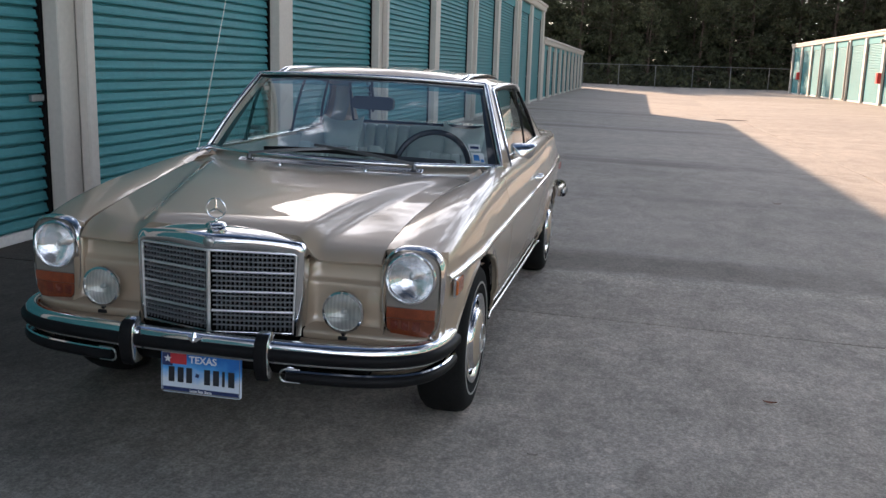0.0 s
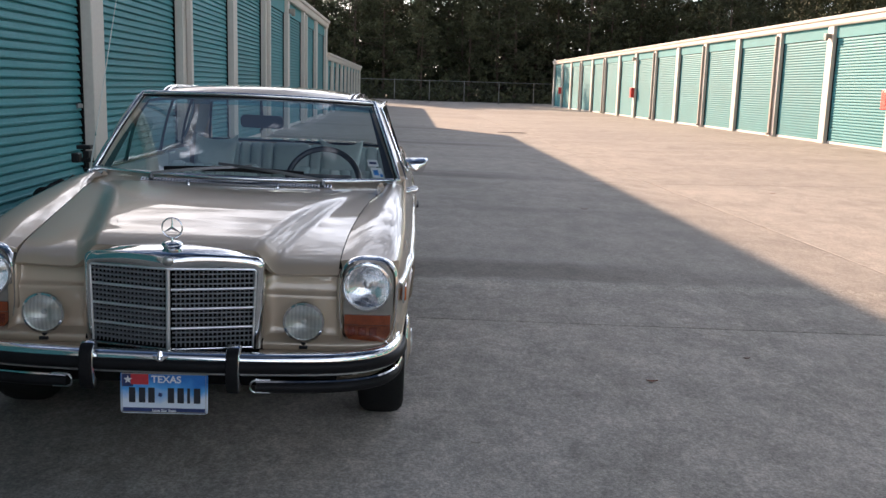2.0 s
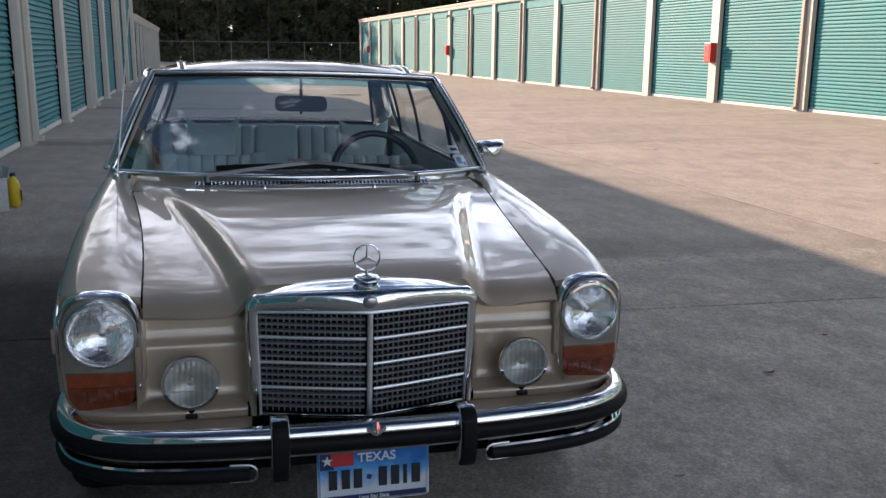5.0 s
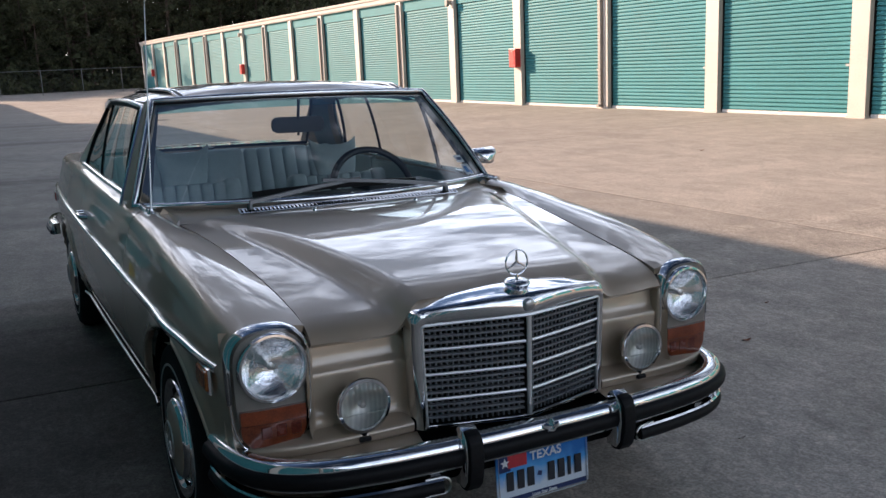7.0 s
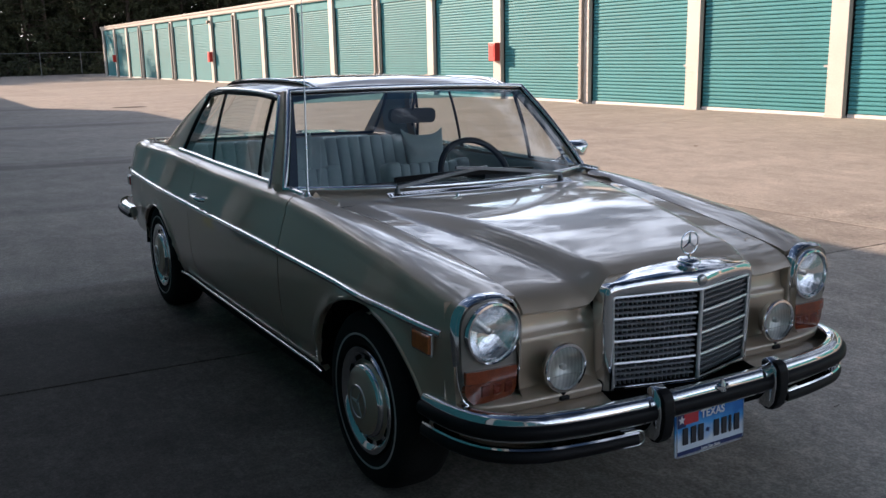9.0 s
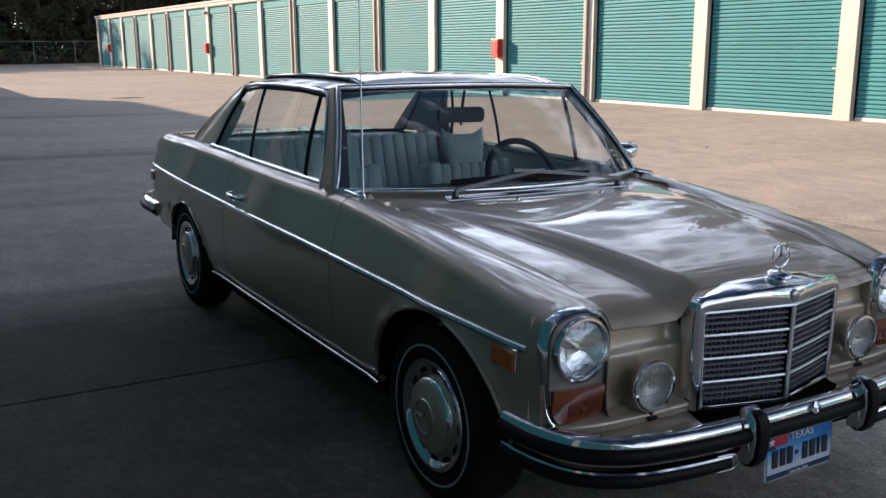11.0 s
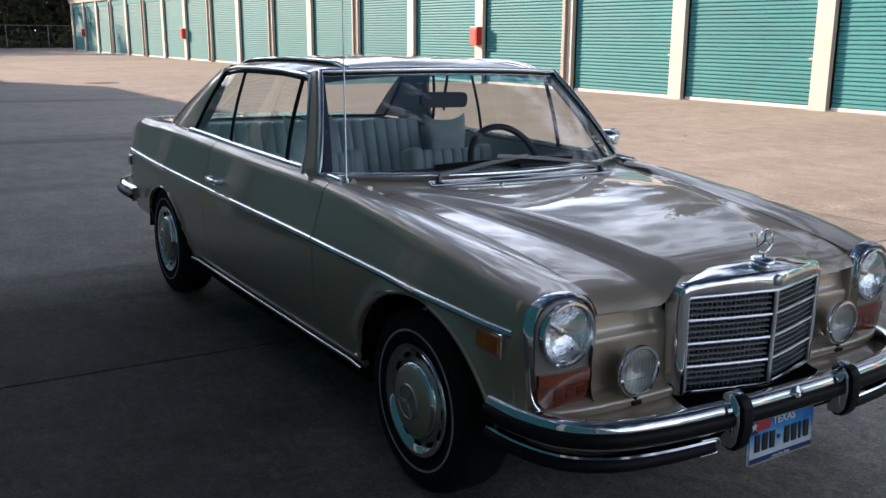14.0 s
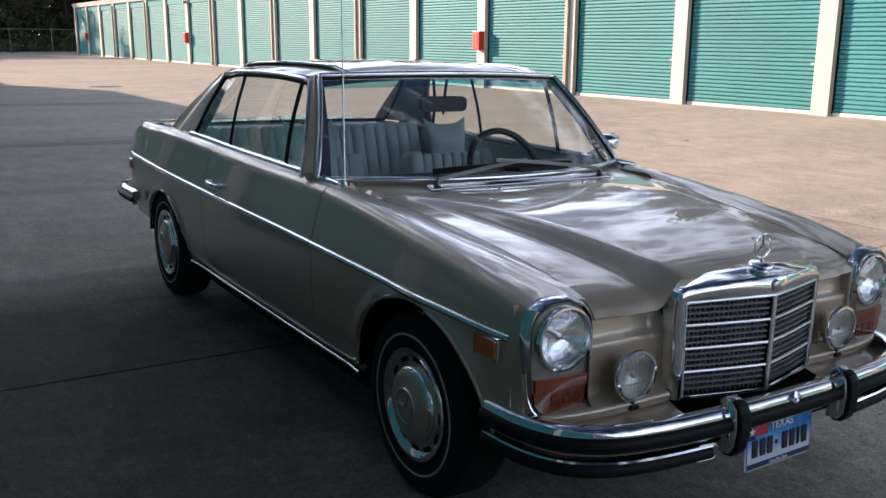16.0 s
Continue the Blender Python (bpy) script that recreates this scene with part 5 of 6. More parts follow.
def make_wheel(x, y):
    """Wheel with tyre, thin white wall, painted disc and chrome ring; x is the outer face."""
    s = 1 if x > 0 else -1
    w = holder("wheel", pose(x, y, AXLE_Z, 0, 90 * s, 0))
    bm = bmesh.new()
    lathe(bm, [(0.185, -0.185), (0.235, -0.195), (0.285, -0.185), (0.305, -0.165), (0.311, -0.14), (0.312, -0.10), (0.311, -0.05), (0.303, -0.022), (0.285, -0.004), (0.258, 0.002), (0.225, 0.002), (0.205, -0.004), (0.192, -0.012), (0.183, -0.030)], Matrix(), 72)
    part("tyre", bm, M["tyre"], w, smooth=True, angle=60)
    bm = bmesh.new()
    lathe(bm, [(0.2350, -0.002), (0.2345, 0.0038), (0.2275, 0.0038), (0.2270, -0.002)], Matrix(), 72)
    part("white_wall", bm, M["white_rubber"], w, "thin white band", smooth=True)
    bm = bmesh.new()
    lathe(bm, [(0.188, -0.020), (0.190, -0.006), (0.186, 0.002), (0.170, 0.000), (0.162, -0.010), (0.152, -0.016), (0.142, -0.014), (0.137, -0.03)], Matrix(), 64)
    part("trim_ring", bm, M["chrome"], w, "chrome trim ring", smooth=True, angle=60)
    bm = bmesh.new()
    lathe(bm, [(0.142, -0.025), (0.130, -0.012), (0.123, 0.004), (0.114, 0.012), (0.095, 0.018), (0.070, 0.020), (0.062, 0.024), (0.030, 0.026), (0.0005, 0.026)], Matrix(), 64)
    part("hub_cap", bm, M["paint"], w, "beige painted hub cap", smooth=True, angle=60)
    bm = bmesh.new()
    lathe(bm, [(0.128, -0.008), (0.1265, 0.002), (0.122, 0.006), (0.117, 0.010)], Matrix(), 64)
    part("hub_ring", bm, M["chrome"], w, smooth=True)
    bm = bmesh.new()
    lathe(bm, [(0.060, 0.0245), (0.058, 0.028), (0.054, 0.0285), (0.053, 0.026)], Matrix(), 40)
    for a in (90, 210, 330):
        d = Vector((math.cos(radians(a)), math.sin(radians(a)), 0))
        rod(bm, Vector((0, 0, 0.0262)), Vector((0, 0, 0.0262)) + d * 0.054, 0.007, 0.002, 6)
    part("hub_emblem", bm, M["satin"], w, smooth=True)
    for k in range(12):
        bm = bmesh.new()
        a = 2 * math.pi * k / 12
        box(bm, (0.150, 0, -0.0135), (0.017, 0.036, 0.004), 0.0015, m=Matrix.Rotation(a, 4, "Z"), seg=1)
        part("vent_slot", bm, M["dark"], w)
    return w


for x, y in ((0.850, AXLE_F), (-0.850, AXLE_F), (0.850, AXLE_R), (-0.850, AXLE_R)):
    make_wheel(x, y)
bm = bmesh.new()
box(bm, (0, 1.45, 0.34), (1.30, 4.0, 0.16), 0.03)
part("underbody", bm, M["dark"], car)
bm = bmesh.new()
box(bm, (0, -0.05, 0.58), (1.06, 1.0, 0.36), 0.03)
part("engine_bay", bm, M["dark"], car)


# ---- cabin ----
def quad_fn(a, b, c, d, bulge=0.0, out=(0, 0, 1)):
    """A bilinear patch a-b (u) to d-c (v) with a slight bulge."""
    a, b, c, d, o = Vector(a), Vector(b), Vector(c), Vector(d), Vector(out)

    def f(u, v):
        p = (a * (1 - u) + b * u) * (1 - v) + (d * (1 - u) + c * u) * v
        return p + o * bulge * 4 * u * (1 - u) * 4 * v * (1 - v)
    return f


def screen_low(u):
    return Vector((0.784 * u, 0.478 + 0.275 * abs(u)**2.2, 0.926 - 0.004 * u * u))


def screen_top(u):
    return Vector((0.626 * u, 0.985 + 0.085 * u * u, 1.322 - 0.014 * u * u))


def screen_fn(u, v):
    p = screen_low(u).lerp(screen_top(u), v)
    return p + Vector((0, -0.020, 0.016)) * 4 * v * (1 - v) * (1 - 0.3 * u * u)


def rear_low(u):
    return Vector((0.662 * u, 2.900 - 0.060 * u * u, 0.966))


def rear_top(u):
    return Vector((0.545 * u, 2.430 - 0.055 * u * u, 1.303 - 0.010 * u * u))


def roof_fn(u, v):
    """Roof: u across, v from windscreen to rear window."""
    a, b = screen_top(u), rear_top(u)
    x = u * (0.628 * (1 - v) + 0.585 * v + 0.045 * math.sin(math.pi * min(1, v * 1.1)))
    y = a.y + (b.y - a.y) * v
    z = a.z * (1 - v) + b.z * v + 0.052 * math.sin(math.pi * min(v, 0.9999)**0.85)**0.42 * (1 - 0.55 * abs(u)**3)
    z += 0.014 * (1 - u * u) - 0.012 * abs(u)**6
    return Vector((x, y, z))


bm = bmesh.new()
sheet(bm, roof_fn, spread(-1, 1, 33), spread(0, 1, 25))
roof = part("roof", bm, M["paint"], car, "beige roof with bright rails", smooth=True, angle=60)
bm = bmesh.new()
sheet(bm, lambda u, v: roof_fn(u * 0.99, v) - Vector((0, 0, 0.035)), spread(-1, 1, 13), spread(0.0, 1, 9))
part("headliner", bm, M["lining"], car, smooth=True)

for sx in (1, -1):
    # roof rails: two bright lips with a dark channel
    for off, mat, r in ((-0.013, "chrome", 0.006), (0.013, "chrome", 0.006), (0.0, "rubber", 0.009)):
        bm = bmesh.new()
        pts = []
        for v in spread(0.015, 0.985, 26):
            p = roof_fn(sx * 0.80, v)
            rise = 0.011 * min(1.0, step((v - 0.015) / 0.10), step((0.985 - v) / 0.10)) - (0.004 if mat == "rubber" else 0)
            pts.append(p + Vector((sx * off, 0, rise)))
        sweep(bm, pts, circle(r, 8))
        part("roof_rail", bm, M[mat], roof, "bright roof rail" if mat == "chrome" else "dark rail channel", smooth=True)
    # A pillar
    bm = bmesh.new()
    sections = []
    for t in spread(-0.08, 1, 10):
        f = screen_fn(1, t) - Vector((0.5 * max(-t, 0.0), 0, 0))
        wdt = 0.034 * (1 - max(t, 0))**1.2 + 0.044
        back_p = Vector((f.x + 0.012 + 0.010 * (1 - t), f.y + wdt, f.z + 0.003))
        sections.append([f, f + Vector((0.014, 0.012, 0.010)), back_p + Vector((0.012, -0.01, 0.0)), back_p, back_p - Vector((0.045, 0.0, 0.01)), f + Vector((-0.030, 0.03, -0.012))])
    rings = [[bm.verts.new((sx * p.x, p.y, p.z)) for p in sec] for sec in sections]
    for r0, r1 in zip(rings, rings[1:]):
        for i in range(6):
            j = (i + 1) % 6
            bm.faces.new((r0[i], r0[j], r1[j], r1[i]))
    part("windscreen_pillar", bm, M["paint"], car, smooth=True, angle=35)
    # side of the roof above the windows, with the drip rail
    win_top = [(0.660, 1.125, 1.283), (0.668, 1.34, 1.296), (0.670, 1.62, 1.298), (0.662, 1.92, 1.290), (0.642, 2.17, 1.266), (0.634, 2.25, 1.235)]
    bm = bmesh.new()
    vs_ = [(1.03, 0.0), (1.28, 0.23), (1.60, 0.46), (1.90, 0.70), (2.12, 0.88), (2.28, 0.97)]
    for (p, (y, v)), (p2, (y2, v2)) in zip(list(zip(win_top, vs_)), list(zip(win_top, vs_))[1:]):
        a, b = roof_fn(sx, v), roof_fn(sx, v2)
        c, d = Vector((sx * p2[0], p2[1], p2[2])), Vector((sx * p[0], p[1], p[2]))
        sheet(bm, quad_fn(a, b, c, d, 0.004, (sx, 0, 0.3)), spread(0, 1, 4), spread(0, 1, 4))
    bmesh.ops.remove_doubles(bm, verts=bm.verts, dist=0.0008)
    part("roof_side", bm, M["paint"], car, smooth=True, angle=60)
    bm = bmesh.new()
    rail = [Vector((sx * (screen_fn(1, t).x + 0.024 + 0.010 * (1 - t)), screen_fn(1, t).y + 0.040 + 0.034 * (1 - t)**1.2, screen_fn(1, t).z + 0.004)) for t in spread(0.0, 0.93, 8)]
    rail += [Vector((sx * (p[0] + 0.006), p[1], p[2] + 0.014)) for p in win_top] + [Vector((sx * x, y, z)) for x, y, z in ((0.655, 2.285, 1.19), (0.700, 2.34, 1.07), (0.748, 2.385, 0.975))]
    sweep(bm, rail, circle(0.0095, 8), up=(sx, 0, 0.2))
    part("drip_rail", bm, M["bright"], car, "chrome drip rail", smooth=True)
    # rear pillar
    bm = bmesh.new()
    front_edge = [(0.634, 2.25, 1.245), (0.650, 2.285, 1.19), (0.696, 2.34, 1.07), (0.762, 2.395, 0.955)]
    rows_ = []
    for k, f in enumerate(front_edge):
        r = Vector((0.572, 2.42, 1.284)).lerp(Vector((0.685, 3.03, 0.953)), (0.0, 0.26, 0.62, 1.0)[k]) + Vector((0, 0, (0.0, 0.006, 0.010, 0.0)[k]))
        rows_.append((Vector(f), r))
    ff, rf = ([smooth_keys([(i, r[w][c]) for i, r in enumerate(rows_)]) for c in range(3)] for w in (0, 1))

    def pillar(u, v):
        a, b = Vector([g(v * 3) for g in ff]), Vector([g(v * 3) for g in rf])
        p = a.lerp(b, u) + Vector((0.022 * math.sin(math.pi * u) * (0.5 + v), 0, 0.004))
        return Vector((sx * p.x, p.y, p.z))
    sheet(bm, pillar, spread(0, 1, 9), spread(0, 1, 13))
    part("rear_pillar", bm, M["paint"], car, smooth=True, angle=60)
    bm = bmesh.new()
    a, b, c = roof_fn(sx, 0.97), roof_fn(sx, 1.0), Vector((sx * 0.572, 2.42, 1.284))
    d = Vector((sx * 0.634, 2.25, 1.245))
    sheet(bm, quad_fn(a, b, c, d), spread(0, 1, 4), spread(0, 1, 4))
    part("pillar_joint", bm, M["paint"], car, smooth=True)
    bm = bmesh.new()

    def lining(u, v):
        """Inner face of the rear pillar, from the side window back to the rear window."""
        p = pillar(u * (1 - 0.5 * v), v)
        q = p.lerp(Vector((sx * 0.50, p.y + 0.02, p.z - 0.01)), 0.16)
        return q + Vector((-sx * 0.012, 0, -0.012))
    sheet(bm, lining, spread(0, 1, 7), spread(0, 1, 9))
    part("pillar_lining", bm, M["lining"], car, smooth=True)
    # belt: shelf from the crown to the glass, bright strip, dark seal
    bm = bmesh.new()
    ys = spread(0.63, 3.02, 30)
    sheet(bm, lambda y, t: Vector((sx * ((side_point(1, y, 1).x) * (1 - t) + (0.735 if y < 2.35 else 0.66 + 0.075 * max(0, (3.02 - y) / 0.67)) * t), y, side_point(1, y, 1).z + 0.004 * t)), ys, spread(0, 1, 4))
    part("belt_shelf", bm, M["paint"], car, smooth=True)
    bm = bmesh.new()
    sweep(bm, [(sx * 0.764, y, crown_z(y) + 0.010) for y in spread(0.60, 2.43, 26)], [(sx * a, b) for a, b in ((-0.010, -0.012), (0.008, -0.012), (0.009, -0.006), (0.003, 0.005), (-0.008, 0.006))])
    part("belt_strip", bm, M["bright"], car, "chrome strip under the side windows", smooth=True, angle=60)
    # side glass

    def side_glass(u0, u1, inset=0.0):
        """Pane between two stations; bottom follows the belt, top the roof side."""
        tops = ([smooth_keys([(p[1], p[c]) for p in win_top[:5]]) for c in (0, 2)])

        def f(u, v):
            y0 = u0[0] + (u1[0] - u0[0]) * u
            y1 = u0[1] + (u1[1] - u0[1]) * u
            lo_ = Vector((0.752, y0, crown_z(y0) + 0.004))
            hi_ = Vector((tops[0](y1) - 0.004, y1, tops[1](y1) - 0.004))
            p = lo_.lerp(hi_, v) + Vector((0.010 * math.sin(math.pi * v) - inset, 0, 0))
            return Vector((sx * p.x, p.y, p.z))
        return f
    panes = (((0.815, 1.11), (1.135, 1.16)), ((1.145, 1.17), (1.825, 1.825)), ((1.845, 1.845), (2.375, 2.19)))
    for i, (u0, u1) in enumerate(panes):
        bm = bmesh.new()
        sheet(bm, side_glass(u0, u1), spread(0, 1, 7), spread(0, 1, 7))
        pane = part("side_window", bm, M["side_glass"], car, "clear greenish side window", smooth=True)
        pane.visible_shadow = False
    for (y0, y1), w in (((1.140, 1.165), 0.0095), ((1.835, 1.835), 0.008)):
        bm = bmesh.new()
        f = side_glass((y0, y1), (y0 + 0.01, y1 + 0.01), 0.002)
        sweep(bm, [f(0.5, v) for v in spread(0, 1, 9)], circle(w, 8), up=(0, 1, 0))
        part("window_bar", bm, M["rubber"], car, smooth=True)
    bm = bmesh.new()
    f = side_glass((0.81, 1.105), (2.38, 2.20), -0.001)
    loop = [f(0, v) for v in spread(0, 1, 7)] + [f(u, 1) for u in spread(0, 1, 24)[1:]] + [f(1, v) for v in spread(1, 0, 7)[1:]]
    sweep(bm, loop, circle(0.009, 6), up=(sx, 0, 0.2))
    part("window_seal", bm, M["rubber"], car, "black rubber window seal", smooth=True)
    # door inner panel and arm rest
    bm = bmesh.new()
    box(bm, (sx * 0.738, 1.30, 0.68), (0.03, 1.25, 0.48), 0.01)
    part("door_card", bm, M["seat"], car, "pale vinyl door panel")
    bm = bmesh.new()
    box(bm, (sx * 0.705, 1.40, 0.70), (0.07, 0.60, 0.07), 0.025)
    part("arm_rest", bm, M["seat"], car, smooth=True)
    bm = bmesh.new()
    box(bm, (sx * 0.738, 2.20, 0.70), (0.04, 0.54, 0.46), 0.01)
    part("rear_side_panel", bm, M["seat"], car)

# inner trim of the windscreen pillars: dark glass reflection put into its colour
for sx in (1, -1):
    bm = bmesh.new()
    sheet(bm, lambda u, v: screen_fn(sx * (0.935 + 0.030 * v + (0.055 - 0.030 * v) * u), v) + Vector((-sx * 0.012 * (1 - u), 0.036 - 0.012 * u, -0.022)), spread(0, 1, 4), spread(0.03, 0.97, 12))
    part("pillar_reflection_trim", bm, M["dash"], car, smooth=True)

# windscreen with its bright surround and blue shade band
bm = bmesh.new()
sheet(bm, screen_fn, spread(-0.985, 0.985, 25), spread(0.02, 0.98, 13))
screen = part("windscreen", bm, M["glass"], car, "clear windscreen with a blue-green top band", smooth=True)
screen.visible_shadow = False
bm = bmesh.new()
sheet(bm, lambda u, v: screen_fn(u, v) + Vector((0, 0.004, -0.003)), spread(-0.97, 0.97, 25), spread(0.87, 0.975, 4))
shade_band = part("shade_band", bm, M["band"], screen, "blue-green tinted band")
shade_band.visible_shadow = False
loop = [screen_fn(u, 0.0) for u in spread(-1, 1, 31)] + [screen_fn(1, v) for v in spread(0, 1, 13)[1:]] + [screen_fn(u, 1.0) for u in spread(1, -1, 31)[1:]] + [screen_fn(-1, v) for v in spread(1, 0, 13)[1:-1]]
bm = bmesh.new()
sweep(bm, [p + Vector((0, -0.006, 0.006)) for p in loop], circle(0.0125, 10), up=(0, -0.6, 0.75), closed=True)
part("screen_trim", bm, M["bright"], screen, "chrome windscreen surround", smooth=True)
inner = [screen_fn(u * 0.985, 0.018) for u in spread(-1, 1, 31)] + [screen_fn(0.985, v) for v in spread(0.018, 0.978, 13)[1:]] + [screen_fn(u * 0.985, 0.978) for u in spread(1, -1, 31)[1:]] + [screen_fn(-0.985, v) for v in spread(0.978, 0.018, 13)[1:-1]]
bm = bmesh.new()
sweep(bm, inner, circle(0.0055, 6), up=(0, -0.6, 0.75), closed=True)
part("screen_seal", bm, M["rubber"], screen, smooth=True)
# rear window
bm = bmesh.new()
rear_fn = lambda u, v: rear_low(u).lerp(rear_top(u), v) + Vector((0, -0.015, -0.012)) * 4 * v * (1 - v) * u * u
sheet(bm, rear_fn, spread(-1, 1, 17), spread(0, 1, 9))
rear_glass = part("rear_window", bm, M["side_glass"], car, "clear rear window", smooth=True)
rear_glass.visible_shadow = False
loop = [rear_fn(u, 0.0) for u in spread(-1, 1, 21)] + [rear_fn(1, v) for v in spread(0, 1, 9)[1:]] + [rear_fn(u, 1.0) for u in spread(1, -1, 21)[1:]] + [rear_fn(-1, v) for v in spread(1, 0, 9)[1:-1]]
bm = bmesh.new()
sweep(bm, loop, circle(0.009, 8), up=(0, 0.6, 0.75), closed=True)
part("rear_window_trim", bm, M["rubber"], rear_glass, smooth=True)

# tail: boot lid, rear panel, lamps, bumper
bm = bmesh.new()
skin(bm, lambda y, u: Vector((u * (0.700 - 0.02 * (y - 3.0)), y, side_point(1, y, 1).z + 0.012 * (1 - u * u) + 0.004)), spread(3.005, 3.70, 18), spread(-1, 1, 21), 0.02, (0, 3.2, 0.3))
part("boot_lid", bm, M["paint"], car, smooth=True, angle=60)
bm = bmesh.new()
sheet(bm, lambda u, t: Vector((u * (half_width(3.72) - 0.02 * t - 0.085 * step((t - 0.72) / 0.28)), 3.72 + 0.03 * (1 - u * u) * math.sin(math.pi * t), 0.36 + 0.53 * t)), spread(-1, 1, 17), spread(0, 1, 9))
part("tail_panel", bm, M["paint"], car, smooth=True)
for sx in (1, -1):
    bm = bmesh.new()
    box(bm, (sx * 0.60, 3.735, 0.66), (0.34, 0.06, 0.14), 0.02)
    part("tail_lamp", bm, M["red_lens"], car, "red tail lamp", smooth=True)
    bm = bmesh.new()
    sheet(bm, lambda y, t: Vector((sx * ((side_point(1, y, 1).x) * (1 - t) + (0.704 - 0.02 * (y - 3.0)) * t), y, side_point(1, y, 1).z + 0.003 * t)), spread(2.99, 3.72, 12), spread(0, 1, 3))
    part("tail_shelf", bm, M["paint"], car, smooth=True)
TAIL = [(0.0, 3.93), (0.4, 3.92), (0.62, 3.885), (0.76, 3.82), (0.84, 3.72), (0.872, 3.57), (0.878, 3.26)]
half = smooth_path(TAIL, 24)
line = [(-x, y) for x, y in half[::-1]] + half[1:]
bm = bmesh.new()
sweep(bm, [Vector((x, y, 0.490)) for x, y in line], [(0.03, 0.034), (-0.004, 0.034), (-0.018, 0.020), (-0.020, -0.010), (-0.010, -0.034), (0.03, -0.036)])
rear_bumper = part("rear_bumper", bm, M["chrome"], car, "chrome rear bumper with a rubber strip", smooth=True, angle=50)
bm = bmesh.new()
sweep(bm, [Vector((x, y, 0.470)) for x, y in line], [(-0.005, 0.016), (-0.028, 0.012), (-0.032, 0.0), (-0.028, -0.012), (-0.005, -0.018)])
part("rubber_strip", bm, M["rubber"], rear_bumper, smooth=True)

# inside: dash, steering wheel, seats
bm = bmesh.new()
box(bm, (0, 0.74, 0.868), (1.40, 0.36, 0.07), 0.03)
box(bm, (0, 0.80, 0.77), (1.40, 0.20, 0.16), 0.03)
box(bm, (0.36, 0.82, 0.905), (0.34, 0.18, 0.05), 0.022)
part("dashboard", bm, M["dash"], car, "dark padded dashboard", smooth=True)
steering = holder("steering_wheel", pose(0.358, 1.065, 0.866, 64, 0, 0))
bm = bmesh.new()
sweep(bm, [(0.200 * math.cos(2 * math.pi * i / 48), 0.200 * math.sin(2 * math.pi * i / 48), 0) for i in range(48)], circle(0.0165, 8), closed=True)
part("rim", bm, M["wheel_black"], steering, smooth=True)
bm = bmesh.new()
box(bm, (0, -0.01, -0.025), (0.20, 0.10, 0.05), 0.022)
for sxx in (-1, 1):
    rod(bm, (sxx * 0.06, -0.01, -0.02), (sxx * 0.196, 0.0, 0), 0.018, 0.011)
rod(bm, (0, -0.02, -0.03), (0, -0.10, -0.30), 0.03)
part("hub", bm, M["wheel_black"], steering, smooth=True)


def cushion(bm, c, s, bevel=0.05):
    box(bm, c, s, bevel, seg=3)


for sx in (1, -1):
    seat = holder("front_seat", pose(0.405 if sx > 0 else -0.375, -0.05 if sx > 0 else 0, 0, 0, 0, 0))
    bm = bmesh.new()
    cushion(bm, (0, 1.42, 0.45), (0.52, 0.52, 0.16), 0.05)
    part("seat_cushion", bm, M["seat"], seat, smooth=True, angle=70)
    tilt = pose(0, 1.62, 0.475, -14, 0, 0)
    bm = bmesh.new()
    for sxx in (-1, 1):
        box(bm, (sxx * 0.222, 0, 0.215), (0.085, 0.13, 0.43), 0.035, m=tilt, seg=3)
    part("backrest", bm, M["seat"], seat, "pale vinyl backrest", smooth=True, angle=70)
    for k in range(6):
        bm = bmesh.new()
        box(bm, (-0.155 + 0.062 * k, 0, 0.205), (0.061, 0.115, 0.42), 0.022, m=tilt, seg=3)
        part("pleat", bm, M["seat"], seat, smooth=True, angle=70)
    bm = bmesh.new()

    def rest(u, v):
        """Head rest: a broad pillow with raised corners."""
        a, b = 2 * math.pi * u, v
        x = 0.134 * math.copysign(abs(math.cos(a))**0.6, math.cos(a))
        y = 0.036 * math.copysign(abs(math.sin(a))**0.8, math.sin(a))
        h = 0.158 + 0.042 * (abs(x) / 0.134)**3.0
        k = 0.78 + 0.22 * b
        return tilt @ Vector((x * (k + 0.02 * math.sin(math.pi * b)), y * (0.10 + 0.90 * math.sin(math.pi * (0.14 + 0.86 * b))) - 0.01, 0.415 + h * b))
    g = sheet(bm, rest, spread(0, 1, 33), spread(0, 1, 9))
    top = [g[i][-1] for i in range(33)]
    for i in range(16):
        bm.faces.new(list(dict.fromkeys((top[i], top[i + 1], top[31 - i], top[32 - i]))))
    bm.faces.new([g[i][0] for i in range(32)])
    bmesh.ops.remove_doubles(bm, verts=bm.verts, dist=0.0005)
    part("head_rest", bm, M["seat"], seat, "broad pale head rest", smooth=True, angle=60)
bench = holder("rear_seat", Matrix())
bm = bmesh.new()
cushion(bm, (0, 2.08, 0.52), (1.30, 0.46, 0.16), 0.05)
part("seat_cushion", bm, M["seat"], bench, smooth=True, angle=70)
tilt = pose(0, 2.36, 0.58, -18, 0, 0)
for sx in (1, -1):
    for k in range(7):
        bm = bmesh.new()
        box(bm, (sx * (0.168 + 0.078 * k), 0, 0.20), (0.078, 0.12, 0.42), 0.030, m=tilt, seg=3)
        part("pleat", bm, M["seat"], bench, smooth=True, angle=70)
bm = bmesh.new()
box(bm, (0, -0.004, 0.206), (0.252, 0.13, 0.42), 0.040, m=tilt, seg=3)
part("arm_rest", bm, M["seat"], bench, "folded centre arm rest", smooth=True, angle=70)
bm = bmesh.new()
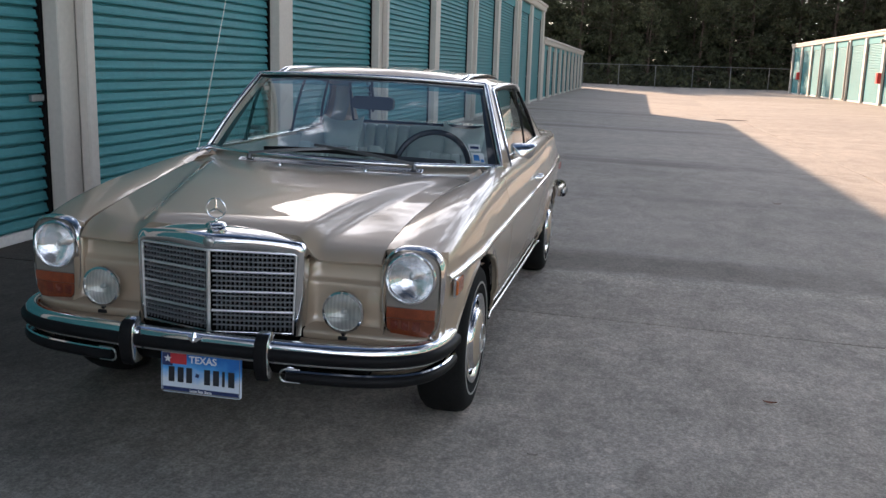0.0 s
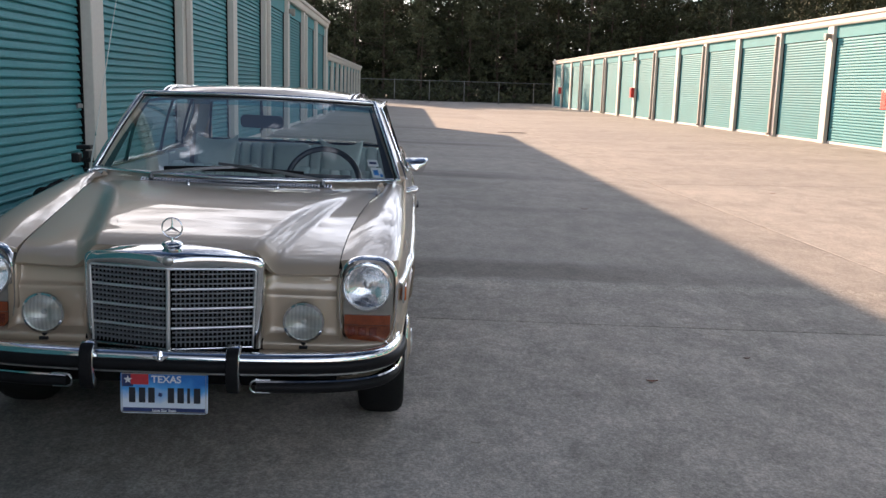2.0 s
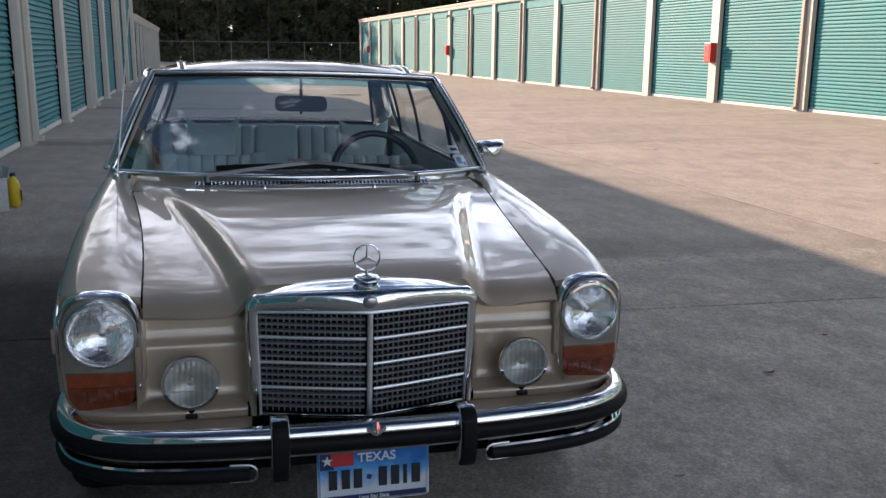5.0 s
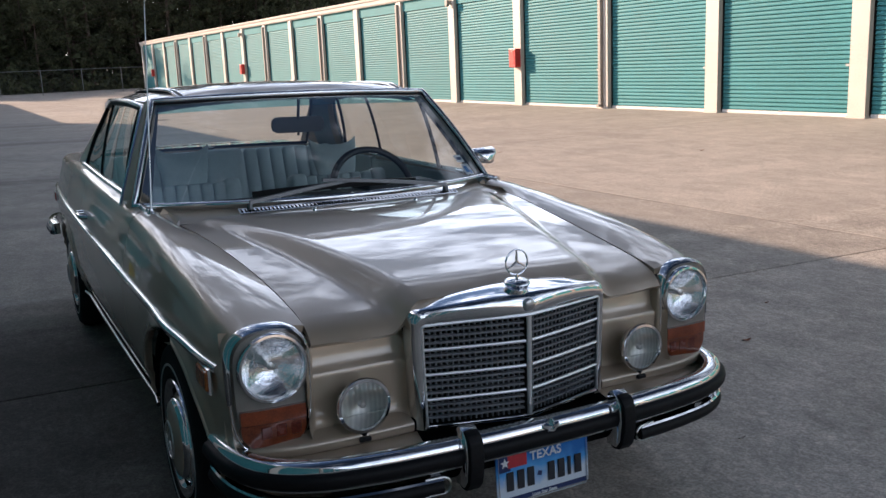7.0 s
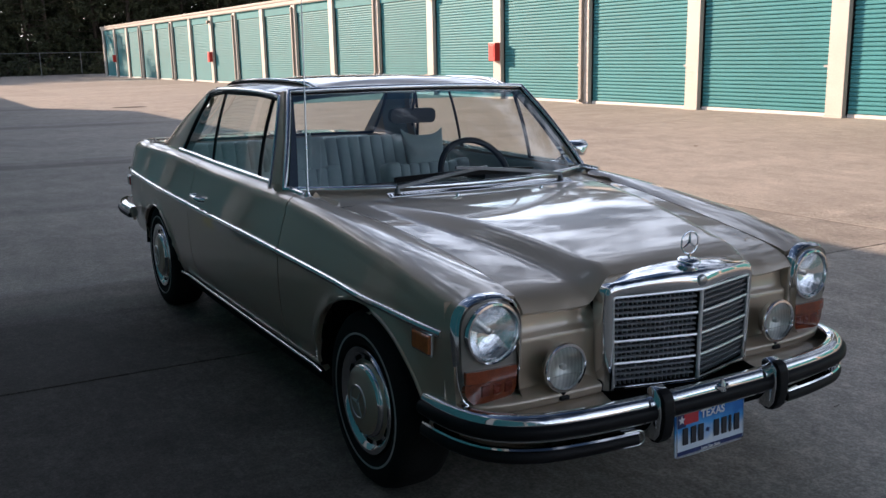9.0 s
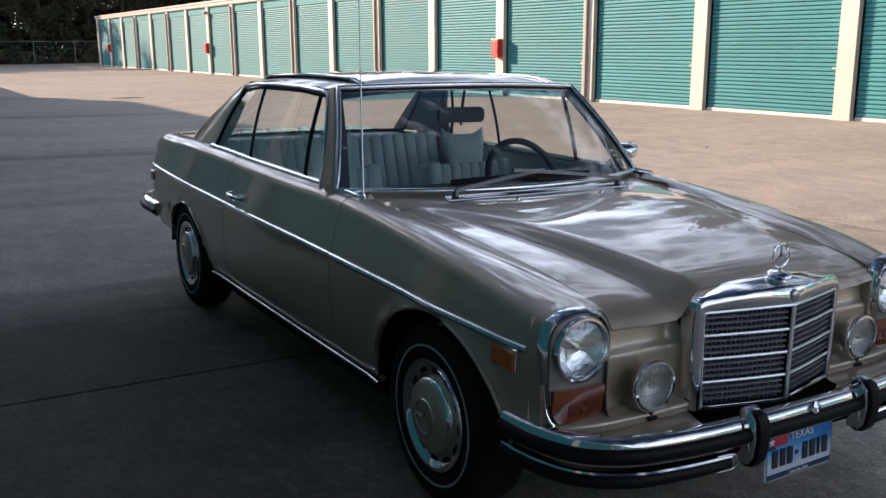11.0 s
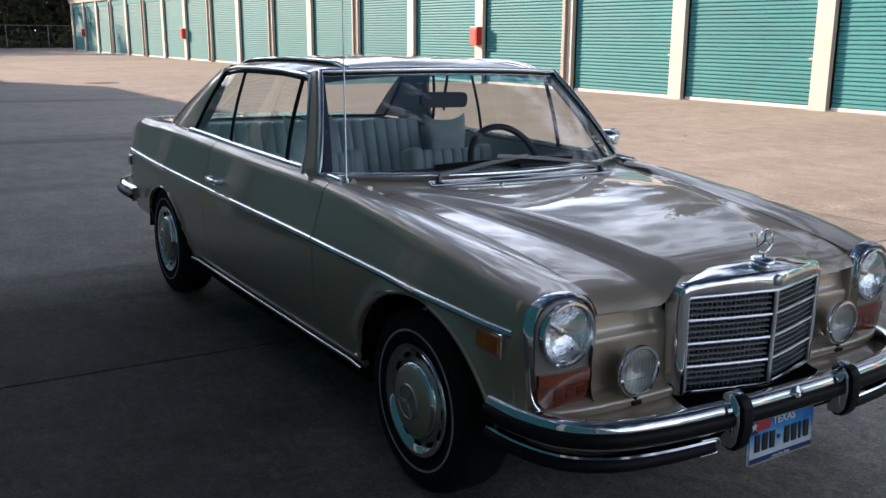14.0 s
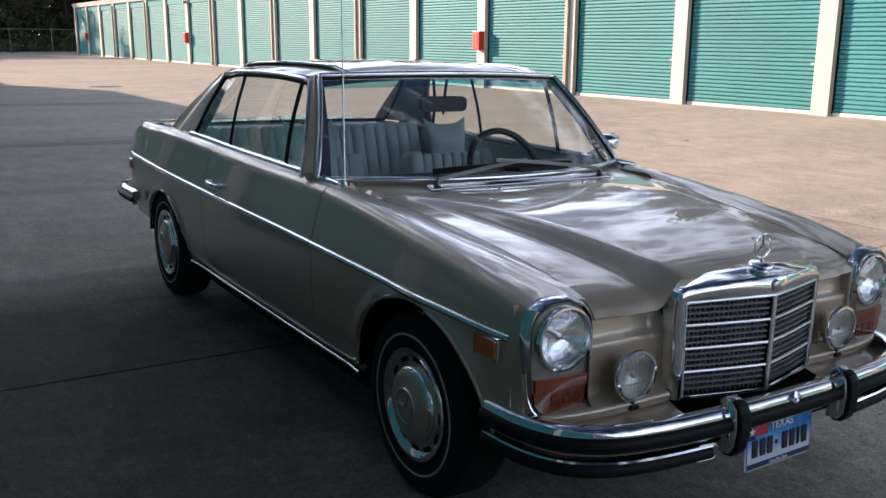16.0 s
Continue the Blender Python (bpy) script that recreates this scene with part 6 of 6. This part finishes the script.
box(bm, (0, 2.70, 0.93), (1.30, 0.44, 0.03), 0.01)
part("parcel_shelf", bm, M["seat"], bench)
bm = bmesh.new()
box(bm, (-0.02, 2.60, 0.968), (0.035, 0.03, 0.045), 0.008)
part("belt_anchor", bm, M["wheel_black"], bench)
bm = bmesh.new()
box(bm, (0, 1.55, 0.40), (1.40, 2.2, 0.03))
box(bm, (0, 0.72, 0.62), (1.36, 0.03, 0.46))
box(bm, (0, 2.90, 0.66), (1.30, 0.03, 0.52))
part("cabin_floor", bm, M["dash"], car)

# inner mirror, door mirror, wipers, aerial, stickers
mirror = holder("inner_mirror", pose(0.012, 1.095, 1.185, 0, 0, -4))
bm = bmesh.new()
rounded_panel(bm, 0.236, 0.070, 0.026, -0.012, 0.020)
part("mirror_shell", bm, M["wheel_black"], mirror, smooth=True, angle=50)
bm = bmesh.new()
rounded_panel(bm, 0.220, 0.056, 0.020, 0.021, 0.023)
part("mirror_glass", bm, M["chrome"], mirror)
bm = bmesh.new()
rod(bm, (0, -0.005, 0.02), (0, -0.03, 0.115), 0.007)
rod(bm, (0, 0.0, -0.03), (0, 0.0, -0.048), 0.006)
part("mirror_stem", bm, M["wheel_black"], mirror, smooth=True)

wing = holder("door_mirror", pose(0.842, 0.905, 0.998, 0, 0, 8))
head_shape = [(-0.060, 0.030), (-0.048, 0.038), (0.062, 0.042), (0.072, 0.034), (0.068, 0.012), (0.050, -0.028), (0.036, -0.038), (0.010, -0.036), (-0.046, -0.018), (-0.060, -0.004)]


def mirror_ring(bm, scale, y, lift=0.0):
    return [bm.verts.new((0.02 + x * scale, y, z * scale + lift)) for x, z in head_shape]


bm = bmesh.new()
rings = [mirror_ring(bm, k, y, l) for k, y, l in ((0.97, 0.016, 0), (1.0, 0.012, 0), (0.99, 0.0, 0), (0.90, -0.022, -0.002), (0.72, -0.042, -0.005), (0.45, -0.053, -0.008))]
for r0, r1 in zip(rings, rings[1:]):
    for k in range(len(r0)):
        j = (k + 1) % len(r0)
        bm.faces.new((r0[k], r0[j], r1[j], r1[k]))
bm.faces.new(rings[-1])
part("mirror_shell", bm, M["chrome"], wing, "angular chrome door mirror", smooth=True, angle=45)
bm = bmesh.new()
bm.faces.new(mirror_ring(bm, 0.96, 0.015))
part("mirror_glass", bm, M["chrome"], wing)
bm = bmesh.new()
sweep(bm, [(-0.085, 0.03, -0.070), (-0.060, 0.015, -0.050), (-0.02, 0.0, -0.030), (0.0, -0.005, -0.015)], circle(0.010, 8, 0.014))
box(bm, (-0.085, 0.03, -0.068), (0.03, 0.07, 0.02), 0.008)
part("mirror_arm", bm, M["chrome"], wing, smooth=True)

for sx, tip, bl in ((-1, 0.06, 0.24), (1, -0.10, 0.26)):
    wiper = holder("wiper", Matrix())
    lift = 0.016 if sx < 0 else 0.026
    bm = bmesh.new()
    base = Vector((sx * 0.415, 0.452, 0.930))
    rod(bm, base + Vector((0, 0, -0.012)), base + Vector((0, 0.002, 0.010)), 0.014, 0.010)
    mid = screen_fn(tip / 0.76, 0.118) + Vector((0, -lift * 0.75, lift * 0.65))
    arm = [base + Vector((0, 0, 0.012))] + [(base + Vector((0, 0, 0.012))).lerp(mid, k) + Vector((0, -0.012, 0.006)) * math.sin(math.pi * k) for k in spread(0.12, 1, 8)]
    sweep(bm, arm, [(-0.009, -0.005), (0.009, -0.005), (0.007, 0.008), (-0.007, 0.008)])
    part("wiper_arm", bm, M["wiper"], wiper, "dark grey wiper arm", smooth=True, angle=50)
    bm = bmesh.new()
    blade = [screen_fn(x / 0.74, 0.036 + 0.050 * (1 - ((x - tip * 0.5) / 0.42)**2)) + Vector((0, -0.010, 0.009)) for x in spread(tip - bl, tip + bl, 12)]
    sweep(bm, blade, [(-0.006, -0.012), (0.006, -0.012), (0.007, 0.010), (-0.007, 0.010)])
    part("wiper_blade", bm, M["rubber"], wiper, "black wiper blade", smooth=True, angle=50)

aerial = holder("aerial", Matrix.Translation((-0.752, 0.573, 0.915)))
bm = bmesh.new()
lathe(bm, [(0.017, -0.004), (0.016, 0.004), (0.010, 0.010), (0.008, 0.022), (0.0005, 0.024)], Matrix(), 20)
part("aerial_base", bm, M["chrome"], aerial, smooth=True)
bm = bmesh.new()
ad = Vector((0.095, 0.229, 1.0))
rod(bm, ad * 0.02, ad * 0.40, 0.0036, 0.0030, 8)
rod(bm, ad * 0.40, ad * 0.75, 0.0025, 0.0021, 8)
rod(bm, ad * 0.75, ad * 1.05, 0.0016, 0.0012, 8)
part("mast", bm, M["satin"], aerial, "thin telescopic aerial", smooth=True)

for u, v, w, h, ink in ((0.86, 0.215, 0.062, 0.042, "plate_navy"), (0.875, 0.105, 0.066, 0.060, "plate_blue")):
    p = screen_fn(u, v)
    du, dv = (screen_fn(u + 0.02, v) - p).normalized(), (screen_fn(u, v + 0.02) - p).normalized()
    nrm = du.cross(dv).normalized()
    if nrm.y > 0:
        nrm = -nrm
    frame_m = Matrix((du, nrm, dv)).transposed().to_4x4()
    frame_m.translation = p - nrm * 0.004
    stick = holder("sticker", frame_m)
    bm = bmesh.new()
    box(bm, (0, 0, 0), (w, 0.0008, h))
    part("label_sheet", bm, M["plate_white"], stick, "white windscreen sticker")
    bm = bmesh.new()
    if ink == "plate_navy":
        box(bm, (0, 0.0014, 0.0), (w * 0.7, 0.0008, h * 0.36))
    else:
        box(bm, (-0.008, 0.0014, 0.0), (w * 0.45, 0.0008, h * 0.55))
        box(bm, (0.020, 0.0014, -0.016), (w * 0.25, 0.0008, h * 0.3))
    part("label_print", bm, M[ink], stick)


# ---- fence, trees ----
fence = empty("chain_link_fence", Matrix(), "grey chain-link fence across the end of the lane", "fence")
FENCE_Y = 80.5
posts = [8.46 + 3.2 * k for k in range(-6, 11)]
for x in posts:
    bm = bmesh.new()
    rod(bm, (x, FENCE_Y, -0.2), (x, FENCE_Y, 2.02), 0.035, seg=8)
    rod(bm, (x, FENCE_Y, 2.02), (x, FENCE_Y, 2.06), 0.045, 0.01, seg=8)
    part("post", bm, M["post"], fence, smooth=True)
bm = bmesh.new()
rod(bm, (posts[0], FENCE_Y, 1.98), (posts[-1], FENCE_Y, 1.98), 0.024, seg=8)
part("top_rail", bm, M["post"], fence, smooth=True)
bm = bmesh.new()
gap = 0.20
for k in range(int((posts[-1] - posts[0] + 2) / gap)):
    for d in (1, -1):
        x0 = posts[0] + k * gap - (2.0 if d > 0 else 0.0)
        a, b = (x0, 0.02), (x0 + 2.0, 1.96)
        if d < 0:
            a, b = (x0 + 2.0, 0.02), (x0, 1.96)
        lo_x, hi_x = posts[0], posts[-1]
        if min(a[0], b[0]) < lo_x or max(a[0], b[0]) > hi_x:
            continue
        p, q = Vector((a[0], FENCE_Y, a[1])), Vector((b[0], FENCE_Y, b[1]))
        w = Vector((0.0035, 0, 0.0))
        vs = [bm.verts.new(v) for v in (p - w, p + w, q + w, q - w)]
        bm.faces.new(vs)
mesh_part = part("wire_mesh", bm, M["wire"], fence)
tagged(mesh_part, "woven wire mesh", kind="stuff")


def leaf_clump(rng, verts, faces, c, r, n, flat=0.8):
    """A clump of small leaf blades round c."""
    for _ in range(n):
        d = rng.normal(size=3)
        d /= np.linalg.norm(d)
        p = np.array(c) + d * r * rng.random()**0.45 * np.array((1, 1, flat))
        a = rng.normal(size=3)
        b = rng.normal(size=3)
        a /= np.linalg.norm(a)
        b -= a * a.dot(b)
        b /= np.linalg.norm(b)
        s = r * rng.uniform(0.16, 0.34)
        i = len(verts)
        verts += [tuple(p - a * s), tuple(p + b * s * 0.45), tuple(p + a * s), tuple(p - b * s * 0.45)]
        faces.append((i, i + 1, i + 2, i + 3))


def make_tree(seed, height, bare, kind):
    """A woodland tree: tapered, slightly bent trunk, limbs, and a ragged crown of leaf clumps."""
    rng = np.random.default_rng(seed)
    tree = empty("tree", Matrix(), "tall woodland pine with a ragged dark green crown" if kind == "pine" else "broad leafy woodland tree with an uneven crown", "tree", "woodland trees")
    bend = rng.uniform(-0.03, 0.03, 2)

    def axis(t):
        return Vector((bend[0] * height * t * t, bend[1] * height * t * t, height * t))
    bm = bmesh.new()
    rad = height * 0.012
    sweep(bm, [axis(t) for t in spread(0, 0.97, 12)], circle(rad, 8), up=(0, 1, 0))
    for v in bm.verts:
        t = v.co.z / height
        c = axis(min(max(t, 0), 1))
        v.co.x, v.co.y = c.x + (v.co.x - c.x) * (1.15 - t), c.y + (v.co.y - c.y) * (1.15 - t)
    verts, faces = [], []
    n = 42 if kind == "pine" else 46
    for k in range(n):
        t = bare + (0.99 - bare) * (k + rng.random()) / n
        reach = height * (0.20 if kind == "pine" else 0.27) * (1.05 - ((t - bare) / (1 - bare))**1.3) * rng.uniform(0.45, 1.15) + 0.3
        a = rng.uniform(0, 2 * math.pi)
        p0 = axis(t)
        p1 = p0 + Vector((math.cos(a) * reach, math.sin(a) * reach, reach * rng.uniform(-0.15, 0.45)))
        rod(bm, p0, p1, rad * 0.28 * (1.2 - t), rad * 0.06, 5)
        for f in (0.45, 0.75, 1.0):
            if rng.random() < 0.86:
                c = p0.lerp(p1, f) + Vector(rng.normal(size=3) * 0.25)
                leaf_clump(rng, verts, faces, tuple(c), height * 0.046 * rng.uniform(0.6, 1.35), 34, 0.7)
    part("trunk", bm, M["bark"], tree, smooth=True)
    me = bpy.data.meshes.new("crown")
    me.from_pydata(verts, [], faces)
    me.materials.append(M["leaf"])
    crown = new("crown", me)
    crown.parent = tree
    return tree


rng = np.random.default_rng(11)
protos = [make_tree(1, 19.0, 0.30, "pine"), make_tree(2, 22.0, 0.38, "pine"), make_tree(3, 15.0, 0.12, "broad"), make_tree(4, 17.0, 0.18, "broad"), make_tree(5, 12.0, 0.06, "broad")]
spots = []
for row, (y, dx, kinds) in enumerate(((104, 3.6, (4, 2, 4, 3)), (112, 3.8, (2, 3, 0, 4)), (121, 4.0, (0, 3, 1, 2)), (131, 4.2, (1, 0, 3, 1)), (142, 4.5, (1, 0, 1, 3)))):
    k = 0
    x = -46.0 + row * 1.3
    while x < 78:
        spots.append((x + rng.uniform(-1.2, 1.2), y + rng.uniform(-3, 3), kinds[(k + int(rng.integers(0, 2))) % 4], rng.uniform(0.85, 1.15), rng.uniform(0, 360)))
        x += dx * rng.uniform(0.75, 1.3)
        k += 1
# the wood goes on behind the long row
for row, (x, kinds) in enumerate(((33.5, (3, 0, 2, 1)), (41.0, (1, 0, 3, 1)))):
    y, k = 14.0 + 2 * row, 0
    while y < 99:
        spots.append((x + rng.uniform(-2.5, 2.5), y, kinds[(k + int(rng.integers(0, 2))) % 4], rng.uniform(0.56, 0.80), rng.uniform(0, 360)))
        y += rng.uniform(3.4, 5.2)
        k += 1
used = set()
for x, y, k, s, turn in spots:
    m = pose(x, y, -0.25, 0, 0, turn)
    if k not in used:
        used.add(k)
        protos[k].matrix_world = m
        protos[k].scale = (s, s, s)
    else:
        t = copy_thing(protos[k], m)
        t.scale = (s, s, s)
verts, faces = [], []
rng2 = np.random.default_rng(5)
for y, step_x, top, size in ((93, 1.4, 0.9, 1.2), (97, 1.3, 1.8, 1.5), (103, 1.5, 3.2, 1.8), (110, 1.8, 5.0, 2.2), (118, 2.2, 7.0, 2.6), (128, 2.4, 9.0, 3.0), (150, 2.6, 12.0, 3.4)):
    for x in np.arange(-50, 82, step_x):
        for _ in range(1 + int(top / 3.5)):
            leaf_clump(rng2, verts, faces, (x + rng2.uniform(-0.8, 0.8), y + rng2.uniform(-2.0, 2.0), top * rng2.random()**1.2), size * rng2.uniform(0.6, 1.2), 46, 0.9)
me = bpy.data.meshes.new("undergrowth")
me.from_pydata(verts, [], faces)
me.materials.append(M["brush"])
tagged(new("undergrowth", me), "dense dark undergrowth at the edge of the wood", "undergrowth", kind="stuff")


# ---- small things beside the tall building ----
def gz_at(x, y):
    return ground_z(x)


# tripod with a small video camera on its head
tripod = empty("tripod", pose(-2.16, 4.52, gz_at(-2.16, 4.5)) @ Matrix.Diagonal((1, 1, 0.80, 1)), "black camera tripod with a small camera head, standing by the wall", "tripod")
for fx, fy in ((0.10, -0.33), (0.03, 0.42), (-0.22, -0.30)):
    bm = bmesh.new()
    rod(bm, (fx * 0.06, fy * 0.06, 0.62), (fx * 0.55, fy * 0.55, 0.30), 0.016, 0.016, 10)
    rod(bm, (fx * 0.50, fy * 0.50, 0.33), (fx, fy, 0.02), 0.011, 0.010, 10)
    box(bm, (fx * 0.55, fy * 0.55, 0.30), (0.042, 0.042, 0.05), 0.006)
    leg = part("leg", bm, M["black_metal"], tripod, smooth=True)
    bm = bmesh.new()
    rod(bm, (fx, fy, 0.0), (fx, fy, 0.035), 0.018, 0.013, 10)
    part("rubber_foot", bm, M["rubber"], leg, smooth=True)
bm = bmesh.new()
rod(bm, (0, 0, 0.46), (0, 0, 0.74), 0.014)
rod(bm, (0, 0, 0.58), (0, 0, 0.66), 0.034)
part("column", bm, M["black_metal"], tripod, smooth=True)
bm = bmesh.new()
box(bm, (0, 0, 0.76), (0.09, 0.09, 0.05), 0.01)
box(bm, (0.0, 0.0, 0.82), (0.06, 0.10, 0.09), 0.012)
rod(bm, (0.0, -0.02, 0.77), (0.13, -0.10, 0.73), 0.009, 0.012)
part("head", bm, M["black_metal"], tripod)
bm = bmesh.new()
box(bm, (-0.02, 0, 0.905), (0.13, 0.10, 0.05), 0.012)
box(bm, (-0.10, 0.0, 0.78), (0.07, 0.10, 0.11), 0.015)
part("mount", bm, M["black_metal"], tripod)


def lumpy(c, size, seed, squash=1.0, sub=4):
    """A soft, sagging lump: a sphere pulled about by noise, flat where it lies."""
    bm = bmesh.new()
    bmesh.ops.create_icosphere(bm, subdivisions=sub, radius=1.0)
    for v in bm.verts:
        n_ = noise.noise(v.co * 1.6 + Vector((seed, 0, 0))) * 0.22 + noise.noise(v.co * 4.0 + Vector((0, seed, 0))) * 0.12 + noise.noise(v.co * 9.0 + Vector((0, 0, seed))) * 0.06
        p = v.co * (1 + n_)
        p.z = max(p.z, -0.55)
        v.co = Vector((p.x * size[0], p.y * size[1], (p.z + 0.55) * size[2]))
        v.co += Vector(c)
    return bm


def lying(name, bm, mat, label, category):
    ob = part(name, bm, mat, smooth=True, angle=60)
    return tagged(ob, label, category)


g0 = gz_at(-2.4, 4.6)
bag = lying("camera_bag", lumpy((-2.46, 4.50, g0), (0.20, 0.34, 0.25), 3.0), M["black_cloth"], "black nylon camera bag slumped on the concrete", "bag")
bm = bmesh.new()
sweep(bm, [(-2.46, 4.28, g0 + 0.20), (-2.43, 4.36, g0 + 0.34), (-2.42, 4.50, g0 + 0.38), (-2.43, 4.62, g0 + 0.34), (-2.46, 4.72, g0 + 0.20)], [(-0.02, -0.004), (0.02, -0.004), (0.02, 0.004), (-0.02, 0.004)])
part("strap", bm, M["black_cloth"], bag)
lying("canvas_bag", lumpy((-2.44, 5.58, g0 + 0.002), (0.17, 0.24, 0.27), 8.0), M["tan_cloth"], "crumpled tan canvas bag among camera gear", "bag")
lying("folded_jacket", lumpy((-2.43, 5.04, g0 + 0.175), (0.17, 0.24, 0.14), 12.0), M["tan_cloth"], "crumpled brown jacket on top of a blue bin", "jacket")

# blue bin
bin_ = empty("storage_bin", pose(-2.43, 5.06, g0), "small dark blue plastic storage bin on the concrete", "bin")
bm = bmesh.new()
w0, w1, h_ = 0.13, 0.155, 0.19
ring0 = [bm.verts.new((x * w0, y * w0 * 1.4, 0)) for x, y in ((-1, -1), (1, -1), (1, 1), (-1, 1))]
ring1 = [bm.verts.new((x * w1, y * w1 * 1.4, h_)) for x, y in ((-1, -1), (1, -1), (1, 1), (-1, 1))]
ring2 = [bm.verts.new((x * (w1 - 0.008), y * (w1 * 1.4 - 0.008), h_)) for x, y in ((-1, -1), (1, -1), (1, 1), (-1, 1))]
ring3 = [bm.verts.new((x * (w0 - 0.008), y * (w0 * 1.4 - 0.008), 0.01)) for x, y in ((-1, -1), (1, -1), (1, 1), (-1, 1))]
for a, b in ((ring0, ring1), (ring1, ring2), (ring2, ring3)):
    for i in range(4):
        bm.faces.new((a[i], a[(i + 1) % 4], b[(i + 1) % 4], b[i]))
bm.faces.new(ring0)
bm.faces.new(ring3)
part("tub", bm, M["blue_bin"], bin_)
bm = bmesh.new()
sweep(bm, [(x * w1, y * w1 * 1.4, h_) for x, y in ((-1, -1), (1, -1), (1, 1), (-1, 1))], circle(0.010, 6), closed=True)
part("rim", bm, M["blue_bin"], bin_, smooth=True)

# open pale carton
carton = empty("carton", pose(-2.25, 5.33, gz_at(-2.25, 5.3), 0, 0, 24) @ Matrix.Diagonal((1.15, 1.1, 1.12, 1)), "pale cardboard carton with its flaps folded up", "box")
for name, c, size in (("side", (0.115, 0, 0.13), (0.006, 0.22, 0.26)), ("side", (-0.115, 0, 0.13), (0.006, 0.22, 0.26)), ("side", (0, 0.108, 0.13), (0.223, 0.006, 0.26)), ("side", (0, -0.108, 0.13), (0.223, 0.006, 0.26)), ("bottom", (0, 0, 0.004), (0.22, 0.21, 0.006))):
    bm = bmesh.new()
    box(bm, c, size)
    part(name, bm, M["card"], carton)
for c, s, r in (((0.135, 0, 0.29), (0.005, 0.21, 0.09), 14), ((-0.125, 0, 0.30), (0.005, 0.21, 0.09), -6)):
    bm = bmesh.new()
    box(bm, (0, 0, 0), s, m=pose(*c, 0, r, 0))
    part("flap", bm, M["card"], carton)

# yellow jug
jug = empty("jug", pose(-2.085, 5.56, gz_at(-2.06, 5.4), 0, 0, 20), "bright yellow plastic bottle with a dark cap", "bottle")
bm = bmesh.new()
lathe(bm, [(0.0005, 0.0), (0.058, 0.002), (0.064, 0.012), (0.065, 0.17), (0.060, 0.205), (0.042, 0.240), (0.024, 0.258), (0.022, 0.272)], Matrix.Diagonal((0.82, 1.25, 1, 1)), 28)
part("bottle", bm, M["yellow"], jug, smooth=True)
bm = bmesh.new()
rod(bm, (0, 0, 0.268), (0, 0, 0.300), 0.026, 0.024, 16)
part("cap", bm, M["wheel_black"], jug, smooth=True)
bm = bmesh.new()
box(bm, (0.0545, 0, 0.10), (0.004, 0.10, 0.09), 0.001)
part("bottle_label", bm, material("dark_label", (0.06, 0.06, 0.05), 0.5), jug)

# small case with a red lid
case = empty("tool_case", pose(-2.40, 3.86, gz_at(-2.4, 3.9), 0, 0, -6), "small grey case with a red label on the concrete", "case")
bm = bmesh.new()
box(bm, (0, 0, 0.045), (0.30, 0.22, 0.09), 0.01)
part("body", bm, M["satin"], case)
bm = bmesh.new()
box(bm, (0.0, 0.0, 0.098), (0.29, 0.21, 0.014), 0.005)
part("lid", bm, M["wheel_black"], case)
bm = bmesh.new()
box(bm, (0.08, -0.112, 0.05), (0.09, 0.003, 0.05), 0.001)
part("red_label", bm, M["red_box"], case)

# litter
for x, y, s, mat, label in ((2.092, 0.377, 0.034, "leaf_litter", "small dry leaf on the concrete"), (1.141, -0.511, 0.022, "taupe", "grey scrap of paper on the concrete"), (2.75, 0.85, 0.020, "leaf_litter", "small dry leaf on the concrete"), (3.0, 7.2, 0.05, "leaf_litter", "small dry leaf on the concrete"), (8.5, 7.4, 0.05, "leaf_litter", "small dry leaf on the concrete"), (6.4, 9.8, 0.05, "leaf_litter", "small dry leaf on the concrete")):
    bm = bmesh.new()
    sheet(bm, lambda u, v: Vector((x + s * u * 0.9, y + s * v * (0.4 - 0.35 * abs(u)**1.5), ground_z(x + s * u) + 0.004 + 0.010 * u * u * s / 0.05 + 0.004 * abs(v))), spread(-1, 1, 9), spread(-1, 1, 5))
    tagged(part("leaf" if "leaf" in label else "paper_scrap", bm, M[mat], smooth=True), label, "leaf" if "leaf" in label else "litter")
# patch cover in the sunlit lane
bm = bmesh.new()
lathe(bm, [(0.0005, 0.006), (0.42, 0.006), (0.47, 0.0)], pose(4.15, 27.5, ground_z(4.15) + 0.002) @ Matrix.Diagonal((1.3, 0.8, 1, 1)), 32)
tagged(part("drain_cover", bm, M["rust"], smooth=True), "round steel drain cover set in the concrete lane", "drain cover")
